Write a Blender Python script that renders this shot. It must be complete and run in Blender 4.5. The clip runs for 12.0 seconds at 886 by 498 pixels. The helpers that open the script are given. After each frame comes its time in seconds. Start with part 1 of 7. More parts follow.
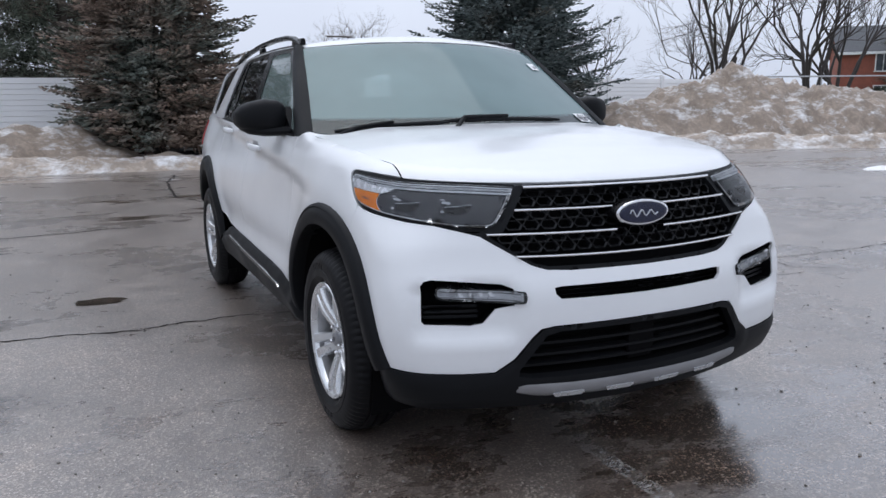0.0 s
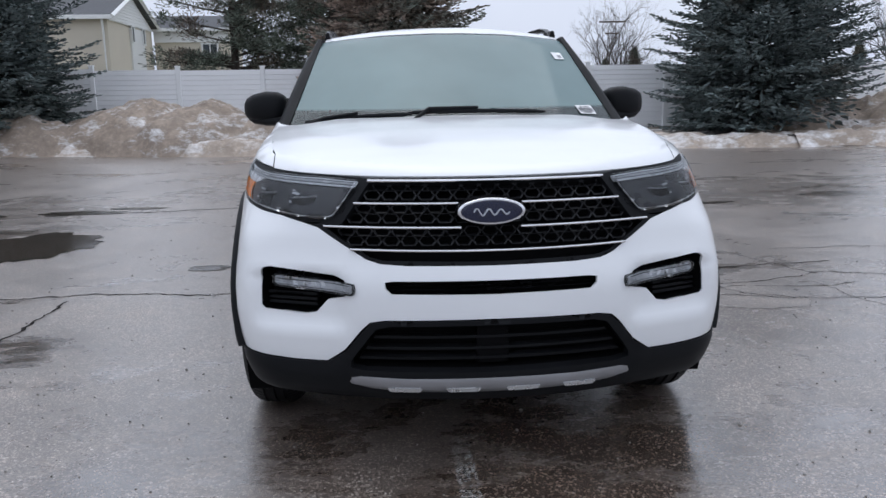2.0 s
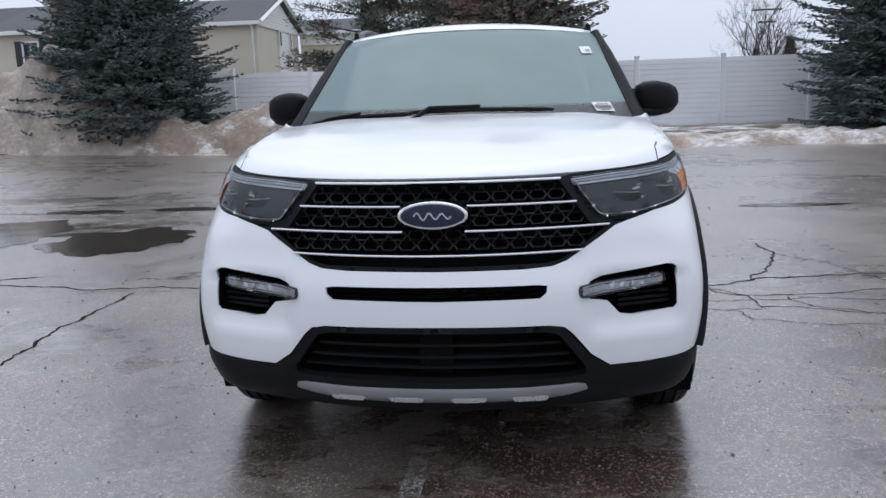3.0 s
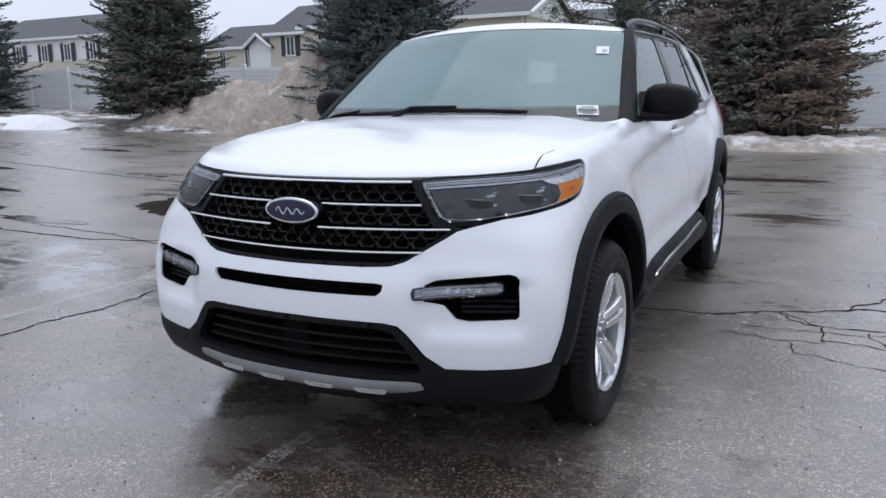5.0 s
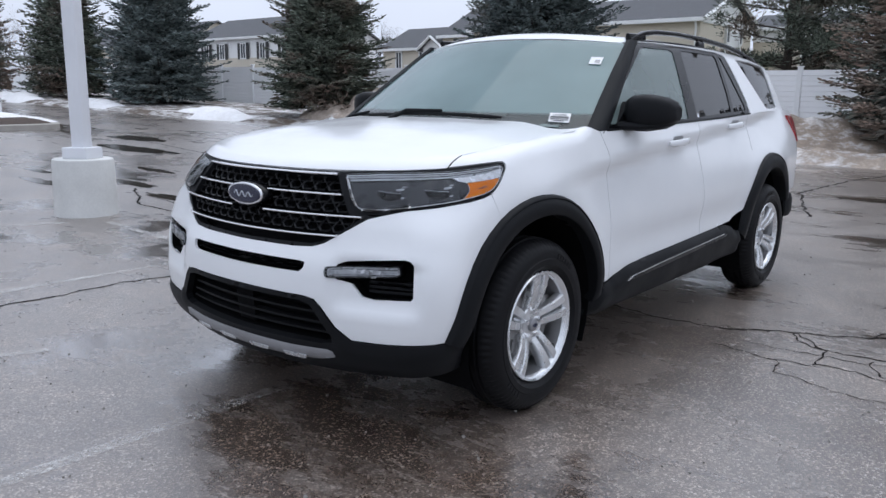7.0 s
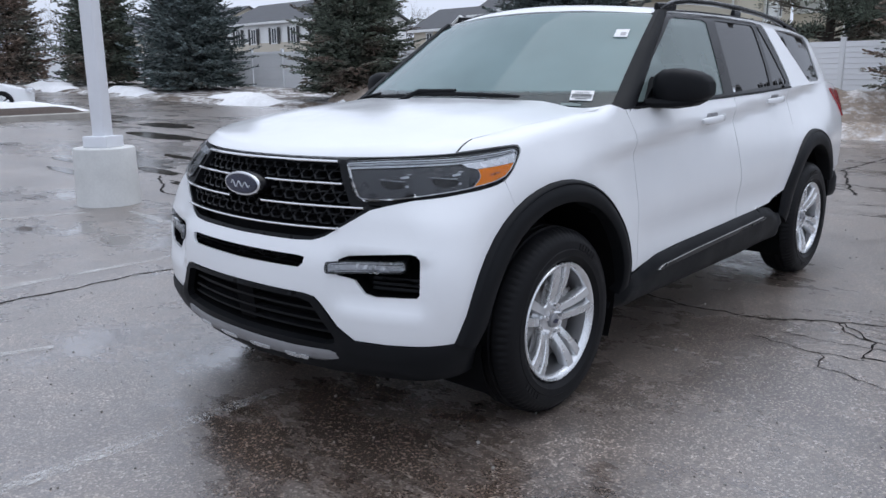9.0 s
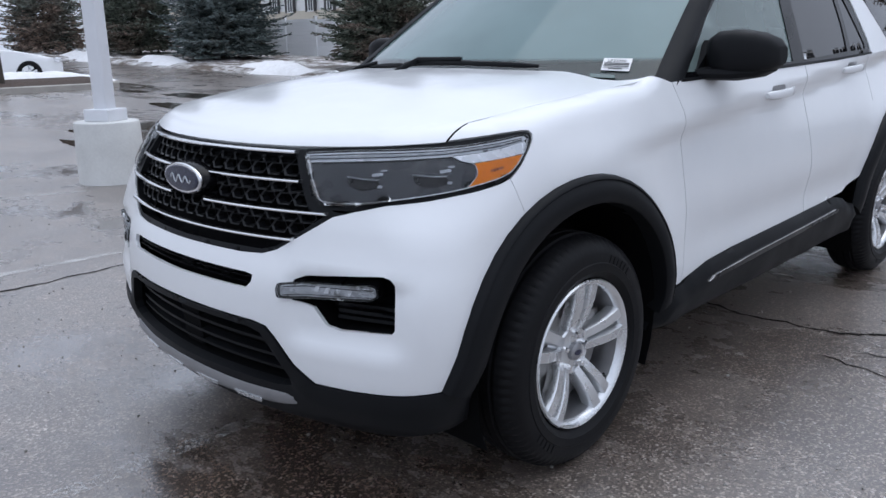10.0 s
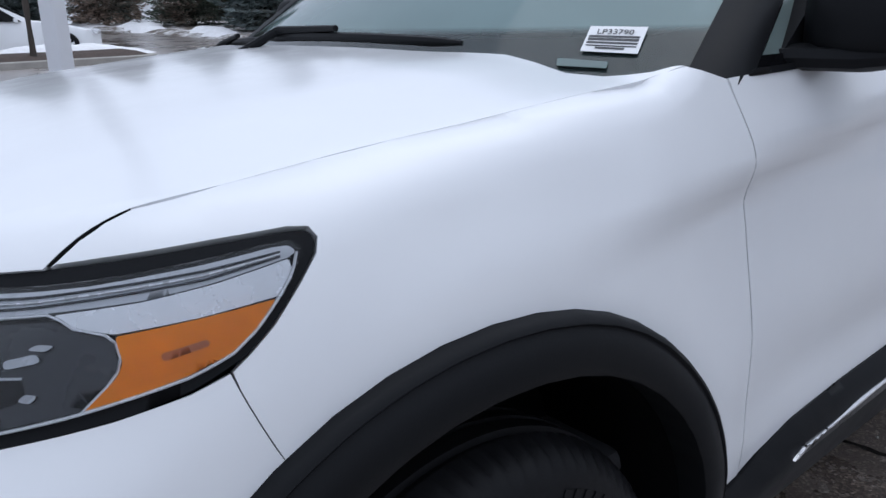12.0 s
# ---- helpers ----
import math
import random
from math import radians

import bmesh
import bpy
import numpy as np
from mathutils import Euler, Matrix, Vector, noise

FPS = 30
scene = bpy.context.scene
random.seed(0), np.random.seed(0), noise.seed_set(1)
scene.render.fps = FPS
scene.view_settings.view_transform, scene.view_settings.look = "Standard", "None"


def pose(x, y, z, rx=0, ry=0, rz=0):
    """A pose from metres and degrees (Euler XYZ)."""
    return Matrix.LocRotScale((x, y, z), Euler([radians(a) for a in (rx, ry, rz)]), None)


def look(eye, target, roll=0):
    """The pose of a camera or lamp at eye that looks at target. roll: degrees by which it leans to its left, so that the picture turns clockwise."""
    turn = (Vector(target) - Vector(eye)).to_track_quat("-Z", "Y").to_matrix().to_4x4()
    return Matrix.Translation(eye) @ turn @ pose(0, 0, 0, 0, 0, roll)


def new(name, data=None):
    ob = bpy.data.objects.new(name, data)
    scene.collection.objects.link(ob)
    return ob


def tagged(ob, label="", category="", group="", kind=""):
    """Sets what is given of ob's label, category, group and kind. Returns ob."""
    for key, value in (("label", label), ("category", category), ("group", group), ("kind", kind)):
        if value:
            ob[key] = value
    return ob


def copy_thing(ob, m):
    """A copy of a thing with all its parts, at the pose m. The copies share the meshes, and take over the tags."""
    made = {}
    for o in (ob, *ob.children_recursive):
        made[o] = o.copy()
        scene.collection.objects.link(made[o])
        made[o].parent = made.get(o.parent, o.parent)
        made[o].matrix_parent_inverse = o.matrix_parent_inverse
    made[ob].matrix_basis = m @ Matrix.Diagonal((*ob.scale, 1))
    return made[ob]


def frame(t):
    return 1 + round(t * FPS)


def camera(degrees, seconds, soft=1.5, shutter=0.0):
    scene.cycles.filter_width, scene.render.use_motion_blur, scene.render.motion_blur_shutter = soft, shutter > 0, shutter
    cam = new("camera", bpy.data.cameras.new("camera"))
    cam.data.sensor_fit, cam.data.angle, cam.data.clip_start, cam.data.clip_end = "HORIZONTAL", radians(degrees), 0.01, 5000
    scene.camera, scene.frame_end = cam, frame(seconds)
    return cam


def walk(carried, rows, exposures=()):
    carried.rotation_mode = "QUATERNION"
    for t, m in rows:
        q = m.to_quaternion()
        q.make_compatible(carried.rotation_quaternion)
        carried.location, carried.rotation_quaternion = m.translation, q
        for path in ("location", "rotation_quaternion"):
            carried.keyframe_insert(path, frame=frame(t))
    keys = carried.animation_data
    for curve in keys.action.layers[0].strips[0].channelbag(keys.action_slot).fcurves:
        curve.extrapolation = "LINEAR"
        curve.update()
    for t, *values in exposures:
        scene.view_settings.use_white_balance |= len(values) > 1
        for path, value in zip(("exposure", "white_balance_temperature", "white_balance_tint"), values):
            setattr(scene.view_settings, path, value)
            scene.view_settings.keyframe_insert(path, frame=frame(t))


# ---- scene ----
import mathutils

cam = camera(59.1, 12.0)
PATH = [
    (0, (-1.836, -3.054, 1.345), (-1.008, -1.27, 0.979), -0.7),
    (0.5, (-1.5, -3.215, 1.34), (-0.816, -1.374, 0.961), -0.6),
    (1, (-1.152, -3.351, 1.35), (-0.631, -1.46, 0.962), -0.5),
    (1.5, (-0.77, -3.362, 1.359), (-0.427, -1.43, 0.972), -0.5),
    (2, (-0.374, -3.46, 1.349), (-0.223, -1.504, 0.96), -0.9),
    (2.5, (-0.034, -3.421, 1.328), (-0.07, -1.459, 0.94), -1.4),
    (3, (0.31, -3.347, 1.342), (0.095, -1.397, 0.954), -1.9),
    (5, (1.738, -3.047, 1.359), (0.851, -1.299, 0.963), -1.1),
    (5.5, (2.054, -2.855, 1.373), (1.022, -1.189, 0.972), -0.4),
    (6, (2.376, -2.738, 1.376), (1.236, -1.145, 0.973), 0.2),
    (6.5, (2.564, -2.799, 1.369), (1.354, -1.256, 0.975), 0.6),
    (8.3, (2.908, -2.777, 1.357), (1.62, -1.298, 0.965), 0.0),
    (8.5, (2.873, -2.731, 1.355), (1.579, -1.259, 0.953), -0.2),
    (9, (2.621, -2.553, 1.354), (1.313, -1.103, 0.921), -0.6),
    (9.5, (2.447, -2.296, 1.346), (1.119, -0.877, 0.876), -0.9),
    (10, (2.278, -1.956, 1.342), (0.911, -0.587, 0.834), -0.9),
    (10.5, (2.041, -1.647, 1.342), (0.63, -0.334, 0.806), -0.9),
    (11, (1.892, -1.294, 1.308), (0.436, -0.041, 0.749), -1.1),
    (11.5, (1.741, -0.943, 1.282), (0.251, 0.27, 0.725), -2.1),
    (12, (1.574, -0.606, 1.309), (0.106, 0.624, 0.734), -1.3),
]
walk(cam, [(t, look(eye, target, roll)) for t, eye, target, roll in PATH],
     [(0, 0.02, 6410, 10), (3.0, 0.02, 6390, 10), (6.5, 0.10, 6330, 10), (8.5, 0.08, 6310, 10), (10.5, 0.0, 6200, 10), (12, -0.14, 6150, 10)])

# ---- world, sun, exposure ----
world = bpy.data.worlds.new("overcast_sky")
scene.world = world
world.use_nodes = True
wn, wl = world.node_tree.nodes, world.node_tree.links
wn.clear()
sky = wn.new("ShaderNodeTexSky")
sky.sky_type, sky.sun_disc = "NISHITA", False
sky.sun_elevation, sky.sun_rotation = radians(72), radians(357)
sky.air_density, sky.dust_density, sky.ozone_density = 1.0, 6.0, 2.0
sat = wn.new("ShaderNodeHueSaturation")
sat.inputs["Saturation"].default_value = 0.35
# a closed cloud cover, brighter overhead than at the horizon, with a soft mottling
sky_dir = wn.new("ShaderNodeTexCoord")
sky_axes = wn.new("ShaderNodeSeparateXYZ")
height_ramp = wn.new("ShaderNodeValToRGB")
height_ramp.color_ramp.elements[0].position, height_ramp.color_ramp.elements[1].position = 0.0, 1.0
height_ramp.color_ramp.elements[0].color = (6.0, 6.5, 7.7, 1)
height_ramp.color_ramp.elements[1].color = (7.7, 8.4, 9.9, 1)
cloud_noise = wn.new("ShaderNodeTexNoise")
cloud_noise.inputs["Scale"].default_value, cloud_noise.inputs["Detail"].default_value = 2.2, 5
cloud_ramp = wn.new("ShaderNodeValToRGB")
cloud_ramp.color_ramp.elements[0].color = (0.90, 0.90, 0.91, 1)
cloud_ramp.color_ramp.elements[1].color = (1.06, 1.06, 1.05, 1)
cloud_ramp.color_ramp.elements[0].position, cloud_ramp.color_ramp.elements[1].position = 0.3, 0.7
# the cloud is brightest round the hidden sun
glow_dot = wn.new("ShaderNodeVectorMath")
glow_dot.operation = "DOT_PRODUCT"
glow_dot.inputs[1].default_value = (-0.016, 0.309, 0.951)
glow_ramp = wn.new("ShaderNodeMapRange")
glow_ramp.interpolation_type = "SMOOTHSTEP"
glow_ramp.inputs["From Min"].default_value, glow_ramp.inputs["From Max"].default_value = -0.5, 1.0
glow_ramp.inputs["To Min"].default_value, glow_ramp.inputs["To Max"].default_value = 0.87, 1.22
glow = wn.new("ShaderNodeMix")
glow.data_type, glow.blend_type = "RGBA", "MULTIPLY"
glow.inputs["Factor"].default_value = 1.0
cover = wn.new("ShaderNodeMix")
cover.data_type, cover.blend_type = "RGBA", "MULTIPLY"
cover.inputs["Factor"].default_value = 1.0
sky_mix = wn.new("ShaderNodeMix")
sky_mix.data_type = "RGBA"
sky_mix.inputs["Factor"].default_value = 0.85
back, wout = wn.new("ShaderNodeBackground"), wn.new("ShaderNodeOutputWorld")
back.inputs["Strength"].default_value = 0.122
wl.new(sky.outputs[0], sat.inputs["Color"])
wl.new(sat.outputs[0], sky_mix.inputs["A"])
wl.new(sky_dir.outputs["Generated"], sky_axes.inputs[0])
wl.new(sky_axes.outputs["Z"], height_ramp.inputs["Fac"])
wl.new(sky_dir.outputs["Generated"], cloud_noise.inputs["Vector"])
wl.new(cloud_noise.outputs["Fac"], cloud_ramp.inputs["Fac"])
wl.new(sky_dir.outputs["Generated"], glow_dot.inputs[0])
wl.new(glow_dot.outputs["Value"], glow_ramp.inputs["Value"])
wl.new(height_ramp.outputs["Color"], glow.inputs["A"])
wl.new(glow_ramp.outputs[0], glow.inputs["B"])
wl.new(glow.outputs["Result"], cover.inputs["A"])
wl.new(cloud_ramp.outputs["Color"], cover.inputs["B"])
wl.new(cover.outputs["Result"], sky_mix.inputs["B"])
wl.new(sky_mix.outputs["Result"], back.inputs["Color"])
wl.new(back.outputs[0], wout.inputs[0])

sun_data = bpy.data.lights.new("sun", "SUN")
sun_data.energy, sun_data.angle, sun_data.color = 0.50, radians(60), (1.0, 0.98, 0.96)
sun = new("sun", sun_data)
sun.matrix_world = look((-0.32, 6.2, 19.0), (0, 0, 0))
scene.view_settings.exposure = 0.0


# ---- materials ----
def shader(name):
    m = bpy.data.materials.new(name)
    m.use_nodes = True
    nt = m.node_tree
    return m, nt, nt.nodes["Principled BSDF"]


def noise_node(nt, coord, scale, detail=4, rough=0.55, stretch=None):
    if stretch:
        mp = nt.nodes.new("ShaderNodeMapping")
        mp.inputs["Scale"].default_value = stretch
        nt.links.new(coord, mp.inputs["Vector"])
        coord = mp.outputs[0]
    n = nt.nodes.new("ShaderNodeTexNoise")
    n.inputs["Scale"].default_value, n.inputs["Detail"].default_value, n.inputs["Roughness"].default_value = scale, detail, rough
    nt.links.new(coord, n.inputs["Vector"])
    return n.outputs["Fac"]


def ramp_node(nt, fac, stops):
    r = nt.nodes.new("ShaderNodeValToRGB")
    while len(r.color_ramp.elements) < len(stops):
        r.color_ramp.elements.new(0.5)
    for e, (p, c) in zip(r.color_ramp.elements, stops):
        e.position, e.color = p, (*c, 1) if len(c) == 3 else c
    nt.links.new(fac, r.inputs["Fac"])
    return r.outputs["Color"]


def grey(v):
    return (v, v, v)


def mix_node(nt, fac, a, b, mode="MIX"):
    m = nt.nodes.new("ShaderNodeMix")
    m.data_type, m.blend_type = "RGBA", mode
    for key, v in (("Factor", fac), ("A", a), ("B", b)):
        if isinstance(v, (int, float)):
            m.inputs[key].default_value = v
        elif isinstance(v, tuple):
            m.inputs[key].default_value = (*v, 1)
        else:
            nt.links.new(v, m.inputs[key])
    return m.outputs["Result"]


def bump_node(nt, height, strength, distance, bsdf):
    b = nt.nodes.new("ShaderNodeBump")
    b.inputs["Strength"].default_value, b.inputs["Distance"].default_value = strength, distance
    nt.links.new(height, b.inputs["Height"])
    nt.links.new(b.outputs[0], bsdf.inputs["Normal"])
    return b


def coords(nt, kind="Object"):
    return nt.nodes.new("ShaderNodeTexCoord").outputs[kind]


def surface(name, col, rough=0.5, metal=0.0, var=0.12, scale=6.0, fine=90.0, bump=0.15, depth=0.002, coat=0.0, spec=0.5, rvar=0.1, each=0.0):
    """A plain surface with two scales of tone, uneven gloss and fine relief."""
    m, nt, b = shader(name)
    c = coords(nt)
    big, small = noise_node(nt, c, scale), noise_node(nt, c, fine, 3)
    lo, hi = tuple(v * (1 - var) for v in col), tuple(min(1, v * (1 + var)) for v in col)
    tone = ramp_node(nt, big, [(0.3, lo), (0.7, hi)])
    tone = mix_node(nt, 0.35 * min(1, var * 4), tone, ramp_node(nt, small, [(0.3, lo), (0.7, hi)]))
    if each:
        info = nt.nodes.new("ShaderNodeObjectInfo")
        tone = mix_node(nt, 1.0, tone, ramp_node(nt, info.outputs["Random"], [(0, grey(1 - each)), (1, grey(1.0))]), "MULTIPLY")
    nt.links.new(tone, b.inputs["Base Color"])
    nt.links.new(ramp_node(nt, big, [(0.3, grey(max(0, rough - rvar))), (0.7, grey(min(1, rough + rvar)))]), b.inputs["Roughness"])
    b.inputs["Metallic"].default_value, b.inputs["Specular IOR Level"].default_value = metal, spec
    b.inputs["Coat Weight"].default_value, b.inputs["Coat Roughness"].default_value = coat, 0.06
    if bump:
        bump_node(nt, small, bump, depth, b)
    return m


def glass(name, tint, haze, haze_col, rough=0.0, gloss_ior=1.5, clear_below=None):
    """A thin pane: clear tint, a film of mist that scatters light, and a gloss that grows towards grazing."""
    m, nt, b = shader(name)
    nt.nodes.remove(b)
    clear, film, gloss = nt.nodes.new("ShaderNodeBsdfTransparent"), nt.nodes.new("ShaderNodeBsdfDiffuse"), nt.nodes.new("ShaderNodeBsdfGlossy")
    clear.inputs["Color"].default_value = (*tint, 1)
    c = coords(nt)
    mist = ramp_node(nt, noise_node(nt, c, 1.4, 3), [(0.3, grey(max(0, haze - 0.1))), (0.75, grey(min(1, haze + 0.08)))])
    if clear_below is not None:
        axes, foot = nt.nodes.new("ShaderNodeSeparateXYZ"), nt.nodes.new("ShaderNodeMapRange")
        foot.inputs["From Min"].default_value, foot.inputs["From Max"].default_value = clear_below - 0.006, clear_below + 0.008
        foot.inputs["To Min"].default_value = 0.14
        nt.links.new(c, axes.inputs[0])
        nt.links.new(axes.outputs["Z"], foot.inputs["Value"])
        mist = mix_node(nt, 1.0, mist, foot.outputs[0], "MULTIPLY")
    film.inputs["Color"].default_value = (*haze_col, 1)
    gloss.inputs["Roughness"].default_value = rough
    a, z = nt.nodes.new("ShaderNodeMixShader"), nt.nodes.new("ShaderNodeMixShader")
    fr = nt.nodes.new("ShaderNodeFresnel")
    fr.inputs["IOR"].default_value = gloss_ior
    nt.links.new(mist, a.inputs[0])
    nt.links.new(clear.outputs[0], a.inputs[1])
    nt.links.new(film.outputs[0], a.inputs[2])
    nt.links.new(fr.outputs[0], z.inputs[0])
    nt.links.new(a.outputs[0], z.inputs[1])
    nt.links.new(gloss.outputs[0], z.inputs[2])
    nt.links.new(z.outputs[0], nt.nodes["Material Output"].inputs[0])
    return m


def asphalt_material():
    """Brown-grey worn asphalt: pale and dark grains in a dark binder, damp and rough on the high spots, with smooth films of water in the hollows."""
    m, nt, b = shader("wet_asphalt")
    c = coords(nt)
    broad = noise_node(nt, c, 0.42, 5, 0.6, (0.55, 1.2, 1))
    ragged = noise_node(nt, c, 2.6, 6, 0.7, (0.7, 1.3, 1))
    pools = mix_node(nt, 0.30, broad, ragged)
    patch = noise_node(nt, c, 0.23, 4, 0.6)
    stain = noise_node(nt, c, 1.1, 7, 0.72)
    mid = noise_node(nt, c, 5.0, 5, 0.7)
    grit = nt.nodes.new("ShaderNodeTexVoronoi")
    grit.inputs["Scale"].default_value = 140
    nt.links.new(c, grit.inputs["Vector"])
    fine = nt.nodes.new("ShaderNodeTexVoronoi")
    fine.inputs["Scale"].default_value = 240
    nt.links.new(c, fine.inputs["Vector"])
    stone = ramp_node(nt, grit.outputs["Color"], [(0.0, (0.011, 0.008, 0.006)), (0.45, (0.055, 0.040, 0.031)), (0.66, (0.17, 0.132, 0.107)), (0.82, (0.50, 0.42, 0.36)), (1.0, (0.95, 0.90, 0.85))])
    sand = ramp_node(nt, fine.outputs["Color"], [(0.0, (0.020, 0.014, 0.011)), (0.5, (0.115, 0.086, 0.068)), (0.85, (0.38, 0.305, 0.255)), (1.0, (0.74, 0.65, 0.58))])
    worn = mix_node(nt, 0.26, stone, sand)
    worn = mix_node(nt, 0.20, worn, ramp_node(nt, patch, [(0.3, (0.10, 0.074, 0.060)), (0.7, (0.22, 0.178, 0.150))]))
    worn = mix_node(nt, 1.0, worn, ramp_node(nt, mid, [(0.3, grey(0.85)), (0.7, grey(1.40))]), "MULTIPLY")
    worn = mix_node(nt, 1.0, worn, ramp_node(nt, stain, [(0.34, (0.46, 0.41, 0.38)), (0.50, grey(0.84)), (0.68, (1.14, 1.12, 1.10))]), "MULTIPLY")
    wet = ramp_node(nt, pools, [(0.525, grey(0.0)), (0.60, grey(0.9))])
    nt.links.new(mix_node(nt, wet, worn, mix_node(nt, 1.0, worn, (0.54, 0.49, 0.455), "MULTIPLY")), b.inputs["Base Color"])
    damp = ramp_node(nt, mix_node(nt, 0.5, mid, stain), [(0.35, grey(0.40)), (0.65, grey(0.60))])
    nt.links.new(mix_node(nt, wet, damp, grey(0.12)), b.inputs["Roughness"])
    b.inputs["Specular IOR Level"].default_value = 0.7
    sheen = ramp_node(nt, mix_node(nt, 0.4, patch, stain), [(0.38, grey(0.22)), (0.62, grey(0.40))])
    nt.links.new(mix_node(nt, wet, sheen, grey(0.15)), b.inputs["Coat Roughness"])
    b.inputs["Coat Weight"].default_value, b.inputs["Coat IOR"].default_value = 1.0, 2.0
    rough_height = mix_node(nt, wet, mix_node(nt, 0.5, grit.outputs["Distance"], noise_node(nt, c, 260, 2)), grey(0.35))
    bump_node(nt, rough_height, 0.6, 0.004, b)
    film = nt.nodes.new("ShaderNodeBump")
    film.inputs["Strength"].default_value, film.inputs["Distance"].default_value = 0.34, 0.003
    nt.links.new(rough_height, film.inputs["Height"])
    nt.links.new(film.outputs[0], b.inputs["Coat Normal"])
    return m


def snow_material(name, dirt, dirt_col=(0.22, 0.17, 0.13)):
    """Old ploughed snow with grit and soil in it: the higher dirt, the browner."""
    m, nt, b = shader(name)
    c = coords(nt)
    soil = noise_node(nt, c, 1.5, 9, 0.76, (0.8, 1.0, 1.7))
    grain = mix_node(nt, 0.5, noise_node(nt, c, 9, 6, 0.7), noise_node(nt, c, 2.2, 6, 0.66))
    base = ramp_node(nt, grain, [(0.3, (0.72, 0.71, 0.70)), (0.6, (0.90, 0.90, 0.91))])
    brown = ramp_node(nt, grain, [(0.3, tuple(v * 0.66 for v in dirt_col)), (0.5, dirt_col), (0.70, tuple(min(1, v * 1.7) for v in dirt_col))])
    cover = ramp_node(nt, soil, [(0.68 - dirt * 0.42, grey(0.0)), (0.80 - dirt * 0.36, grey(1.0))])
    nt.links.new(mix_node(nt, cover, base, brown), b.inputs["Base Color"])
    b.inputs["Roughness"].default_value = 0.7
    bump_node(nt, grain, 0.6, 0.05, b)
    return m


def needle_material(name, tip, core, rust=None, share=0.5):
    """Needles from dark to pale tips, with boughs that have turned rusty in patches."""
    m, nt, b = shader(name)
    g = nt.nodes.new("ShaderNodeNewGeometry")
    c = coords(nt)
    tone = ramp_node(nt, g.outputs["Random Per Island"], [(0.0, core), (0.45, tuple(v * 0.8 for v in tip)), (1.0, tuple(v * 1.3 for v in tip))])
    if rust:
        dry = ramp_node(nt, g.outputs["Random Per Island"], [(0.0, tuple(v * 0.4 for v in rust)), (0.5, tuple(v * 0.85 for v in rust)), (1.0, tuple(v * 1.25 for v in rust))])
        where = ramp_node(nt, noise_node(nt, c, 0.55, 5, 0.6), [(0.62 - share * 0.3, grey(0.0)), (0.76 - share * 0.3, grey(1.0))])
        tone = mix_node(nt, where, tone, dry)
    patch = noise_node(nt, c, 0.9, 3)
    nt.links.new(mix_node(nt, 1.0, tone, ramp_node(nt, patch, [(0.3, grey(0.75)), (0.7, grey(1.15))]), "MULTIPLY"), b.inputs["Base Color"])
    b.inputs["Roughness"].default_value = 0.6
    b.inputs["Specular IOR Level"].default_value = 0.3
    return m


def paint_material():
    m, nt, b = shader("white_car_paint")
    c = coords(nt)
    film = noise_node(nt, c, 2.5, 5)
    nt.links.new(ramp_node(nt, film, [(0.3, (0.775, 0.785, 0.80)), (0.7, (0.82, 0.83, 0.84))]), b.inputs["Base Color"])
    b.inputs["Roughness"].default_value = 0.45
    b.inputs["Coat Weight"].default_value = 1.0
    nt.links.new(ramp_node(nt, noise_node(nt, c, 7, 6, 0.7), [(0.35, grey(0.10)), (0.65, grey(0.17))]), b.inputs["Coat Roughness"])
    bump_node(nt, noise_node(nt, c, 260, 2), 0.02, 0.0006, b)
    return m


ASPHALT = asphalt_material()
PAINT = paint_material()
TRIM = surface("black_moulded_plastic", (0.0088, 0.0094, 0.0108), 0.5, 0, 0.25, 3, 300, 0.25, 0.0006, spec=0.12)
GRILLE_BLACK = surface("grille_black_plastic", (0.0085, 0.009, 0.0105), 0.38, 0, 0.2, 4, 200, 0.0, spec=0.3)
GLOSS_BLACK = surface("gloss_black_plastic", (0.005, 0.005, 0.006), 0.22, 0, 0.2, 4, 200, 0.0, spec=0.18)
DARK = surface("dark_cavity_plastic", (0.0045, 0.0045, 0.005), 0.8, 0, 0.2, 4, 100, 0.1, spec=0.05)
CHROME = surface("satin_chrome", (0.80, 0.80, 0.81), 0.14, 1.0, 0.06, 6, 200, 0.0, rvar=0.05)
SILVER = surface("silver_painted_alloy", (0.70, 0.71, 0.72), 0.27, 0.85, 0.08, 8, 240, 0.05, 0.0004, coat=0.4)
SATIN = surface("satin_silver_plastic", (0.30, 0.30, 0.31), 0.38, 0.6, 0.1, 6, 200, 0.08, 0.0005)
RUBBER = surface("tyre_rubber", (0.0072, 0.0072, 0.0082), 0.5, 0, 0.3, 9, 180, 0.3, 0.001, spec=0.15)
STEEL = surface("brake_steel", (0.30, 0.29, 0.28), 0.45, 0.9, 0.2, 20, 200, 0.1)
WINDSHIELD = glass("misted_windshield_glass", (0.42, 0.52, 0.52), 0.62, (0.23, 0.345, 0.345), rough=0.07, clear_below=1.276)
SIDE_GLASS = glass("front_side_glass", (0.50, 0.60, 0.58), 0.42, (0.36, 0.46, 0.44))
PRIVACY = glass("privacy_glass", (0.02, 0.02, 0.022), 0.08, (0.10, 0.10, 0.11), gloss_ior=1.7)
LENS = glass("clear_lamp_lens", (0.93, 0.94, 0.95), 0.012, (0.6, 0.62, 0.63), 0.05, gloss_ior=1.32)
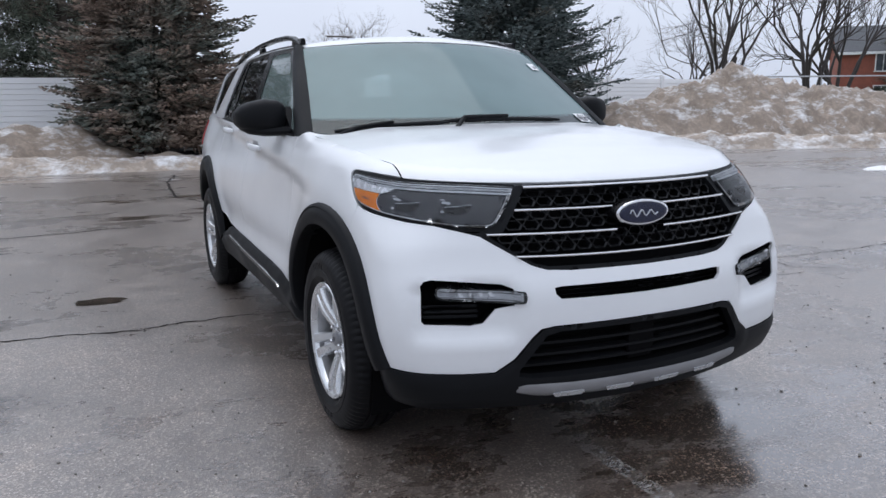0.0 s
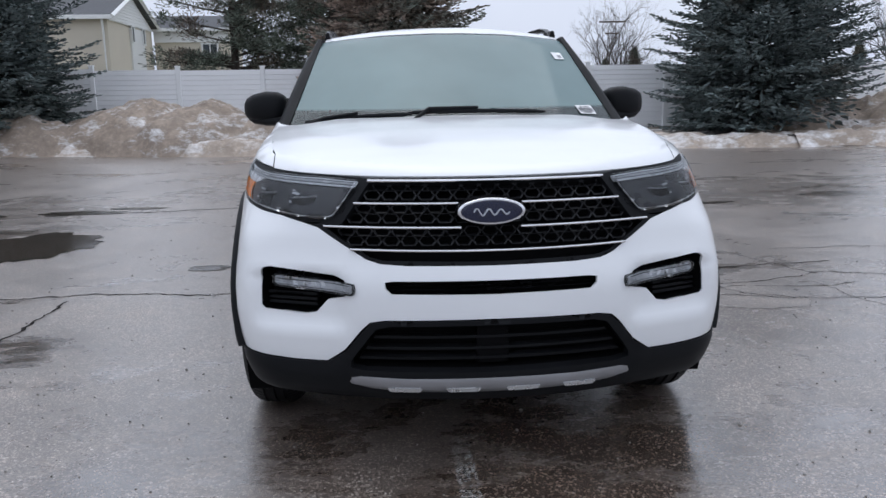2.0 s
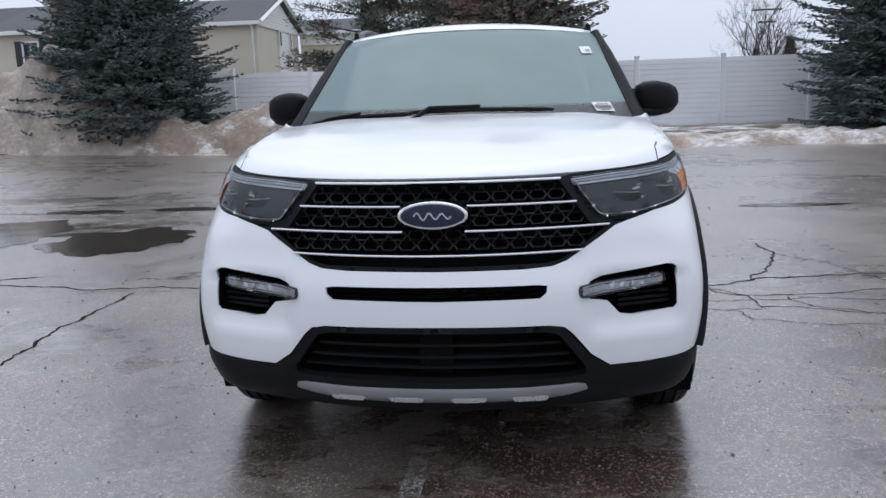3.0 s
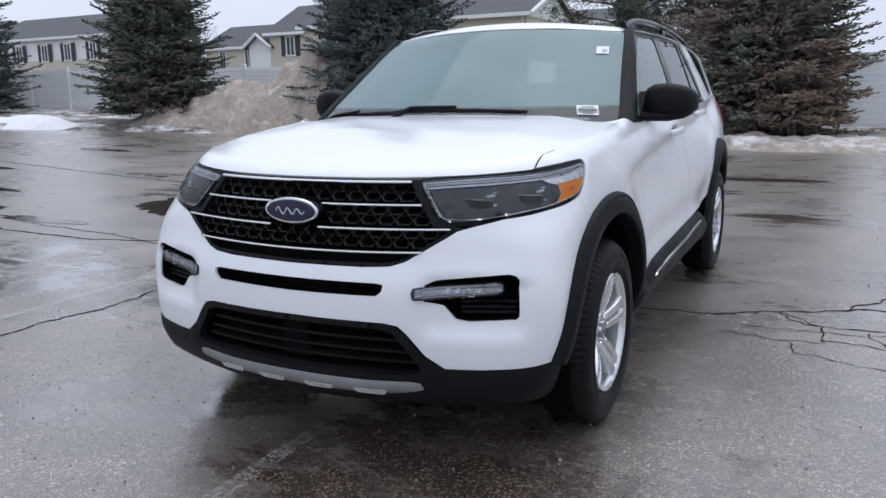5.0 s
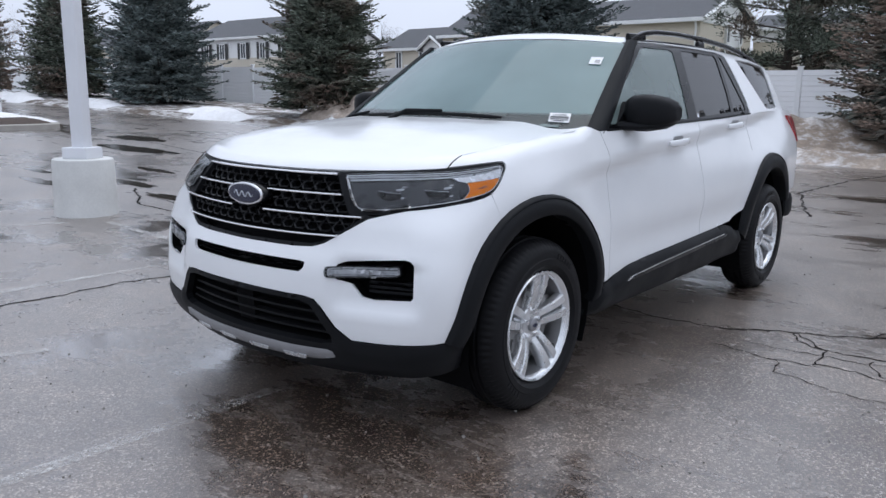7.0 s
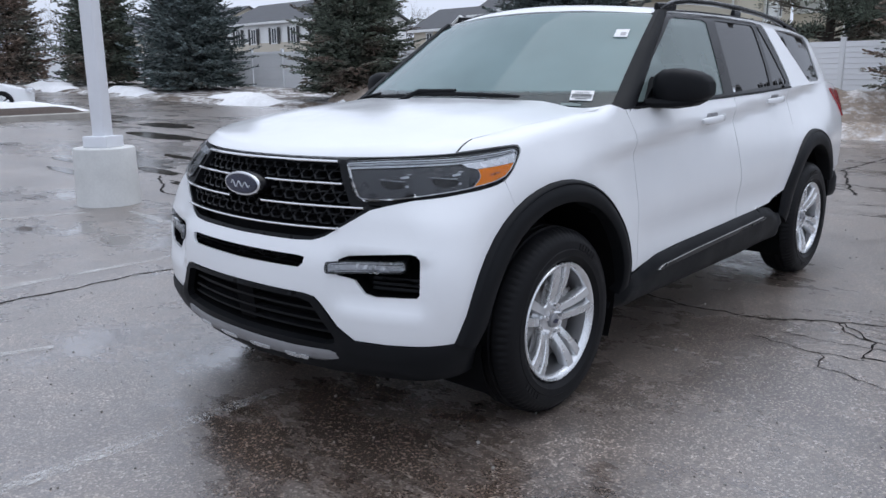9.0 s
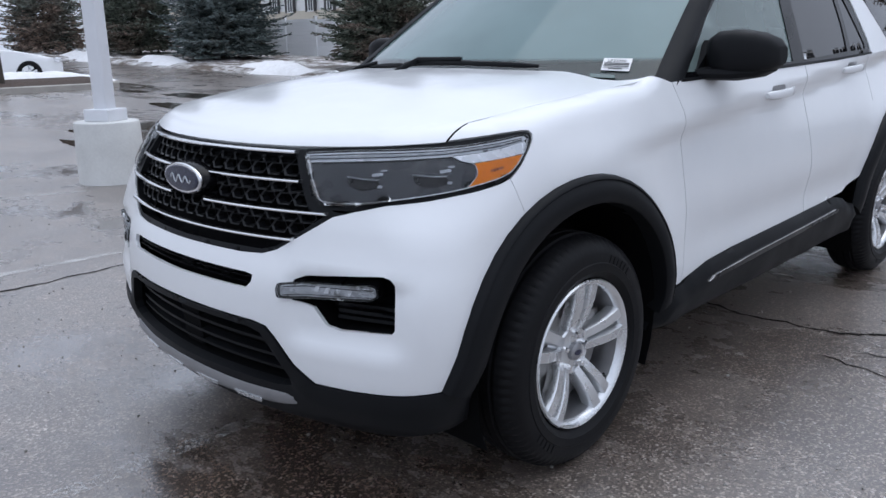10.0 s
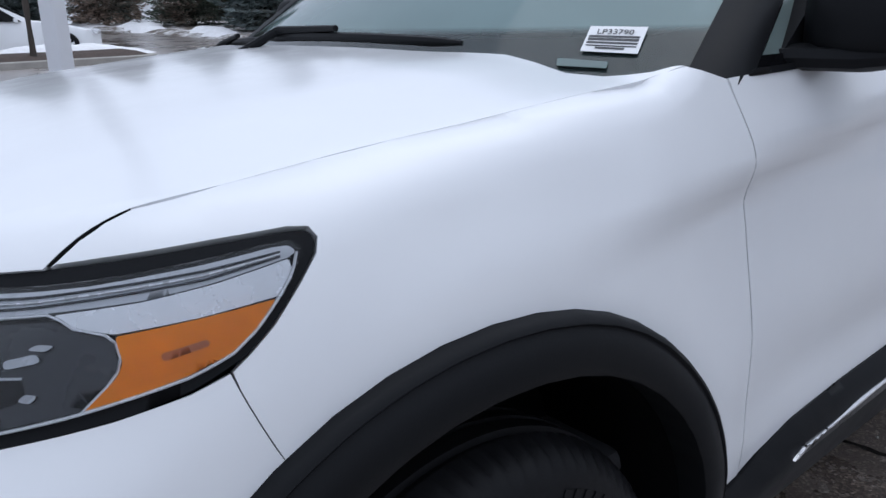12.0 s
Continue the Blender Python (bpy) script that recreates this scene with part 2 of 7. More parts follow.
AMBER = surface("amber_reflector", (0.90, 0.255, 0.0), 0.35, 0, 0.10, 30, 500, 0.2, 0.001, spec=0.2)
AMBER_DARK = surface("amber_bulb_shadow", (0.45, 0.12, 0.02), 0.35, 0, 0.1, 30, 300, 0.0)
RED = surface("red_lamp_lens", (0.42, 0.02, 0.03), 0.12, 0, 0.1, 20, 300, 0.2, 0.001, coat=0.8)
GUIDE = surface("lamp_light_guide", (0.50, 0.52, 0.55), 0.25, 0.1, 0.10, 14, 300, 0.0)
LAMP_GREY = surface("lamp_bezel_grey", (0.021, 0.023, 0.028), 0.30, 0.1, 0.35, 9, 200, 0.0)
REFLECTOR = surface("lamp_reflector", (0.72, 0.73, 0.75), 0.25, 0.35, 0.05, 30, 300, 0.0)
FOG_SILVER = surface("fog_lamp_silver", (0.42, 0.43, 0.45), 0.28, 0.3, 0.16, 18, 300, 0.0)
BLUE = surface("blue_enamel", (0.004, 0.008, 0.036), 0.2, 0, 0.1, 20, 200, 0.0, coat=0.3)
CABIN = surface("cabin_trim", (0.045, 0.045, 0.048), 0.7, 0, 0.2, 5, 200, 0.2)
SEAT = surface("grey_seat_cloth", (0.14, 0.145, 0.15), 0.9, 0, 0.15, 6, 300, 0.4, 0.001)
PAPER = surface("white_paper", (0.82, 0.82, 0.82), 0.6, 0, 0.03, 8, 200, 0.0)
LABEL_TEAL = surface("teal_grey_label", (0.13, 0.18, 0.175), 0.5, 0, 0.1, 20, 200, 0.0)
INK = surface("print_ink", (0.05, 0.05, 0.055), 0.6, 0, 0.1, 8, 100, 0.0)


# ---- mesh helpers ----
def raw_mesh(name, verts, faces, material, parent=None, label="", smooth=True, normals=None):
    me = bpy.data.meshes.new(name)
    me.from_pydata([tuple(v) for v in verts], [], [tuple(int(i) for i in f) for f in faces])
    me.materials.append(material)
    if smooth:
        me.polygons.foreach_set("use_smooth", [True] * len(me.polygons))
    if normals is not None:
        me.normals_split_custom_set([tuple(n) for n in normals])
    me.update()
    ob = new(name, me)
    if parent is not None:
        ob.parent = parent
    return tagged(ob, label) if label else ob


def part(name, bm, material, parent, label="", smooth=True):
    me = bpy.data.meshes.new(name)
    bmesh.ops.recalc_face_normals(bm, faces=bm.faces[:])
    bm.to_mesh(me)
    bm.free()
    me.materials.append(material)
    if smooth:
        me.polygons.foreach_set("use_smooth", [True] * len(me.polygons))
        me.set_sharp_from_angle(angle=radians(38))
    ob = new(name, me)
    if parent is not None:
        ob.parent = parent
    return tagged(ob, label) if label else ob


def box(bm, m, size, bevel=0.0, seg=2):
    """A box of that size at the pose m, its edges rounded."""
    made = bmesh.ops.create_cube(bm, size=1.0, matrix=m @ Matrix.Diagonal((*size, 1)))
    if bevel:
        edges = list({e for v in made["verts"] for e in v.link_edges})
        bmesh.ops.bevel(bm, geom=edges, offset=bevel, segments=seg, affect="EDGES", profile=0.5)
    return bm


def lathe(bm, profile, seg=48, m=Matrix(), closed=False):
    """Turns (radius, height) pairs round z."""
    rings = []
    for r, h in profile:
        rings.append([bm.verts.new(m @ Vector((r * math.cos(a), r * math.sin(a), h))) for a in (2 * math.pi * i / seg for i in range(seg))])
    pairs = list(zip(rings, rings[1:])) + ([(rings[-1], rings[0])] if closed else [])
    for a, b in pairs:
        for i in range(seg):
            j = (i + 1) % seg
            bm.faces.new((a[i], a[j], b[j], b[i]))
    return rings


def loft(bm, sections, cap=True, ring=True):
    """Skins a row of sections, each a list of as many points."""
    rows = [[bm.verts.new(p) for p in s] for s in sections]
    n = len(rows[0])
    for a, b in zip(rows, rows[1:]):
        for i in range(n if ring else n - 1):
            j = (i + 1) % n
            bm.faces.new((a[i], a[j], b[j], b[i]))
    if cap and ring:
        bm.faces.new(rows[0][::-1])
        bm.faces.new(rows[-1])
    return rows


def oval(c, ax, ay, n=10, power=2.0):
    """A closed section round c, spanned by the half axes ax and ay."""
    c, ax, ay = Vector(c), Vector(ax), Vector(ay)
    pts = []
    for i in range(n):
        a = 2 * math.pi * i / n
        s, t = math.cos(a), math.sin(a)
        e = 2 / power
        pts.append(c + ax * math.copysign(abs(s) ** e, s) + ay * math.copysign(abs(t) ** e, t))
    return pts


def tube(bm, pts, radius, n=8, flat=1.0, up=(0, 0, 1)):
    """A rod along pts; flat squeezes it along up."""
    pts = [Vector(p) for p in pts]
    secs = []
    for i, p in enumerate(pts):
        d = (pts[min(i + 1, len(pts) - 1)] - pts[max(i - 1, 0)]).normalized()
        side = d.cross(Vector(up)).normalized()
        top = side.cross(d)
        r = radius[i] if isinstance(radius, (list, tuple)) else radius
        secs.append(oval(p, side * r, top * r * flat, n))
    loft(bm, secs)
    return bm


def smoothstep(a, b, x):
    t = np.clip((x - a) / (b - a), 0, 1)
    return t * t * (3 - 2 * t)


# ---- the body of the vehicle as one smooth solid; the nose points to -y, the front axle is y = 0 ----
def smax(a, b, k):
    h = np.clip(0.5 + 0.5 * (a - b) / k, 0, 1)
    return b * (1 - h) + a * h + k * h * (1 - h)


def table(x, xs, ys, soft=0.03):
    return sum(np.interp(x + o * soft, xs, ys) for o in (-1, -0.5, 0, 0.5, 1)) / 5


def nose(z):
    return table(z, [0.20, 0.28, 0.36, 0.43, 0.58, 0.70, 0.76, 0.80, 0.95, 1.05, 1.10, 1.3], [-0.76, -0.80, -0.845, -0.865, -0.875, -0.865, -0.84, -0.82, -0.79, -0.75, -0.72, -0.58])


def flank(y, z):
    w = table(z, [0.2, 0.35, 0.45, 0.55, 0.70, 0.85, 0.95, 1.03, 1.12, 1.20, 1.30, 1.5], [0.87, 0.90, 0.935, 0.95, 0.957, 0.96, 0.957, 0.946, 0.922, 0.893, 0.860, 0.79])
    lead = np.clip((0.35 - y) / 0.65, 0, 2.2)
    w = w - (0.018 + 0.022 * smoothstep(0.6, 1.0, z)) * lead ** 1.5
    w = w - 0.12 * np.clip((y - 2.6) / 1.5, 0, 1.2) ** 2
    doors = smoothstep(0.35, 0.9, y) * (1 - smoothstep(2.3, 2.7, y))
    w = w - 0.020 * doors * np.exp(-((z - 0.63) / 0.10) ** 2)
    under = 1.015 + 0.088 * y - z
    w = w - 0.042 * smoothstep(-0.05, 0.75, y) * (1 - smoothstep(3.0, 3.6, y)) * smoothstep(-0.01, 0.085, under) * (1 - smoothstep(0.085, 0.46, under))
    for yc in (0.0, 3.025):
        r = np.hypot(y - yc, z - 0.40)
        w = w + 0.012 * np.exp(-((r - 0.57) / 0.09) ** 2)
    return w


def shoulder_x(y):
    """Half width of the hood where it breaks over into the fender."""
    return table(y, [-0.45, -0.36, -0.17, 0.05, 0.28, 0.5, 0.7], [0.785, 0.792, 0.815, 0.843, 0.853, 0.868, 0.875], 0.05)


def deck(x, y):
    h = table(y, [-0.9, -0.76, -0.70, -0.6, -0.4, -0.1, 0.2, 0.42, 0.6, 0.9], [1.01, 1.065, 1.090, 1.12, 1.16, 1.205, 1.237, 1.255, 1.33, 1.5], 0.05)
    h = h - 0.060 * x ** 2 - 0.9 * np.clip(x - shoulder_x(y), 0, 1) ** 1.4
    return h + 0.004 * np.exp(-((x - 0.55) / 0.14) ** 2) * smoothstep(-0.6, -0.1, y)


def lower_body(p):
    x, y, z = np.abs(p[:, 0]), p[:, 1], p[:, 2]
    bow = table(z, [0.3, 0.85, 1.0, 1.09, 1.2], [0.25, 0.25, 0.34, 0.43, 0.46])
    ledge = smoothstep(0.515, 0.585, z) * (1 - smoothstep(0.70, 0.757, z)) * smoothstep(0.47, 0.56, x) * (1 - smoothstep(0.80, 0.90, x))
    pod = 0.026 * ledge * (1 - smoothstep(-0.62, -0.5, y))
    front = nose(z) + bow * x ** 2 - y + pod
    k = 0.12 + 0.12 * smoothstep(0.8, 1.0, z)
    f = smax(front, x - flank(y, z), k)
    f = smax(f, y - (4.17 - 0.10 * np.clip(z - 0.9, 0, 1) - 0.05 * x ** 2), 0.2)
    return smax(f, z - deck(x, y), 0.035)


def screen_y(x, z):
    return 0.30 + 0.40 * x ** 2 + 1.6 * (z - 1.22)


def roof_z(x, y):
    return 1.742 - 0.125 * x ** 2 - 0.028 * ((y - 1.95) / 0.95) ** 2


def cabin_x(y, z):
    return 0.893 - 0.33 * (z - 1.2) - 0.10 * np.clip(z - 1.2, 0, 1) ** 2 - 0.10 * np.clip((y - 2.5) / 1.5, 0, 1.2) ** 2


def upper_body(p):
    x, y, z = np.abs(p[:, 0]), p[:, 1], p[:, 2]
    f = smax((screen_y(x, z) - y) / 1.89, x - cabin_x(y, z), 0.05)
    f = smax(f, y - (4.07 - 0.75 * np.clip(z - 1.2, -0.3, 1) - 0.05 * x ** 2), 0.1)
    return smax(f, z - roof_z(x, y), 0.05)


def cast(fun, o, d, far):
    """The surface of the solid along rays that start inside it."""
    lo, hi = np.zeros(len(o)), np.full(len(o), far)
    for _ in range(42):
        mid = (lo + hi) / 2
        inside = fun(o + d * mid[:, None]) < 0
        lo, hi = np.where(inside, mid, lo), np.where(inside, hi, mid)
    return o + d * lo[:, None]


def outward(fun, p):
    e = 1.5e-3
    g = np.stack([fun(p + np.eye(3)[i] * e) - fun(p - np.eye(3)[i] * e) for i in range(3)], 1)
    return g / np.linalg.norm(g, axis=1, keepdims=True)


HUB_Y, ROUND = 0.35, 0.95


def from_front(uv):
    o = np.stack([uv[:, 0], np.full(len(uv), 0.3), uv[:, 1]], 1)
    return cast(lower_body, o, np.tile((0.0, -1.0, 0.0), (len(uv), 1)), 1.6)


def from_round(uv):
    a = uv[:, 0] / ROUND
    o = np.stack([np.zeros(len(uv)), np.full(len(uv), HUB_Y), uv[:, 1]], 1)
    return cast(lower_body, o, np.stack([np.sin(a), -np.cos(a), np.zeros(len(uv))], 1), 1.9)


def from_side(uv):
    o = np.stack([np.zeros(len(uv)), uv[:, 0], uv[:, 1]], 1)
    return cast(lower_body, o, np.tile((1.0, 0.0, 0.0), (len(uv), 1)), 1.3)


def from_top(uv):
    o = np.stack([uv[:, 0], uv[:, 1], np.full(len(uv), 0.7)], 1)
    return cast(lower_body, o, np.tile((0.0, 0.0, 1.0), (len(uv), 1)), 1.0)


def from_rear(uv):
    o = np.stack([uv[:, 0], np.full(len(uv), 3.2), uv[:, 1]], 1)
    return cast(lower_body, o, np.tile((0.0, 1.0, 0.0), (len(uv), 1)), 1.6)


def cabin_front(uv):
    o = np.stack([uv[:, 0], np.full(len(uv), 2.2), uv[:, 1]], 1)
    return cast(upper_body, o, np.tile((0.0, -1.0, 0.0), (len(uv), 1)), 2.6)


def cabin_rear(uv):
    o = np.stack([uv[:, 0], np.full(len(uv), 2.2), uv[:, 1]], 1)
    return cast(upper_body, o, np.tile((0.0, 1.0, 0.0), (len(uv), 1)), 2.6)


def cabin_side(uv):
    o = np.stack([np.zeros(len(uv)), uv[:, 0], uv[:, 1]], 1)
    return cast(upper_body, o, np.tile((1.0, 0.0, 0.0), (len(uv), 1)), 1.3)


def cabin_top(uv):
    o = np.stack([uv[:, 0], uv[:, 1], np.full(len(uv), 1.35)], 1)
    return cast(upper_body, o, np.tile((0.0, 0.0, 1.0), (len(uv), 1)), 0.8)


def at_front(*xz):
    """Points of the nose, given by x and z, on the round chart."""
    p = from_front(np.array(xz, float))
    return [(ROUND * math.atan2(x, HUB_Y - y), z) for x, y, z in p]


def at_side(*yz):
    """Points of the flank, given by y and z, on the round chart."""
    p = from_side(np.array(yz, float))
    return [(ROUND * math.atan2(x, HUB_Y - y), z) for x, y, z in p]


def inside_of(poly, q):
    x, y = q[:, 0], q[:, 1]
    hit = np.zeros(len(q), bool)
    for (x0, y0), (x1, y1) in zip(poly, np.roll(poly, -1, 0)):
        cross = (y0 > y) != (y1 > y)
        with np.errstate(divide="ignore", invalid="ignore"):
            hit ^= cross & (x < (x1 - x0) * (y - y0) / (y1 - y0 + 1e-30) + x0)
    return hit


def near_to(poly, q):
    best = np.full(len(q), 1e9)
    for a, b in zip(poly, np.roll(poly, -1, 0)):
        ab = b - a
        t = np.clip(((q - a) @ ab) / (ab @ ab + 1e-30), 0, 1)
        best = np.minimum(best, np.linalg.norm(q - a - t[:, None] * ab, axis=1))
    return best


def fine_loop(poly, step):
    out = []
    for a, b in zip(poly, np.roll(poly, -1, 0)):
        n = max(1, int(math.ceil(np.linalg.norm(b - a) / step)))
        out += [a + (b - a) * i / n for i in range(n)]
    return np.array(out)


def rounded(poly, r=0.012, n=4):
    """A polygon with its corners cut round."""
    poly = np.array(poly, float)
    out = []
    for p, a, b in zip(poly, np.roll(poly, 1, 0), np.roll(poly, -1, 0)):
        la, lb = np.linalg.norm(a - p), np.linalg.norm(b - p)
        pa, pb = p + (a - p) * min(r, la * 0.45) / la, p + (b - p) * min(r, lb * 0.45) / lb
        for i in range(n + 1):
            t = i / n
            out.append(pa * (1 - t) ** 2 + 2 * p * t * (1 - t) + pb * t ** 2)
    return np.array(out)


def panel(name, chart, fun, outline, material, parent, holes=(), step=0.03, lift=0.0, thick=0.014, mirror=False, label="", bulge=None):
    """A sheet cut to an outline on a chart of the solid, with its edges turned inward."""
    outer = fine_loop(np.array(outline, float), step * 0.7)
    cuts = [fine_loop(np.array(h, float), step * 0.6) for h in holes]
    lo, hi = outer.min(0), outer.max(0)
    gx, gy = np.meshgrid(np.arange(lo[0], hi[0], step), np.arange(lo[1], hi[1], step))
    gx = gx + (np.arange(gx.shape[0]) % 2)[:, None] * step * 0.5
    q = np.stack([gx.ravel(), gy.ravel()], 1)
    q = q[inside_of(outer, q) & (near_to(outer, q) > step * 0.45)]
    for h in cuts:
        q = q[~inside_of(h, q) & (near_to(h, q) > step * 0.45)]
    pts, edges = [], []
    for loop in [outer] + cuts:
        s = len(pts)
        pts += [tuple(v) for v in loop]
        edges += [(s + i, s + (i + 1) % len(loop)) for i in range(len(loop))]
    pts += [tuple(v) for v in q]
    vs, _, fs, *_ = mathutils.geometry.delaunay_2d_cdt([Vector(p) for p in pts], edges, [], 0, 1e-6)
    uv = np.array([tuple(v) for v in vs])
    tri = np.array([tuple(f) for f in fs])
    mid = uv[tri].mean(1)
    keep = inside_of(outer, mid)
    for h in cuts:
        keep &= ~inside_of(h, mid)
    tri = tri[keep]
    used, inv = np.unique(tri, return_inverse=True)
    uv, tri = uv[used], inv.reshape(-1, 3)
    p = chart(uv)
    n = outward(fun, p)
    off = np.full(len(p), lift)
    if bulge is not None:
        off = off + bulge(uv, np.minimum.reduce([near_to(l, uv) for l in [outer] + cuts]))
    p = p + n * off[:, None]
    if bulge is not None:
        acc = np.zeros_like(p)
        fn = np.cross(p[tri[:, 1]] - p[tri[:, 0]], p[tri[:, 2]] - p[tri[:, 0]])
        fn *= np.sign((fn * n[tri[:, 0]]).sum(1))[:, None]
        for k in range(3):
            np.add.at(acc, tri[:, k], fn)
        n2 = acc / (np.linalg.norm(acc, axis=1, keepdims=True) + 1e-12)
    else:
        n2 = n
    if mirror:
        p, n, n2 = p * (-1, 1, 1), n * (-1, 1, 1), n2 * (-1, 1, 1)
    fn = np.cross(p[tri[:, 1]] - p[tri[:, 0]], p[tri[:, 2]] - p[tri[:, 0]])
    flip = (fn * n[tri[:, 0]]).sum(1) < 0
    tri[flip] = tri[flip][:, ::-1]
    count = {}
    for a, b, c in tri:
        for e in ((a, b), (b, c), (c, a)):
            count[e] = 1
    rim = [e for e in count if (e[1], e[0]) not in count]
    ids = sorted({i for e in rim for i in e})
    under = {i: len(p) + k for k, i in enumerate(ids)}
    verts = np.vstack([p, p[ids] - n[ids] * thick]) if ids else p
    faces = [tuple(t) for t in tri]
    norms = [n2[i] for t in tri for i in t]
    for a, b in rim:
        quad = (b, a, under[a], under[b])
        w = np.cross(verts[quad[1]] - verts[quad[0]], verts[quad[2]] - verts[quad[0]])
        w = w / (np.linalg.norm(w) + 1e-12)
        faces.append(quad)
        norms += [w] * 4
    return raw_mesh(name, verts, faces, material, parent, label, True, norms)


def arc_points(yc, zc, r, a0, a1, n=14, stretch=1.0):
    """A row of points on an arch round a wheel; angles in degrees from straight ahead (-y) upward."""
    out = []
    for i in range(n):
        a = radians(a0 + (a1 - a0) * i / (n - 1))
        out.append((yc - r * math.cos(a) * (stretch if a < math.pi / 2 else 1.0), zc + r * math.sin(a)))
    return out


# ---- the white sport utility vehicle ----
suv = tagged(new("sport_utility_vehicle"), "white three-row sport utility vehicle with black cladding on wet asphalt", "car")

ARCH_F = [(-0.592, 0.436)] + arc_points(-0.003, 0.40, 0.556, 14, 172, 22, 1.03) + [(0.555, 0.45)]
ARCH_R = arc_points(3.025, 0.40, 0.585, 8, 156, 20)
IN_F = [(-0.500, 0.412)] + arc_points(0.01, 0.40, 0.468, 10, 172, 20, 1.02) + [(0.47, 0.40)]
IN_R = arc_points(3.035, 0.40, 0.475, 2, 156, 20)


def mirrored(poly):
    """The outline completed by its mirror image across the middle of the car; it runs from the middle to the middle."""
    return list(poly) + [(-u, v) for u, v in reversed(poly) if abs(u) > 1e-6]


def along(poly, n):
    """The open line resampled at n even steps."""
    poly = np.array(poly, float)
    d = np.concatenate([[0], np.cumsum(np.linalg.norm(np.diff(poly, axis=0), axis=1))])
    t = np.linspace(0, d[-1], n)
    return np.stack([np.interp(t, d, poly[:, 0]), np.interp(t, d, poly[:, 1])], 1)


def moulding(name, outer, inner, flip, n=72):
    """A wheel arch flare: a rolled outer lip, a shallow groove, a flat band and an edge turned into the wheel well."""
    o, i = along(outer, n), along(inner, n)
    prof = [(0.0, -0.004), (0.02, 0.012), (0.07, 0.021), (0.14, 0.024), (0.19, 0.020), (0.23, 0.021), (0.32, 0.029), (0.6, 0.034), (0.88, 0.033), (0.97, 0.028), (1.0, 0.018), (1.0, -0.06)]
    mid = from_side(o * 0.6 + i * 0.4)
    normal = outward(lower_body, mid)
    for _ in range(6):
        normal[1:-1] = (normal[:-2] + 2 * normal[1:-1] + normal[2:]) / 4
    normal /= np.linalg.norm(normal, axis=1, keepdims=True)
    rows = [from_side(o * (1 - f) + i * f) + normal * off for f, off in prof]
    bm = bmesh.new()
    secs = [[Vector(row[k] * ((-1, 1, 1) if flip else (1, 1, 1))) for row in rows] for k in range(n)]
    loft(bm, secs)
    return part(name, bm, TRIM, suv, "black plastic wheel arch moulding")


def ribbon(name, line, radius, lift, material, parent, flip=False, chart=from_round, label=""):
    """A thin rod that follows a line on a chart of the body."""
    pts = np.array(line, float)
    n = max(8, int(np.linalg.norm(np.diff(pts, axis=0), axis=1).sum() / 0.012))
    p = chart(along(pts, n))
    p = p + outward(lower_body, p) * lift
    if flip:
        p = p * (-1, 1, 1)
    bm = bmesh.new()
    tube(bm, [tuple(v) for v in p], radius, 6)
    return part(name, bm, material, parent, label)


# hood
def hood_front(xs):
    """The front edge of the hood: the line on the deck where its height follows a smooth curve."""
    xs = np.array(xs, float)
    goal = 1.0660 + 0.0175 * (xs / 0.781) ** 4
    lo, hi = np.full(len(xs), -0.80), np.full(len(xs), -0.38)
    for _ in range(30):
        mid = (lo + hi) / 2
        low = from_top(np.stack([xs, mid], 1))[:, 2] < goal
        lo, hi = np.where(low, mid, lo), np.where(low, hi, mid)
    return [(float(x), float(y)) for x, y in zip(xs, lo)]


hood_edge = hood_front([0.781 * i / 30 for i in range(31)]) + [(0.7812, -0.407), (0.782, -0.38), (0.7836, -0.352)]
hood_edge += [(float(shoulder_x(y)), y) for y in (-0.26, -0.17, -0.05, 0.05, 0.16, 0.28, 0.40)]
hood_edge += [(0.872, 0.475), (0.850, 0.425), (0.80, 0.37), (0.742, 0.350), (0.66, 0.375), (0.568, 0.392), (0.35, 0.355), (0.0, 0.330)]
panel("hood", from_top, lower_body, mirrored(hood_edge), PAINT, suv, thick=0.03, label="white hood with two soft ridges")

# front bumper skin
grille_low = at_front((0.0, 0.764), (0.30, 0.766), (0.39, 0.772), (0.44, 0.788), (0.50, 0.825), (0.605, 0.892), (0.66, 0.908))
lamp_low = at_front((0.74, 0.929)) + [(0.700, 0.9395), (0.743, 0.947), (0.807, 0.957), (0.860, 0.969), (0.8885, 0.9805)]
SEAM = (-0.284, 0.40 + 0.478)
seam_end, = at_side(SEAM)
seam_line = [(0.889 + (seam_end[0] - 0.889) * k / 6, 0.981 + (seam_end[1] - 0.981) * k / 6) for k in range(1, 6)]
arch_front = [SEAM] + [p for p in ARCH_F if p[0] < -0.30][::-1]
bumper_low = [(ROUND * math.atan2(0.93, HUB_Y + 0.60), 0.436)] + at_front((0.80, 0.430), (0.70, 0.424), (0.585, 0.424), (0.52, 0.470), (0.46, 0.545), (0.43, 0.572), (0.38, 0.580), (0.0, 0.583))
bumper_line = grille_low + lamp_low + [(u - 0.0006, v) for u, v in seam_line] + at_side(*arch_front) + bumper_low
slot = at_front((-0.345, 0.716), (0.0, 0.716), (0.345, 0.716), (0.375, 0.712), (0.372, 0.690), (0.352, 0.672), (0.0, 0.668), (-0.352, 0.672), (-0.372, 0.690), (-0.375, 0.712))
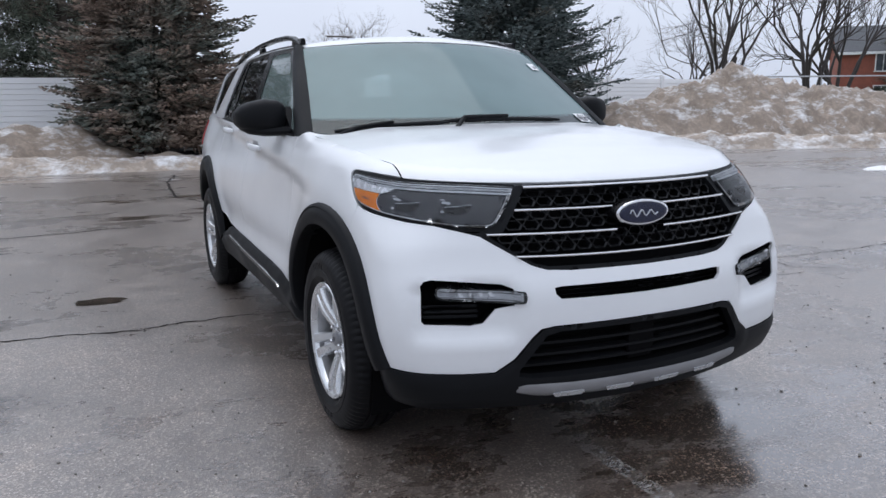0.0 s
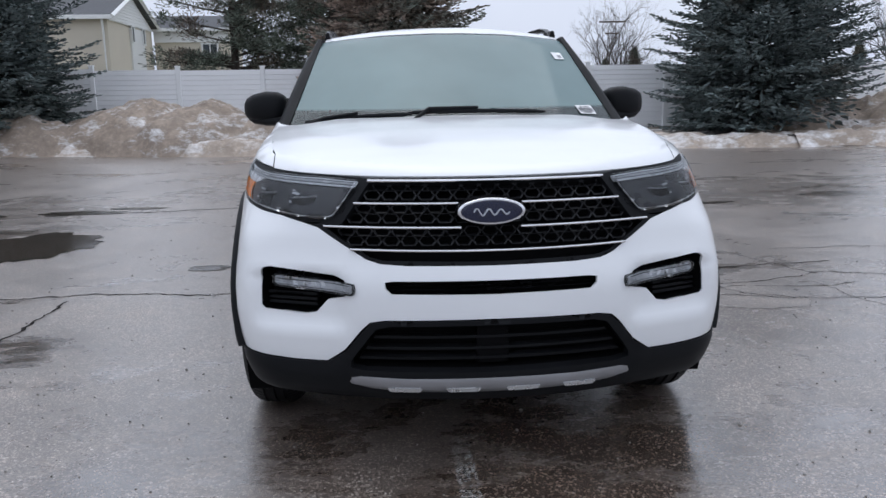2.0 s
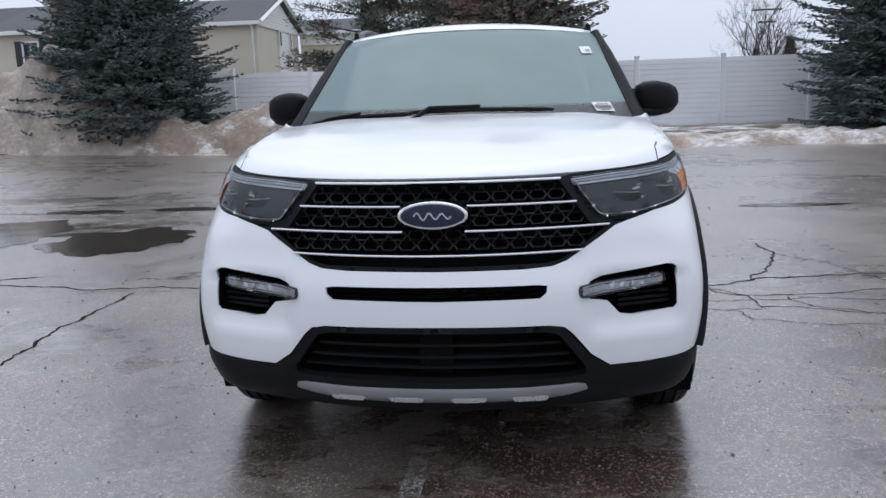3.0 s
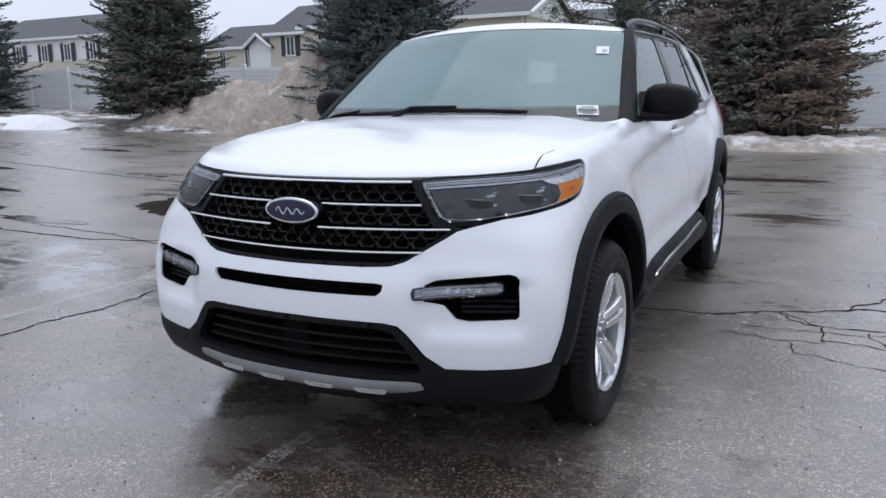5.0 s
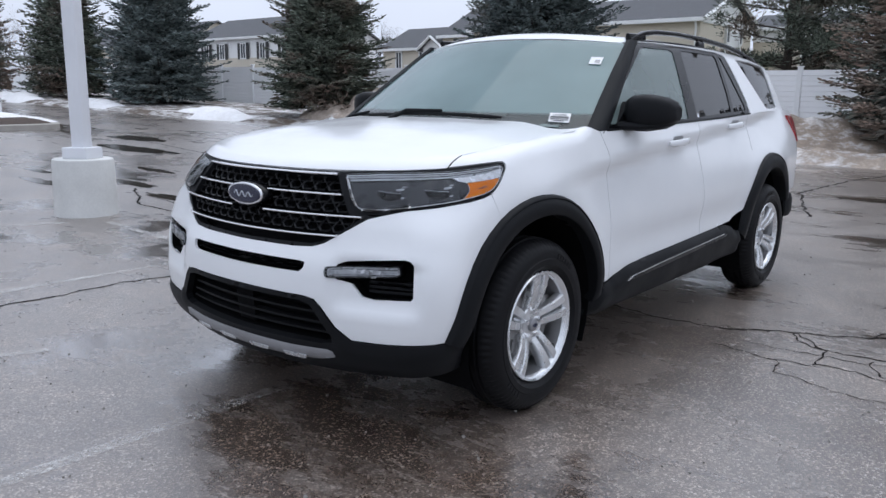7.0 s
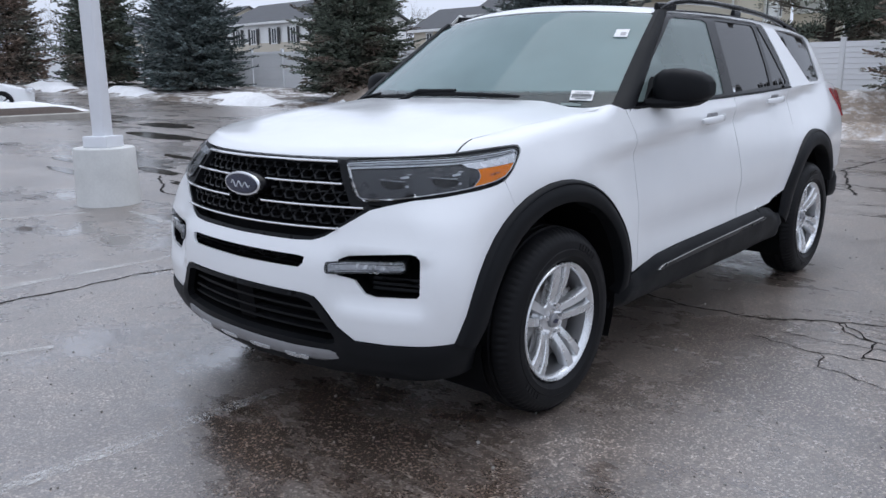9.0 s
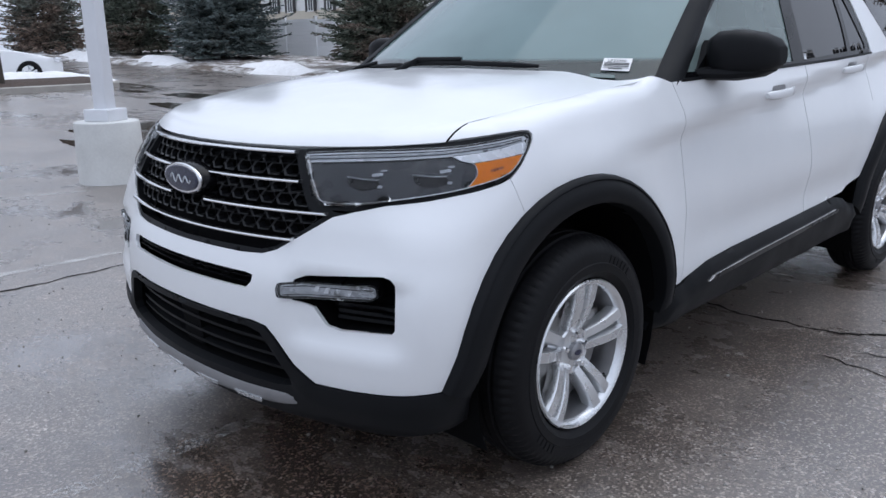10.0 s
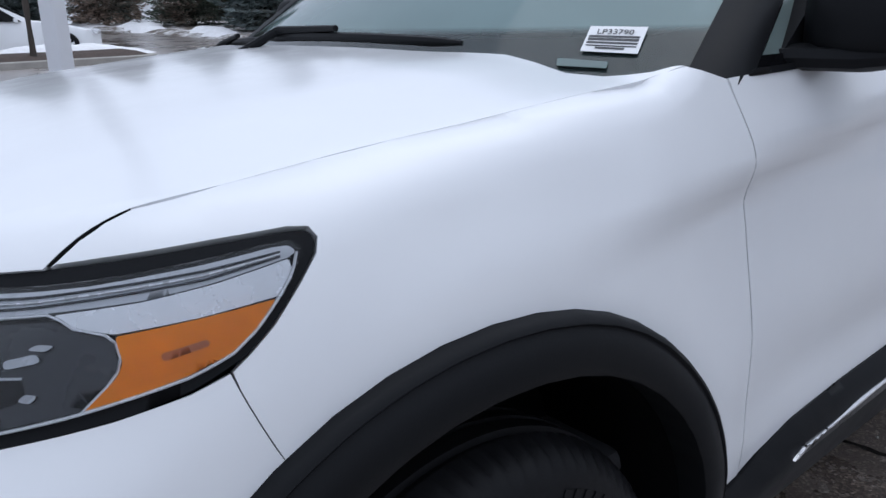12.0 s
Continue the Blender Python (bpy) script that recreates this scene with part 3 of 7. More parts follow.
pod = at_front((0.515, 0.715), (0.555, 0.732), (0.66, 0.744), (0.785, 0.756), (0.808, 0.750), (0.819, 0.735), (0.820, 0.612), (0.810, 0.600), (0.66, 0.590), (0.618, 0.598), (0.575, 0.645), (0.515, 0.658))
pod_r = [(-u, v) for u, v in pod]
front_bumper = panel("front_bumper", from_round, lower_body, mirrored(bumper_line), PAINT, suv, holes=[slot, pod, pod_r], step=0.025, thick=0.012)

# black lower bumper and its grille
low_top = at_front((0.0, 0.579), (0.38, 0.576), (0.425, 0.568), (0.455, 0.541), (0.515, 0.466), (0.585, 0.420), (0.70, 0.420), (0.80, 0.426)) + [(ROUND * math.atan2(0.93, HUB_Y + 0.60), 0.432)] + at_side((-0.53, 0.426), (-0.47, 0.412), (-0.455, 0.390), (-0.45, 0.30))
low_bot = at_front((0.78, 0.285), (0.60, 0.275), (0.3, 0.265), (0.0, 0.262))
low_hole = at_front((-0.36, 0.560), (0.0, 0.562), (0.36, 0.560), (0.41, 0.548), (0.50, 0.428), (0.50, 0.402), (0.45, 0.392), (0.0, 0.385), (-0.45, 0.392), (-0.50, 0.402), (-0.50, 0.428), (-0.41, 0.548))
lower_bumper = panel("lower_bumper", from_round, lower_body, mirrored(low_top + low_bot), TRIM, suv, holes=[low_hole], step=0.025, lift=0.006, thick=0.03, label="black moulded lower bumper",
                     bulge=lambda uv, d: 0.012 * smoothstep(0.0, 0.03, d) + 0.030 * smoothstep(0.80, 0.90, np.abs(uv[:, 0])))
skid = at_front((0.0, 0.368), (0.30, 0.368), (0.47, 0.374), (0.515, 0.367), (0.505, 0.345), (0.42, 0.322), (0.20, 0.310), (0.0, 0.308))
skid_plate = panel("skid_plate", from_round, lower_body, mirrored(skid), SATIN, lower_bumper, step=0.022, lift=0.016, thick=0.02, label="satin silver skid strip",
      bulge=lambda uv, d: 0.014 * smoothstep(0.0, 0.02, d))
for sx in (-0.31, -0.105, 0.105, 0.31):
    c = at_front((sx, 0.333), (sx + (0.055 if sx < 0 else 0.045), 0.333))
    u = c[0][0]
    panel("skid_slot", from_round, lower_body, rounded([(u - 0.05, 0.342), (u + 0.05, 0.342), (u + 0.042, 0.326), (u - 0.042, 0.326)], 0.006), SILVER, skid_plate, step=0.02, lift=0.032, thick=0.006)

# cavities behind the openings
def pocket(name, outline, depth, parent, flip=False, label="", lift=-0.006):
    """A recess with straight walls behind an opening."""
    loop = fine_loop(np.array(outline, float), 0.02)
    p = from_round(loop)
    n = outward(lower_body, p)
    way = -n.mean(0) / np.linalg.norm(n.mean(0))
    p = p + n * lift
    q = p + way * depth
    if flip:
        p, q = p * (-1, 1, 1), q * (-1, 1, 1)
    k = len(p)
    faces = [(i, (i + 1) % k, k + (i + 1) % k, k + i) for i in range(k)] + [tuple(range(k, 2 * k))]
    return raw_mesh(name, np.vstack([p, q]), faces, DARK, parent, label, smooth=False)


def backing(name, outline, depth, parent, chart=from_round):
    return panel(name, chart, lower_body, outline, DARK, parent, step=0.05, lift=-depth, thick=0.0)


backing("lower_grille_backing", mirrored(at_front((0.0, 0.575), (0.45, 0.57), (0.57, 0.42), (0.56, 0.30), (0.0, 0.285))), 0.085, lower_bumper)
backing("slot_backing", mirrored(at_front((0.0, 0.74), (0.42, 0.74), (0.42, 0.65), (0.0, 0.65))), 0.06, front_bumper)
for z0, xe in ((0.508, 0.42), (0.466, 0.45), (0.424, 0.475)):
    s = at_front((0.0, z0 + 0.005), (xe, z0 + 0.005), (xe + 0.006, z0 - 0.005), (0.0, z0 - 0.005))
    panel("grille_slat", from_round, lower_body, mirrored(s), TRIM, lower_bumper, step=0.03, lift=-0.030, thick=0.035)
pocket("grille_pocket", low_hole, 0.11, lower_bumper)
panel("radar_cover", from_round, lower_body, mirrored(at_front((0.0, 0.55), (0.055, 0.55), (0.06, 0.40), (0.0, 0.40))), DARK, lower_bumper, step=0.03, lift=-0.034, thick=0.03)
bm = bmesh.new()
for zz in (0.683, 0.699):
    loft(bm, [oval((x, -0.838 + 0.25 * x * x, zz), (0, 0.012, 0), (0, 0, 0.003), 8) for x in np.linspace(-0.37, 0.37, 13)])
part("slot_slat", bm, GLOSS_BLACK, front_bumper)

for s in (1, -1):
    flip = s < 0
    # fog lamp pod
    hollow = pocket("fog_pocket", pod, 0.085, front_bumper, flip, "black fog lamp recess")
    for zz in (0.655, 0.637, 0.619):
        vane = at_front((0.63, zz + 0.004), (0.81, zz + 0.006), (0.81, zz - 0.004), (0.63, zz - 0.006))
        panel("vane", from_round, lower_body, vane, TRIM, hollow, step=0.03, lift=-0.040, thick=0.03, mirror=flip)
    bar_line = at_front((0.480, 0.705), (0.56, 0.715), (0.66, 0.724), (0.755, 0.732), (0.770, 0.728), (0.772, 0.697), (0.755, 0.685), (0.62, 0.673), (0.52, 0.664), (0.482, 0.665), (0.476, 0.685))
    lamp = panel("fog_lamp", from_round, lower_body, rounded(bar_line, 0.006), GLOSS_BLACK, front_bumper, step=0.015, lift=0.004, thick=0.05, mirror=flip, label="clear fog lamp bar")
    mirror_line = at_front((0.486, 0.699), (0.56, 0.709), (0.66, 0.718), (0.752, 0.726), (0.764, 0.722), (0.765, 0.699), (0.752, 0.690), (0.62, 0.679), (0.52, 0.670), (0.488, 0.671))
    panel("reflector", from_round, lower_body, rounded(mirror_line, 0.005), FOG_SILVER, lamp, step=0.012, lift=0.007, thick=0.006, mirror=flip)
    for za, zb in ((0.7035, 0.7005), (0.6805, 0.6785)):
        rib = at_front((0.495, za - 0.006), (0.62, za + 0.004), (0.758, za + 0.014), (0.758, zb + 0.014), (0.62, zb + 0.004), (0.495, zb - 0.006))
        panel("reflector_rib", from_round, lower_body, rib, LAMP_GREY, lamp, step=0.02, lift=0.0085, thick=0.002, mirror=flip)
    for i in range(4):
        za = 0.7205 - 0.0075 * i
        rib = at_front((0.725, za), (0.757, za + 0.002), (0.757, za - 0.0005), (0.725, za - 0.0025))
        panel("reflector_rib", from_round, lower_body, rib, GUIDE, lamp, step=0.02, lift=0.0095, thick=0.003, mirror=flip)
    panel("lens", from_round, lower_body, rounded(bar_line, 0.006), LENS, lamp, step=0.02, lift=0.013, thick=0.008, mirror=flip,
          bulge=lambda uv, d: 0.006 * smoothstep(0.0, 0.012, d))
    for xx in (0.585, 0.618, 0.651, 0.684):
        led = at_front((xx, 0.706), (xx + 0.013, 0.707), (xx + 0.008, 0.690), (xx - 0.005, 0.689))
        panel("diode", from_round, lower_body, led, REFLECTOR, lamp, step=0.02, lift=0.010, thick=0.003, mirror=flip)

    # head lamp
    line = at_front((0.440, 1.062), (0.60, 1.074)) + [(0.693, 1.080), (0.741, 1.084), (0.785, 1.088), (0.872, 1.0965), (0.935, 1.101), (0.955, 1.100), (0.962, 1.091), (0.960, 1.076), (0.946, 1.052), (0.922, 1.016), (0.902, 0.994), (0.864, 0.973), (0.821, 0.961), (0.743, 0.948)] + at_front((0.74, 0.931), (0.66, 0.912), (0.56, 0.909), (0.535, 0.919), (0.49, 0.985))
    lamp = panel("head_lamp", from_round, lower_body, rounded(line, 0.012), TRIM, suv, step=0.02, lift=-0.004, thick=0.05, mirror=flip, label="clear head lamp with amber corner")
    inner = at_front((0.452, 1.050), (0.60, 1.0605)) + [(0.738, 1.068), (0.78, 1.071), (0.869, 1.082), (0.923, 1.090), (0.940, 1.091), (0.949, 1.083), (0.941, 1.058), (0.929, 1.041), (0.911, 1.016), (0.890, 0.996), (0.862, 0.983), (0.821, 0.973), (0.781, 0.964), (0.742, 0.957)] + at_front((0.66, 0.922), (0.565, 0.919), (0.548, 0.928), (0.50, 0.985))
    panel("lens", from_round, lower_body, rounded(inner, 0.008), LENS, lamp, step=0.022, lift=0.007, thick=0.002, mirror=flip, label="clear lamp lens",
          bulge=lambda uv, d: 0.003 * smoothstep(0.0, 0.03, d))
    glow = at_front((0.458, 1.047), (0.60, 1.0575)) + [(0.738, 1.065), (0.78, 1.068), (0.869, 1.079), (0.923, 1.087), (0.938, 1.087), (0.944, 1.081), (0.938, 1.0765), (0.877, 1.0625), (0.823, 1.0535), (0.757, 1.0485), (0.739, 1.0465)] + at_front((0.60, 1.0345), (0.47, 1.027))
    panel("light_guide", from_round, lower_body, rounded(glow, 0.003), GUIDE, lamp, step=0.012, lift=0.0015, thick=0.006, mirror=flip, label="grey daytime light strip")
    for k in (0.25, 0.5, 0.75):
        upper = at_front((0.462, 1.046), (0.60, 1.0565)) + [(0.738, 1.064), (0.869, 1.077), (0.930, 1.084)]
        lower = at_front((0.474, 1.030), (0.60, 1.0365)) + [(0.738, 1.048), (0.869, 1.062), (0.930, 1.076)]
        mid = [(ua + (ub - ua) * k, va + (vb - va) * k) for (ua, va), (ub, vb) in zip(upper, lower)]
        ribbon("guide_rib", mid, 0.0013, 0.003, REFLECTOR if k == 0.5 else LAMP_GREY, lamp, flip)
    corner = [(0.757, 1.046), (0.823, 1.052), (0.877, 1.061), (0.937, 1.075), (0.940, 1.064), (0.929, 1.043), (0.866, 1.034), (0.804, 1.028), (0.772, 1.036)]
    panel("white_corner", from_round, lower_body, rounded(corner, 0.003), REFLECTOR, lamp, step=0.012, lift=0.003, thick=0.006, mirror=flip, label="bright reflector wedge")
    amber = [(0.805, 1.026), (0.866, 1.033), (0.925, 1.0405), (0.910, 1.018), (0.888, 0.9985), (0.858, 0.986), (0.821, 0.976), (0.786, 0.968), (0.808, 0.992), (0.812, 1.004)]
    amber_lens = panel("amber_reflector", from_round, lower_body, rounded(amber, 0.003), AMBER, lamp, step=0.010, lift=0.0042, thick=0.006, mirror=flip, label="orange side reflector")
    # the bulb's shadow, painted as a darker amber patch
    bulb = rounded([(0.838, 1.008), (0.872, 1.015), (0.874, 1.009), (0.840, 1.001)], 0.003)
    panel("bulb_shadow", from_round, lower_body, bulb, AMBER_DARK, amber_lens, step=0.01, lift=0.0052, thick=0.001, mirror=flip)
    bezel = at_front((0.478, 1.022), (0.60, 1.029)) + [(0.735, 1.041), (0.757, 1.042), (0.772, 1.034), (0.803, 1.024), (0.809, 1.000), (0.804, 0.990), (0.784, 0.969), (0.742, 0.962)] + at_front((0.66, 0.928), (0.568, 0.926), (0.55, 0.935))
    panel("bezel", from_round, lower_body, rounded(bezel, 0.004), LAMP_GREY, lamp, step=0.012, lift=-0.001, thick=0.003, mirror=flip, label="dark grey lamp bezel")
    edge = at_front((0.467, 1.045), (0.505, 0.990), (0.550, 0.935), (0.562, 0.9285), (0.66, 0.929)) + [(0.742, 0.9588), (0.781, 0.966), (0.821, 0.975), (0.862, 0.985), (0.890, 0.998), (0.911, 1.018), (0.928, 1.042), (0.940, 1.062), (0.944, 1.080)]
    ribbon("trim_line", edge, 0.0018, 0.004, REFLECTOR, lamp, flip)
    hem = at_front((0.478, 1.0265), (0.60, 1.0335)) + [(0.738, 1.0455), (0.757, 1.0465), (0.772, 1.0350), (0.804, 1.0262), (0.8115, 1.004), (0.806, 0.991), (0.786, 0.9675)]
    ribbon("trim_line", hem, 0.0016, 0.003, REFLECTOR, lamp, flip)
    for u, v in ((0.560, 0.988), (0.708, 0.996)):
        # pale chips laid in as painted glints beside each projector
        for du, dv, ru, rv in ((0.044, 0.025, 0.010, 0.003), (0.040, -0.014, 0.007, 0.004)):
            chip = rounded([(u + du - ru, v + dv - rv * 0.4), (u + du - ru * 0.3, v + dv + rv), (u + du + ru, v + dv + rv * 0.5), (u + du + ru * 0.4, v + dv - rv)], 0.003)
            panel("glint_chip", from_round, lower_body, chip, FOG_SILVER, lamp, step=0.02, lift=0.003, thick=0.002, mirror=flip)
        cup = rounded([(u - 0.040, v + 0.006), (u + 0.034, v + 0.002), (u + 0.038, v - 0.016), (u - 0.004, v - 0.026), (u - 0.034, v - 0.014)], 0.012)
        projector = panel("projector", from_round, lower_body, cup, GLOSS_BLACK, lamp, step=0.010, lift=0.0008, thick=0.0015, mirror=flip)
        blade = [(u - 0.040, v + 0.0085), (u + 0.000, v + 0.0040), (u + 0.034, v + 0.0030), (u + 0.034, v + 0.0010), (u + 0.000, v + 0.0018), (u - 0.040, v + 0.0062)]
        panel("reflector", from_round, lower_body, blade, GUIDE, projector, step=0.02, lift=0.003, thick=0.002, mirror=flip)
        bead = rounded([(u + 0.018, v + 0.016), (u + 0.042, v + 0.021), (u + 0.046, v + 0.014), (u + 0.020, v + 0.009)], 0.005)
        panel("diode_lens", from_round, lower_body, bead, GUIDE, projector, step=0.01, lift=0.003, thick=0.002, mirror=flip)

    # fender, doors, quarter
    ribbon("hood_gap", [(0.7832, -0.437), (0.7833, -0.407), (0.784, -0.38), (0.7852, -0.354)], 0.0024, -0.0016, DARK, suv, flip, from_top)
    crest_x = [(0.7850, -0.436), (0.7854, -0.407), (0.7860, -0.38), (0.7870, -0.352), (float(shoulder_x(-0.26)) - 0.0005, -0.26)] + [(float(shoulder_x(y)) - 0.0012, y) for y in (-0.17, -0.05, 0.05, 0.16, 0.28, 0.40)] + [(0.874, 0.475), (0.882, 0.565)]
    crest = from_top(np.array(crest_x))
    crest[-1, 2] = 1.200
    fender = [(float(p[1]), float(p[2])) for p in crest] + [(0.575, 1.17), (0.600, 1.10), (0.620, 0.95), (0.630, 0.75), (0.622, 0.52), (0.622, 0.475), (0.565, 0.475)]
    fender += [p for p in ARCH_F if p[0] >= -0.265 and p[1] > 0.50][::-1] + [(SEAM[0] + 0.0008, SEAM[1])]
    fender += [(float(p[1]), float(p[2])) for p in from_round(np.array([(u + 0.0006, v) for u, v in seam_line[::-1]]))]
    tip = from_round(np.array([(0.8905, 0.9815), (0.904, 0.994), (0.924, 1.016), (0.948, 1.052), (0.9625, 1.076), (0.9645, 1.092), (0.956, 1.1025), (0.936, 1.1045), (0.872, 1.100), (0.785, 1.0915), (0.750, 1.0875)]))
    fender += [(float(p[1]), float(p[2])) for p in tip]
    panel("front_fender", from_side, lower_body, fender, PAINT, suv, step=0.025, mirror=flip, thick=0.02)
    door_1 = [(0.572, 1.201), (0.80, 1.207), (1.20, 1.215), (1.772, 1.228), (1.776, 1.0), (1.79, 0.7), (1.79, 0.548), (1.0, 0.522), (0.80, 0.505), (0.626, 0.478), (0.626, 0.52), (0.634, 0.75), (0.624, 0.95), (0.604, 1.10), (0.579, 1.17)]
    d = panel("front_door", from_side, lower_body, door_1, PAINT, suv, step=0.035, mirror=flip, thick=0.02)
    arch_r = [p for p in ARCH_R if p[0] < 3.0]
    door_2 = [(1.778, 1.228), (2.0, 1.234), (2.40, 1.246), (2.66, 1.258), (2.69, 1.15), (2.67, 1.02)] + [p for p in arch_r if p[1] > 0.575][::-1][3:] + [(2.36, 0.60), (2.30, 0.575), (1.796, 0.548), (1.796, 0.7), (1.782, 1.0)]
    d2 = panel("rear_door", from_side, lower_body, door_2, PAINT, suv, step=0.035, mirror=flip, thick=0.02)
    upper_arch = [p for p in ARCH_R if p[1] > 0.52]
    split = [p for p in upper_arch if p[0] >= 2.62]
    quarter = [(2.666, 1.260), (3.0, 1.265), (3.45, 1.280), (3.70, 1.28), (3.95, 1.26), (3.98, 0.9), (3.98, 0.66), (3.64, 0.64)] + split[::-1] + [(2.676, 1.02), (2.696, 1.15)]
    panel("quarter_panel", from_side, lower_body, quarter, PAINT, suv, step=0.035, mirror=flip, thick=0.02)

    # wheel arch mouldings and rocker cladding
    for name, outer, inner in (("front_arch_moulding", ARCH_F, IN_F), ("rear_arch_moulding", ARCH_R, IN_R)):
        moulding(name, outer, inner, flip)
    rocker_line = [(0.545, 0.462), (0.64, 0.468), (0.72, 0.492), (0.83, 0.514), (1.04, 0.528), (1.42, 0.540), (2.05, 0.562), (2.20, 0.560), (2.30, 0.540), (2.38, 0.50), (2.46, 0.49), (2.47, 0.33), (2.0, 0.31), (0.6, 0.30), (0.46, 0.32), (0.50, 0.42)]
    rocker = panel("rocker_cladding", from_side, lower_body, rocker_line, TRIM, suv, step=0.03, lift=0.004, thick=0.05, mirror=flip, label="black rocker cladding with a bright strip",
                   bulge=lambda uv, d: 0.034 * smoothstep(0.0, 0.04, d))
    strip = [(0.80, 0.455), (0.84, 0.470), (1.2, 0.485), (1.7, 0.502), (2.10, 0.517), (2.16, 0.512), (2.14, 0.498), (1.7, 0.480), (1.2, 0.462), (0.86, 0.449)]
    panel("bright_strip", from_side, lower_body, rounded(strip, 0.008), GLOSS_BLACK, rocker, step=0.02, lift=0.040, thick=0.01, mirror=flip)
    edge = [(0.795, 0.452), (0.835, 0.472), (1.2, 0.4885), (1.7, 0.5055), (2.10, 0.521), (2.10, 0.517), (1.7, 0.5015), (1.2, 0.4845), (0.845, 0.468), (0.812, 0.452)]
    panel("bright_edge", from_side, lower_body, edge, CHROME, rocker, step=0.02, lift=0.043, thick=0.008, mirror=flip, label="thin chrome line")

    # door handles
    for door, yy, zz in ((d, 1.43, 1.120), (d2, 2.40, 1.190)):
        x0 = float(from_side(np.array([(yy, zz)]))[0, 0])
        bm = bmesh.new()
        stations = [(-0.115, 0.006, 0.010), (-0.10, 0.018, 0.017), (-0.05, 0.036, 0.019), (0.03, 0.040, 0.019), (0.09, 0.030, 0.018), (0.115, 0.010, 0.012)]
        loft(bm, [oval((s * (x0 + o), yy + dy, zz + 0.06 * dy), (s * 0.011, 0, 0), (0, 0, h), 12, 2.6) for dy, o, h in stations])
        handle = part("door_handle", bm, PAINT, door)
        cup = rounded([(yy - 0.06, zz + 0.03), (yy + 0.085, zz + 0.032), (yy + 0.07, zz - 0.028), (yy - 0.05, zz - 0.03)], 0.02)
        panel("handle_cup", from_side, lower_body, cup, SATIN, handle, step=0.012, lift=0.001, thick=0.002, mirror=flip, bulge=lambda uv, d: -0.0 * d)
    # tail lamp
    tail = [(3.66, 1.235), (3.80, 1.225), (4.00, 1.205), (4.03, 1.07), (3.97, 1.02), (3.86, 1.10)]
    panel("tail_lamp", from_side, lower_body, rounded(tail, 0.015), RED, suv, step=0.025, lift=0.012, thick=0.03, mirror=flip, label="red tail lamp")

# grille
grille = tagged(new("grille"), "black honeycomb grille with chrome bars")
grille.parent = suv
backing("nose_backing", mirrored(at_front((0.0, 1.095), (0.42, 1.10), (0.60, 1.11), (0.74, 1.115)) + at_side((-0.40, 1.115), (-0.25, 1.115), (-0.2, 1.05), (-0.33, 0.96)) + at_front((0.70, 0.90), (0.55, 0.90), (0.45, 1.03), (0.0, 1.03))), 0.030, suv)
backing("grille_backing", mirrored(at_front((0.0, 1.075), (0.46, 1.07), (0.60, 0.93), (0.63, 0.90), (0.50, 0.81), (0.43, 0.765), (0.0, 0.755))), 0.075, grille)
frame_out = mirrored(at_front((0.0, 1.062), (0.44, 1.060), (0.452, 1.055), (0.50, 0.985), (0.545, 0.920), (0.61, 0.905), (0.655, 0.904), (0.605, 0.888), (0.50, 0.821), (0.44, 0.784), (0.39, 0.768), (0.0, 0.760)))
frame_in = mirrored(at_front((0.0, 1.050), (0.418, 1.047), (0.428, 1.038), (0.472, 0.975), (0.52, 0.908), (0.575, 0.892), (0.49, 0.832), (0.43, 0.797), (0.38, 0.784), (0.0, 0.778)))
panel("grille_frame", from_round, lower_body, frame_out, TRIM, grille, holes=[frame_in], step=0.02, lift=-0.004, thick=0.05)
for z0, x0, x1, drop in ((1.052, 0.0, 0.425, 0.0), (0.977, 0.112, 0.476, 0.0), (0.899, 0.105, 0.585, -0.004), (0.822, 0.0, 0.492, -0.006)):
    spans = [(-x1, x1)] if x0 == 0.0 else [(x0, x1), (-x1, -x0)]
    for xa, xb in spans:
        xs = np.linspace(xa, xb, 25)
        line = from_front(np.stack([xs, z0 + drop * (1 - (xs / x1) ** 2)], 1))
        bm = bmesh.new()
        loft(bm, [oval(tuple(p + (0, -0.002, 0)), (0, 0.011, 0), (0, 0, 0.0052), 10, 2.6) for p in line])
        part("chrome_bar", bm, CHROME, grille)


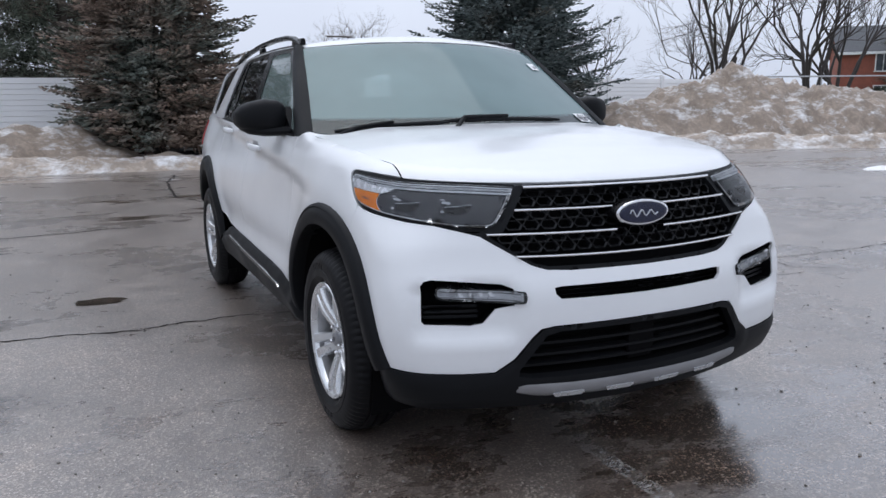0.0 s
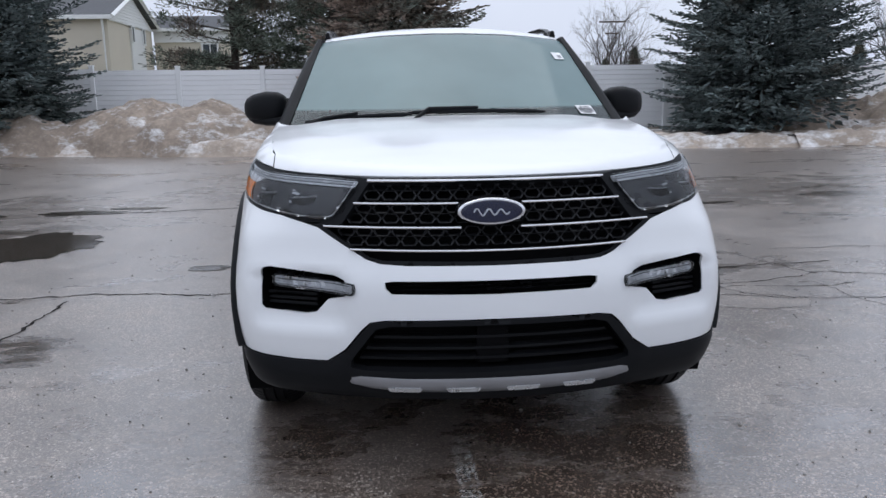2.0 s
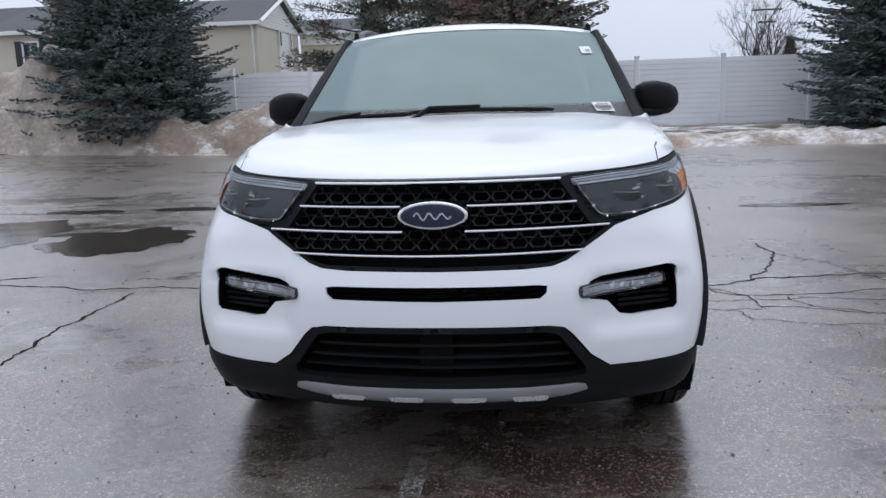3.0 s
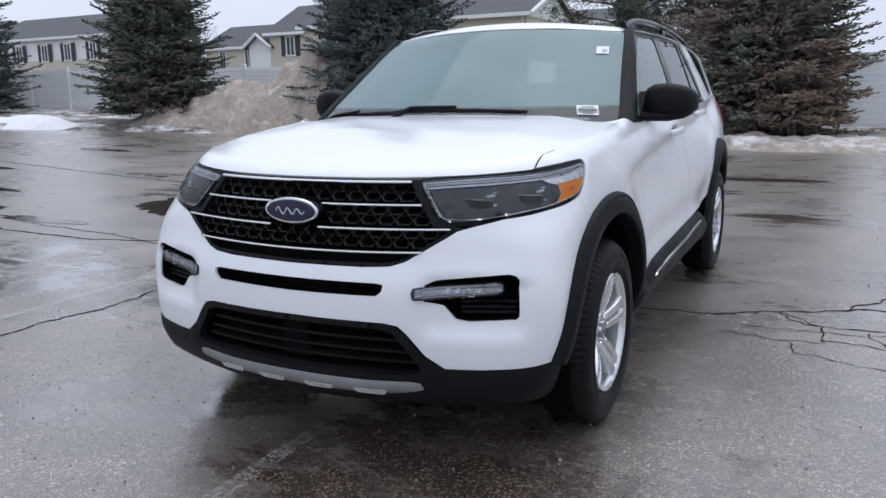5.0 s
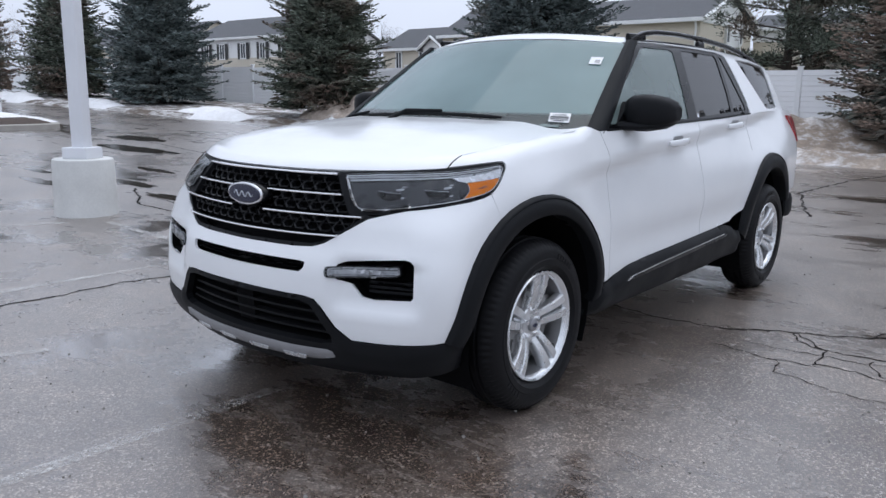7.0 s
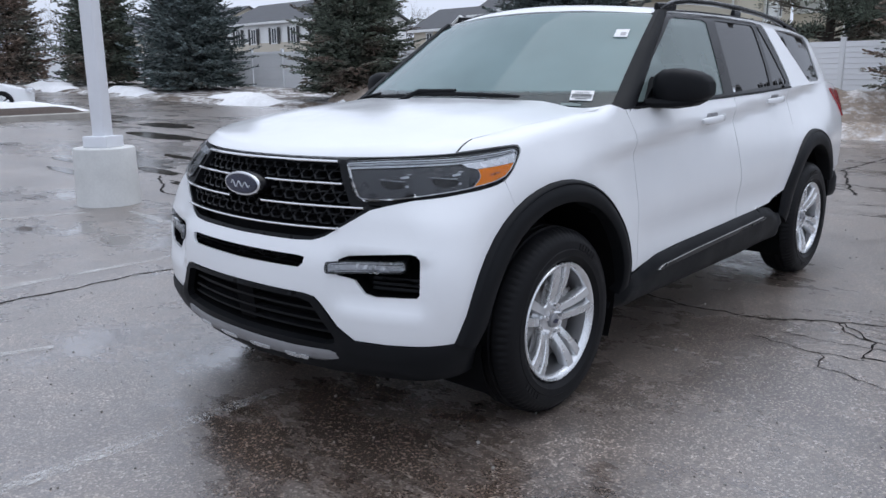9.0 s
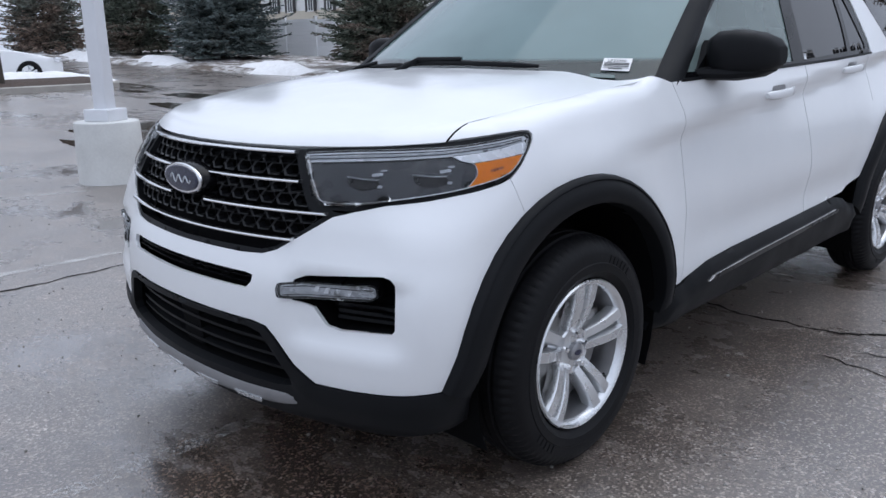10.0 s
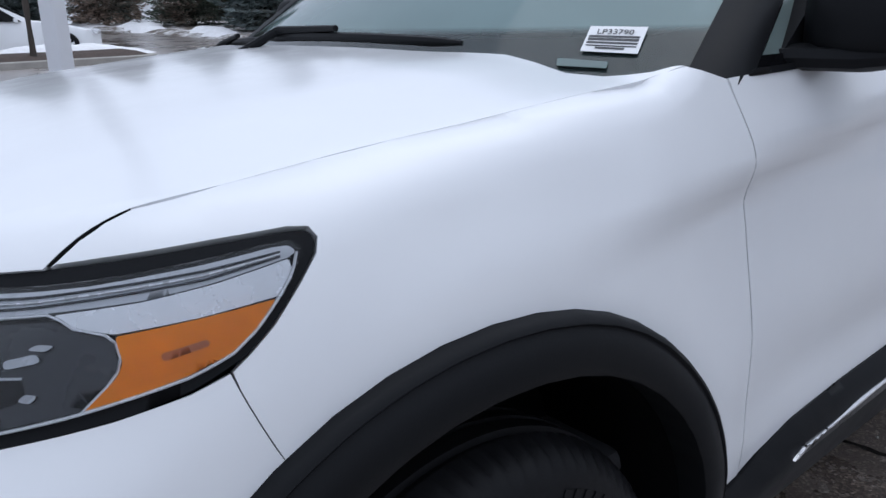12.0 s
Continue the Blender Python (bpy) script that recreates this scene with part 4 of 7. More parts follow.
def honeycomb():
    """Rows of flattened hexagon rings between the chrome bars."""
    bm = bmesh.new()
    half_w, half_h, t = 0.0315, 0.0165, 0.0034
    lim = np.array([(0.43, 1.045), (0.475, 0.977), (0.53, 0.905), (0.575, 0.892), (0.485, 0.83), (0.42, 0.80)])
    rows = [(1.030, 0), (1.000, 1), (0.956, 0), (0.922, 1), (0.878, 0), (0.845, 1)]
    for zc, odd in rows:
        right = float(np.interp(zc, lim[::-1, 1], lim[::-1, 0])) - 0.012
        n = int(right / (2 * half_w)) + 1
        for i in range(-n, n + 1):
            cx = (i + 0.5 * odd) * 2 * half_w
            if abs(cx) + half_w * 0.6 > right:
                continue
            hexa = [(-1, 0), (-0.62, 1), (0.62, 1), (1, 0), (0.62, -1), (-0.62, -1)]
            out = np.array([(cx + a * (half_w + 0.001), zc + b * half_h) for a, b in hexa])
            ins = np.array([(cx + a * (half_w - t * 1.5), zc + b * (half_h - t)) for a, b in hexa])
            skin = from_front(np.vstack([out, ins]))
            front_o, front_i, back_i = skin[:6] + (0, 0.024, 0), skin[6:] + (0, 0.027, 0), skin[6:] + (0, 0.050, 0)
            loop = [[bm.verts.new(p) for p in ring] for ring in (front_o, front_i, back_i)]
            for a, b in ((loop[0], loop[1]), (loop[1], loop[2])):
                for k in range(6):
                    bm.faces.new((a[k], a[(k + 1) % 6], b[(k + 1) % 6], b[k]))
    return bm


part("honeycomb_mesh", honeycomb(), GRILLE_BLACK, grille, smooth=False)


def badge_disc(rx, rz, y, depth, material, parent, name, label=""):
    bm = bmesh.new()
    secs = []
    for k, o in ((1.0, 0.0), (1.0, -depth * 0.6), (0.96, -depth * 0.92), (0.86, -depth)):
        secs.append([Vector((rx * k * math.cos(a), y + o, 0.951 + rz * k * math.sin(a))) for a in np.linspace(0, 2 * math.pi, 49)[:-1]])
    loft(bm, secs)
    return part(name, bm, material, parent, label)


badge = badge_disc(0.124, 0.052, -0.770, 0.046, GLOSS_BLACK, grille, "badge", "blue oval badge with a chrome rim")
badge_disc(0.117, 0.047, -0.812, 0.010, CHROME, badge, "rim")
badge_disc(0.107, 0.0395, -0.818, 0.007, BLUE, badge, "face")
bm = bmesh.new()
sweep = [(-0.062 + 0.124 * i / 40, 0.013 * math.sin(i / 40 * 6.0 * math.pi) * (1 - 0.4 * i / 40)) for i in range(41)]
tube(bm, [(x, -0.8255, 0.949 + z) for x, z in sweep], 0.0028, 6, up=(0, 1, 0))
part("emblem_stroke", bm, GUIDE, badge, "plain silver wave")


# ---- cabin, roof, glass ----
def screen_top(x):
    return 1.676 - 0.060 * x * x


ws = [(0.0, 1.16), (0.45, 1.16), (0.82, 1.165), (0.835, 1.192), (0.780, 1.36), (0.735, 1.505), (0.696, 1.640), (0.672, screen_top(0.672)), (0.45, screen_top(0.45)), (0.2, screen_top(0.2)), (0.0, screen_top(0))]
windshield = panel("windshield", cabin_front, upper_body, mirrored(ws), WINDSHIELD, suv, step=0.05, lift=-0.002, thick=0.004, label="misted greenish windshield")
windshield.visible_shadow = False
# black edge band; its raised foot stands in for the dark dashboard top
band_hole = [(0.0, 1.268), (0.45, 1.270), (0.735, 1.272), (0.785, 1.290), (0.750, 1.40), (0.700, 1.56), (0.672, 1.620), (0.64, 1.630), (0.45, screen_top(0.45) - 0.025), (0.2, screen_top(0.2) - 0.028), (0.0, screen_top(0) - 0.030)]
panel("black_border_and_dash", cabin_front, upper_body, mirrored(ws), GLOSS_BLACK, windshield, holes=[mirrored(band_hole)], step=0.04, lift=-0.008, thick=0.002)


def roof_front(x):
    z = screen_top(x) + 0.008
    return screen_y(x, z)


roof_line = [(0.0, roof_front(0)), (0.2, roof_front(0.2)), (0.45, roof_front(0.45)), (0.60, roof_front(0.60)), (0.668, roof_front(0.668) + 0.005), (0.676, 1.40), (0.668, 1.9), (0.655, 2.6), (0.62, 3.3), (0.59, 3.62), (0.3, 3.68), (0.0, 3.70)]
roof = panel("roof", cabin_top, upper_body, mirrored(roof_line), PAINT, suv, step=0.05, thick=0.03)


DLO = [(0.62, 1.202), (0.66, 1.225), (0.95, 1.452), (1.25, 1.650), (1.32, 1.662), (1.9, 1.665), (2.40, 1.655), (2.53, 1.635), (2.62, 1.50), (2.71, 1.33), (2.72, 1.285), (2.69, 1.262), (2.2, 1.242), (1.58, 1.226), (1.2, 1.217)]
G1 = [(0.70, 1.232), (0.96, 1.430), (1.27, 1.622), (1.33, 1.636), (1.66, 1.637), (1.702, 1.622), (1.682, 1.44), (1.662, 1.245), (1.2, 1.232)]
G2 = [(1.83, 1.640), (2.35, 1.634), (2.372, 1.610), (2.385, 1.40), (2.372, 1.276), (2.0, 1.258), (1.79, 1.250), (1.80, 1.30), (1.815, 1.60)]
G3 = [(2.425, 1.630), (2.455, 1.625), (2.56, 1.46), (2.655, 1.31), (2.645, 1.285), (2.425, 1.276), (2.432, 1.40)]
QL = [(2.73, 1.622), (3.05, 1.618), (3.38, 1.595), (3.44, 1.31), (3.42, 1.294), (3.17, 1.288), (3.12, 1.305), (2.92, 1.46)]
side_outer = [(1.262, 1.660), (1.40, 1.680), (1.9, 1.688), (2.4, 1.678), (3.0, 1.650), (3.45, 1.600), (3.62, 1.30), (3.64, 1.266), (3.4, 1.276), (2.9, 1.266), (2.724, 1.258), (2.724, 1.285), (2.714, 1.332), (2.624, 1.503), (2.534, 1.638), (2.40, 1.657), (1.9, 1.667), (1.32, 1.664)]
for s in (1, -1):
    flip = s < 0
    panel("body_side_frame", cabin_side, upper_body, side_outer, PAINT, suv, holes=[QL], step=0.04, lift=-0.001, thick=0.02, mirror=flip)
    frame_ob = panel("window_frame", cabin_side, upper_body, DLO, GLOSS_BLACK, suv, holes=[G1, G2, G3], step=0.035, lift=-0.004, thick=0.012, mirror=flip, label="gloss black window surround")
    for outline, mat_, lab in ((G1, SIDE_GLASS, "front door glass"), (G2, PRIVACY, "dark tinted rear door glass"), (G3, PRIVACY, "dark fixed pane"), (QL, PRIVACY, "dark quarter glass")):
        pane = panel("window_pane", cabin_side, upper_body, outline, mat_, frame_ob, step=0.05, lift=-0.008, thick=0.003, mirror=flip, label=lab)
        pane.visible_shadow = False
    belt = [(0.62, 1.198), (1.2, 1.210), (1.58, 1.219), (2.2, 1.235), (2.72, 1.256), (2.72, 1.266), (2.2, 1.246), (1.58, 1.231), (1.2, 1.222), (0.66, 1.210)]
    panel("belt_moulding", cabin_side, upper_body, belt, TRIM, suv, step=0.03, lift=0.004, thick=0.015, mirror=flip)
    # pillar at the windshield
    bm = bmesh.new()
    secs = []
    for i in range(15):
        t = i / 14
        z = 1.185 + (1.662 - 1.185) * t
        xi = float(np.interp(z, [1.192, 1.36, 1.505, 1.640, 1.67], [0.833, 0.778, 0.733, 0.694, 0.684]))
        yo = float(np.interp(z, [1.19, 1.225, 1.452, 1.650, 1.67], [0.64, 0.685, 0.975, 1.275, 1.31]))
        xo, yi = float(cabin_x(yo, z)) - 0.002 - 0.012 * smoothstep(0.7, 1.0, t), float(screen_y(xi, z))
        a, b = Vector((s * xi, yi - 0.002, z + 0.002)), Vector((s * xo, yo, z))
        m = a.lerp(b, 0.5) + Vector((s * 0.020, -0.022, 0.004))
        inw = Vector((-s * 0.05, 0.06, -0.03))
        secs.append([a, a.lerp(m, 0.5) + Vector((s * 0.006, -0.008, 0.003)), m, m.lerp(b, 0.5) + Vector((s * 0.007, -0.005, 0.002)), b, b + inw, a + inw])
    loft(bm, secs)
    part("windshield_pillar", bm, TRIM, suv, "black windshield pillar")
    # roof rail
    bm = bmesh.new()
    ys = [1.27, 1.34, 1.45, 1.60, 1.9, 2.3, 2.7, 3.0, 3.25, 3.42]
    hs = [0.004, 0.020, 0.040, 0.052, 0.056, 0.054, 0.050, 0.044, 0.026, 0.006]
    loft(bm, [oval((s * (0.660 - 0.02 * max(0, y - 2.2)), y, float(roof_z(0.66, y)) + h - 0.004), (0.019, 0, 0), (0, 0, 0.011 + 0.004 * (h > 0.03)), 10, 2.6) for y, h in zip(ys, hs)])
    rail = part("roof_rail", bm, GLOSS_BLACK, suv, "black roof rail")
    for yy, ll in ((1.36, 0.10), (2.28, 0.05), (3.28, 0.10)):
        bm = bmesh.new()
        loft(bm, [oval((s * (0.660 - 0.02 * max(0, y - 2.2)), y, float(roof_z(0.66, y)) + 0.012), (0.013, 0, 0), (0, 0, 0.022), 8, 3) for y in (yy - ll, yy, yy + ll)])
        part("rail_foot", bm, GLOSS_BLACK, rail)
    bm = bmesh.new()
    loft(bm, [oval((s * (0.6735 - 0.018 * max(0, y - 2.2)), y, float(roof_z(0.673, y)) - 0.004), (0.010, 0, 0), (0, 0, 0.006), 8) for y in np.linspace(1.30, 3.5, 12)])
    part("roof_ditch", bm, TRIM, suv)
    # mirror
    mirror_ob = tagged(new("door_mirror"), "black door mirror on a short arm")
    mirror_ob.parent = suv
    bm = bmesh.new()
    # (x, width forward/back, centre y, half height, centre z)
    st = [(0.868, 0.036, 0.905, 0.046, 1.276), (0.884, 0.074, 0.898, 0.068, 1.286), (0.92, 0.096, 0.896, 0.080, 1.294), (0.98, 0.104, 0.906, 0.081, 1.297), (1.045, 0.098, 0.928, 0.072, 1.293), (1.086, 0.074, 0.950, 0.056, 1.288), (1.106, 0.040, 0.970, 0.032, 1.284)]
    loft(bm, [oval((s * x, yc, zc), (0, w, 0), (0, 0, h), 20, 3.4) for x, w, yc, h, zc in st])
    part("mirror_housing", bm, TRIM, mirror_ob)
    bm = bmesh.new()
    loft(bm, [oval((s * x, yc, zc), (0, w, 0), (0, 0, h), 12, 3) for x, w, yc, h, zc in [(0.845, 0.120, 0.84, 0.022, 1.222), (0.89, 0.090, 0.87, 0.026, 1.222), (0.98, 0.080, 0.895, 0.026, 1.220), (1.05, 0.065, 0.925, 0.020, 1.226), (1.085, 0.035, 0.95, 0.010, 1.236)]])
    part("mirror_arm", bm, TRIM, mirror_ob)
    bm = bmesh.new()
    box(bm, pose(s * 0.975, 1.005, 1.294, 0, 0, s * 6), (0.15, 0.006, 0.118), 0.002)
    part("mirror_glass", bm, CHROME, mirror_ob, "mirror glass")
    bm = bmesh.new()
    loft(bm, [[Vector((s * (0.862 + o), y, z)) for y, z in ((0.74, 1.205), (0.90, 1.222), (0.885, 1.34))] for o in (-0.02, 0.016)])
    part("mirror_sail", bm, TRIM, mirror_ob)

# shark-like wiper blades on the windshield
def on_screen(x, z, up):
    return Vector((x, screen_y(x, z) - 0.85 * up, z + 0.53 * up))


for x0, z0, x1, z1 in ((-0.74, 1.212, -0.22, 1.246), (-0.24, 1.252, 0.44, 1.246)):
    wiper = tagged(new("wiper"), "black wiper at rest")
    wiper.parent = suv
    bm = bmesh.new()
    tube(bm, [on_screen(x0 + (x1 - x0) * t, z0 + (z1 - z0) * t + 0.008 * math.sin(math.pi * t), 0.020) for t in np.linspace(0, 1, 12)], [0.006] + [0.010] * 10 + [0.005], 8)
    part("wiper_blade", bm, TRIM, wiper)
    bm = bmesh.new()
    xm = (x0 + x1) / 2
    tube(bm, [on_screen(x0 - 0.02, 1.178, 0.035), on_screen(x0 + 0.1, z0 + 0.008, 0.04), on_screen(xm, (z0 + z1) / 2 + 0.016, 0.038)], [0.014, 0.010, 0.007], 8)
    part("wiper_arm", bm, TRIM, wiper)
# cowl
bm = bmesh.new()
xs = np.linspace(-0.80, 0.80, 17)
loft(bm, [[Vector((x, 0.26 + 0.40 * x * x, 1.150)), Vector((x, 0.40 + 0.36 * x * x, 1.170)), Vector((x, 0.40 + 0.36 * x * x, 1.10)), Vector((x, 0.26 + 0.40 * x * x, 1.10))] for x in xs])
part("cowl", bm, TRIM, suv)

# sheet and small sticker behind the windshield
def on_sheet(quad, u, v, lift):
    """A point of a sheet behind the screen; quad: its corners in x and z, from bottom left, anticlockwise."""
    (ax, az), (bx, bz), (cx, cz), (dx, dz) = quad
    x = (ax * (1 - u) + bx * u) * (1 - v) + (dx * (1 - u) + cx * u) * v
    z = (az * (1 - u) + bz * u) * (1 - v) + (dz * (1 - u) + cz * u) * v
    return on_screen(x, z, lift)


def sheet_mesh(name, quad, u0, u1, v0, v1, lift, material, parent, label=""):
    bm = bmesh.new()
    loft(bm, [[on_sheet(quad, u, v, lift + o) for u, v in ((u0, v0), (u1, v0), (u1, v1), (u0, v1))] for o in (-0.0012, 0.0)])
    return part(name, bm, material, parent, label, smooth=False)


STOCK = ((0.647, 1.240), (0.738, 1.235), (0.717, 1.278), (0.625, 1.281))
sticker = sheet_mesh("stock_sticker", STOCK, 0, 1, 0, 1, 0.004, PAPER, windshield, "white printed stock sheet")
for u0, u1, v0, v1 in ((0.06, 0.94, 0.44, 0.52), (0.06, 0.94, 0.56, 0.62), (0.06, 0.94, 0.32, 0.38), (0.25, 0.75, 0.12, 0.18), (0.06, 0.94, 0.22, 0.25)):
    sheet_mesh("print_bar", STOCK, u0, u1, v0, v1, 0.0055, LAMP_GREY, sticker)
text = bpy.data.curves.new("stock_text", "FONT")
text.body, text.size, text.extrude, text.align_x = "LP33790", 0.019, 0.0003, "CENTER"
ax = (on_sheet(STOCK, 1, 0.7, 0.006) - on_sheet(STOCK, 0, 0.7, 0.006)).normalized()
up = (on_sheet(STOCK, 0.5, 1, 0.006) - on_sheet(STOCK, 0.5, 0, 0.006)).normalized()
nrm = ax.cross(up).normalized()
lettering = new("lettering", text)
lettering.matrix_world = Matrix.Translation(on_sheet(STOCK, 0.5, 0.68, 0.006)) @ Matrix((ax, nrm.cross(ax), nrm)).transposed().to_4x4()
lettering.parent = sticker
text.materials.append(INK)
CORNER = ((0.606, 1.529), (0.664, 1.527), (0.650, 1.566), (0.592, 1.567))
small = sheet_mesh("corner_sticker", CORNER, 0, 1, 0, 1, 0.004, PAPER, windshield, "small white sticker")
sheet_mesh("print_bar", CORNER, 0.45, 0.85, 0.2, 0.6, 0.0055, SATIN, small)
STRIP = ((0.632, 1.217), (0.712, 1.213), (0.706, 1.223), (0.622, 1.229))
sheet_mesh("corner_label", STRIP, 0, 1, 0, 1, 0.004, LABEL_TEAL, windshield)
bm = bmesh.new()
box(bm, Matrix.Translation(on_screen(0, 1.640, -0.05)) @ pose(0, 0, 0, -32, 0, 0), (0.14, 0.08, 0.03), 0.012)
part("camera_housing", bm, CABIN, windshield)
bm = bmesh.new()
box(bm, pose(0, 1.12, 1.60), (0.25, 0.03, 0.07), 0.012)
part("inside_mirror", bm, CABIN, windshield)

# dashboard, seats, steering wheel
bm = bmesh.new()
loft(bm, [[Vector((x, 0.45 + 0.36 * x * x, 1.155)), Vector((x, 0.95, 1.165)), Vector((x, 1.12, 1.13)), Vector((x, 1.15, 0.9)), Vector((x, 0.6, 0.8))] for x in np.linspace(-0.78, 0.78, 9)])
part("dashboard", bm, CABIN, suv)
for s in (-1, 1):
    seat_ob = tagged(new("front_seat"), "grey front seat")
    seat_ob.parent = suv
    for name, m, size, bev in (("backrest", pose(s * 0.40, 1.98, 1.08, -14, 0, 0), (0.50, 0.14, 0.66), 0.06), ("head_restraint", pose(s * 0.40, 2.08, 1.50, -10, 0, 0), (0.26, 0.10, 0.19), 0.045), ("cushion", pose(s * 0.40, 1.68, 0.76, 6, 0, 0), (0.52, 0.54, 0.16), 0.06)):
        bm = bmesh.new()
        box(bm, m, size, bev, 3)
        part(name, bm, SEAT, seat_ob)
bm = bmesh.new()
box(bm, pose(0, 2.9, 1.10, -14, 0, 0), (1.25, 0.16, 0.62), 0.06, 3)
part("rear_bench", bm, SEAT, suv)
bm = bmesh.new()
m = pose(0.40, 1.22, 1.12, 65, 0, 0)
lathe(bm, [(0.185 + 0.015 * math.cos(a), 0.015 * math.sin(a)) for a in np.linspace(0, 2 * math.pi, 9)[:-1]], 32, m, True)
box(bm, m, (0.34, 0.05, 0.02), 0.008)
box(bm, m, (0.12, 0.13, 0.04), 0.015)
part("steering_wheel", bm, CABIN, suv)
bm = bmesh.new()
box(bm, pose(0, 1.9, 0.50), (1.60, 4.0, 0.06), 0.02)
box(bm, pose(0, 2.6, 0.98), (1.66, 0.05, 0.5), 0.02)
part("cabin_floor", bm, CABIN, suv)
bm = bmesh.new()
box(bm, pose(0, 2.3, 1.60), (1.20, 2.0, 0.02), 0.008)
part("headliner", bm, SEAT, suv)

# tail end, wheel wells, underside
tail_line = [(0.0, 0.45), (0.6, 0.45), (0.80, 0.50), (0.80, 1.25), (0.0, 1.27)]
panel("tailgate", from_rear, lower_body, mirrored(tail_line), PAINT, suv, step=0.06, thick=0.02)
rear_glass = [(0.0, 1.25), (0.66, 1.25), (0.56, 1.60), (0.0, 1.66)]
panel("rear_window", cabin_rear, upper_body, mirrored(rear_glass), PRIVACY, suv, step=0.06, thick=0.01)
bm = bmesh.new()
box(bm, pose(0, 4.02, 0.50), (1.66, 0.2, 0.22), 0.06)
part("rear_bumper", bm, TRIM, suv)
bm = bmesh.new()
box(bm, pose(0, 1.75, 0.33), (1.30, 4.3, 0.16), 0.04)
box(bm, pose(0, 1.51, 0.42), (1.74, 1.85, 0.20), 0.04)
box(bm, pose(0, -0.30, 0.60), (1.10, 0.50, 0.60), 0.08)
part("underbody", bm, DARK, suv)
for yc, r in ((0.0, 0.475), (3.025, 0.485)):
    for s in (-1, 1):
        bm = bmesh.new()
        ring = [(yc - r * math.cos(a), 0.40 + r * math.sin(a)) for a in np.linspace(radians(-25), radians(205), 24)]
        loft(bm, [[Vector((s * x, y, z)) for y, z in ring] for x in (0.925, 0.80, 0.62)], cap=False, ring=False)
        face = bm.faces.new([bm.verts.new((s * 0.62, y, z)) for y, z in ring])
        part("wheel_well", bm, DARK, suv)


# rim silver made darker in colour for the shade inside the wheel
BARREL = surface("shaded_rim_barrel", (0.46, 0.46, 0.47), 0.4, 0.8, 0.15, 8, 200, 0.1)


# ---- wheels: built once with the outer face towards +x ----
def wheel(name):
    w = tagged(new(name), "silver five twin-spoke alloy wheel with a black tyre")
    turn = pose(0, 0, 0, 0, 90, 0)
    bm = bmesh.new()
    seg = 240
    prof = [(0.236, 0.085), (0.247, 0.106), (0.262, 0.115), (0.265, 0.119), (0.290, 0.121), (0.293, 0.118), (0.318, 0.118), (0.334, 0.111), (0.350, 0.100), (0.3625, 0.084), (0.3705, 0.064), (0.372, 0.050), (0.365, 0.047), (0.365, 0.035), (0.374, 0.032), (0.375, 0.006), (0.366, 0.004), (0.366, -0.004)]
    prof += [(r, -h) for r, h in prof[-2::-1]]
    rings = lathe(bm, prof, seg, turn)
    for k, ring in enumerate(rings):
        r, h = prof[k]
        if r > 0.340 and abs(h) > 0.058:
            for i, v in enumerate(ring):
                if i % 3 == 0:
                    q = Vector((0, v.co.y, v.co.z))
                    v.co -= q.normalized() * (0.007 if r > 0.355 else 0.004)
    part("tyre", bm, RUBBER, w, "black all-season tyre")
    bm = bmesh.new()
    lathe(bm, [(0.236, 0.100), (0.240, 0.104), (0.236, 0.109), (0.228, 0.106), (0.219, 0.098), (0.214, 0.084)], 72, turn)
    part("rim", bm, SILVER, w)
    bm = bmesh.new()
    lathe(bm, [(0.2145, 0.085), (0.212, 0.060), (0.208, 0.0), (0.212, -0.08)], 72, turn)
    part("rim_barrel", bm, BARREL, w)
    bm = bmesh.new()
    lathe(bm, [(0.03, 0.060), (0.045, 0.056), (0.066, 0.056), (0.076, 0.060), (0.080, 0.054), (0.078, 0.03)], 40, turn)
    part("hub", bm, SILVER, w)
    for k in range(5):
        base = 2 * math.pi * k / 5 + math.pi / 2
        bm = bmesh.new()
        for sgn in (-1, 1):
            secs = []
            for t in np.linspace(0, 1, 7):
                r = 0.062 + (0.226 - 0.062) * t
                off = sgn * (0.0195 + 0.0150 * t)
                half = 0.0178 + 0.0058 * t
                face = 0.060 + 0.040 * math.sin(min(1.0, t * 1.15) * math.pi / 2)
                c, s_ = math.cos(base), math.sin(base)
                rad, tan = Vector((0, c, s_)), Vector((0, -s_, c))
                o = rad * r + tan * off
                X = Vector((1, 0, 0))
                secs.append([o - tan * half * 0.95 + X * (face - 0.045), o - tan * half + X * (face - 0.012), o - tan * half * 0.72 + X * face, o + tan * half * 0.72 + X * (face - 0.002 * sgn), o + tan * half + X * (face - 0.012), o + tan * half * 0.95 + X * (face - 0.045)])
            loft(bm, secs)
        web = []
        for t in np.linspace(0, 1, 6):
            r = 0.05 + (0.222 - 0.05) * t
            c, s_ = math.cos(base), math.sin(base)
            rad, tan, X = Vector((0, c, s_)), Vector((0, -s_, c)), Vector((1, 0, 0))
            deep = 0.040 + 0.036 * t - (0.044 if 0.3 < t < 0.9 else 0.0)
            wide = 0.012 + 0.008 * t
            web.append([rad * r - tan * wide + X * deep, rad * r + tan * wide + X * deep, rad * r + tan * wide + X * (deep - 0.02), rad * r - tan * wide + X * (deep - 0.02)])
        loft(bm, web)
        part("spoke", bm, SILVER, w)
        a = base
        bm = bmesh.new()
        m = Matrix.Translation((0.0, 0.055 * math.cos(a), 0.055 * math.sin(a))) @ turn
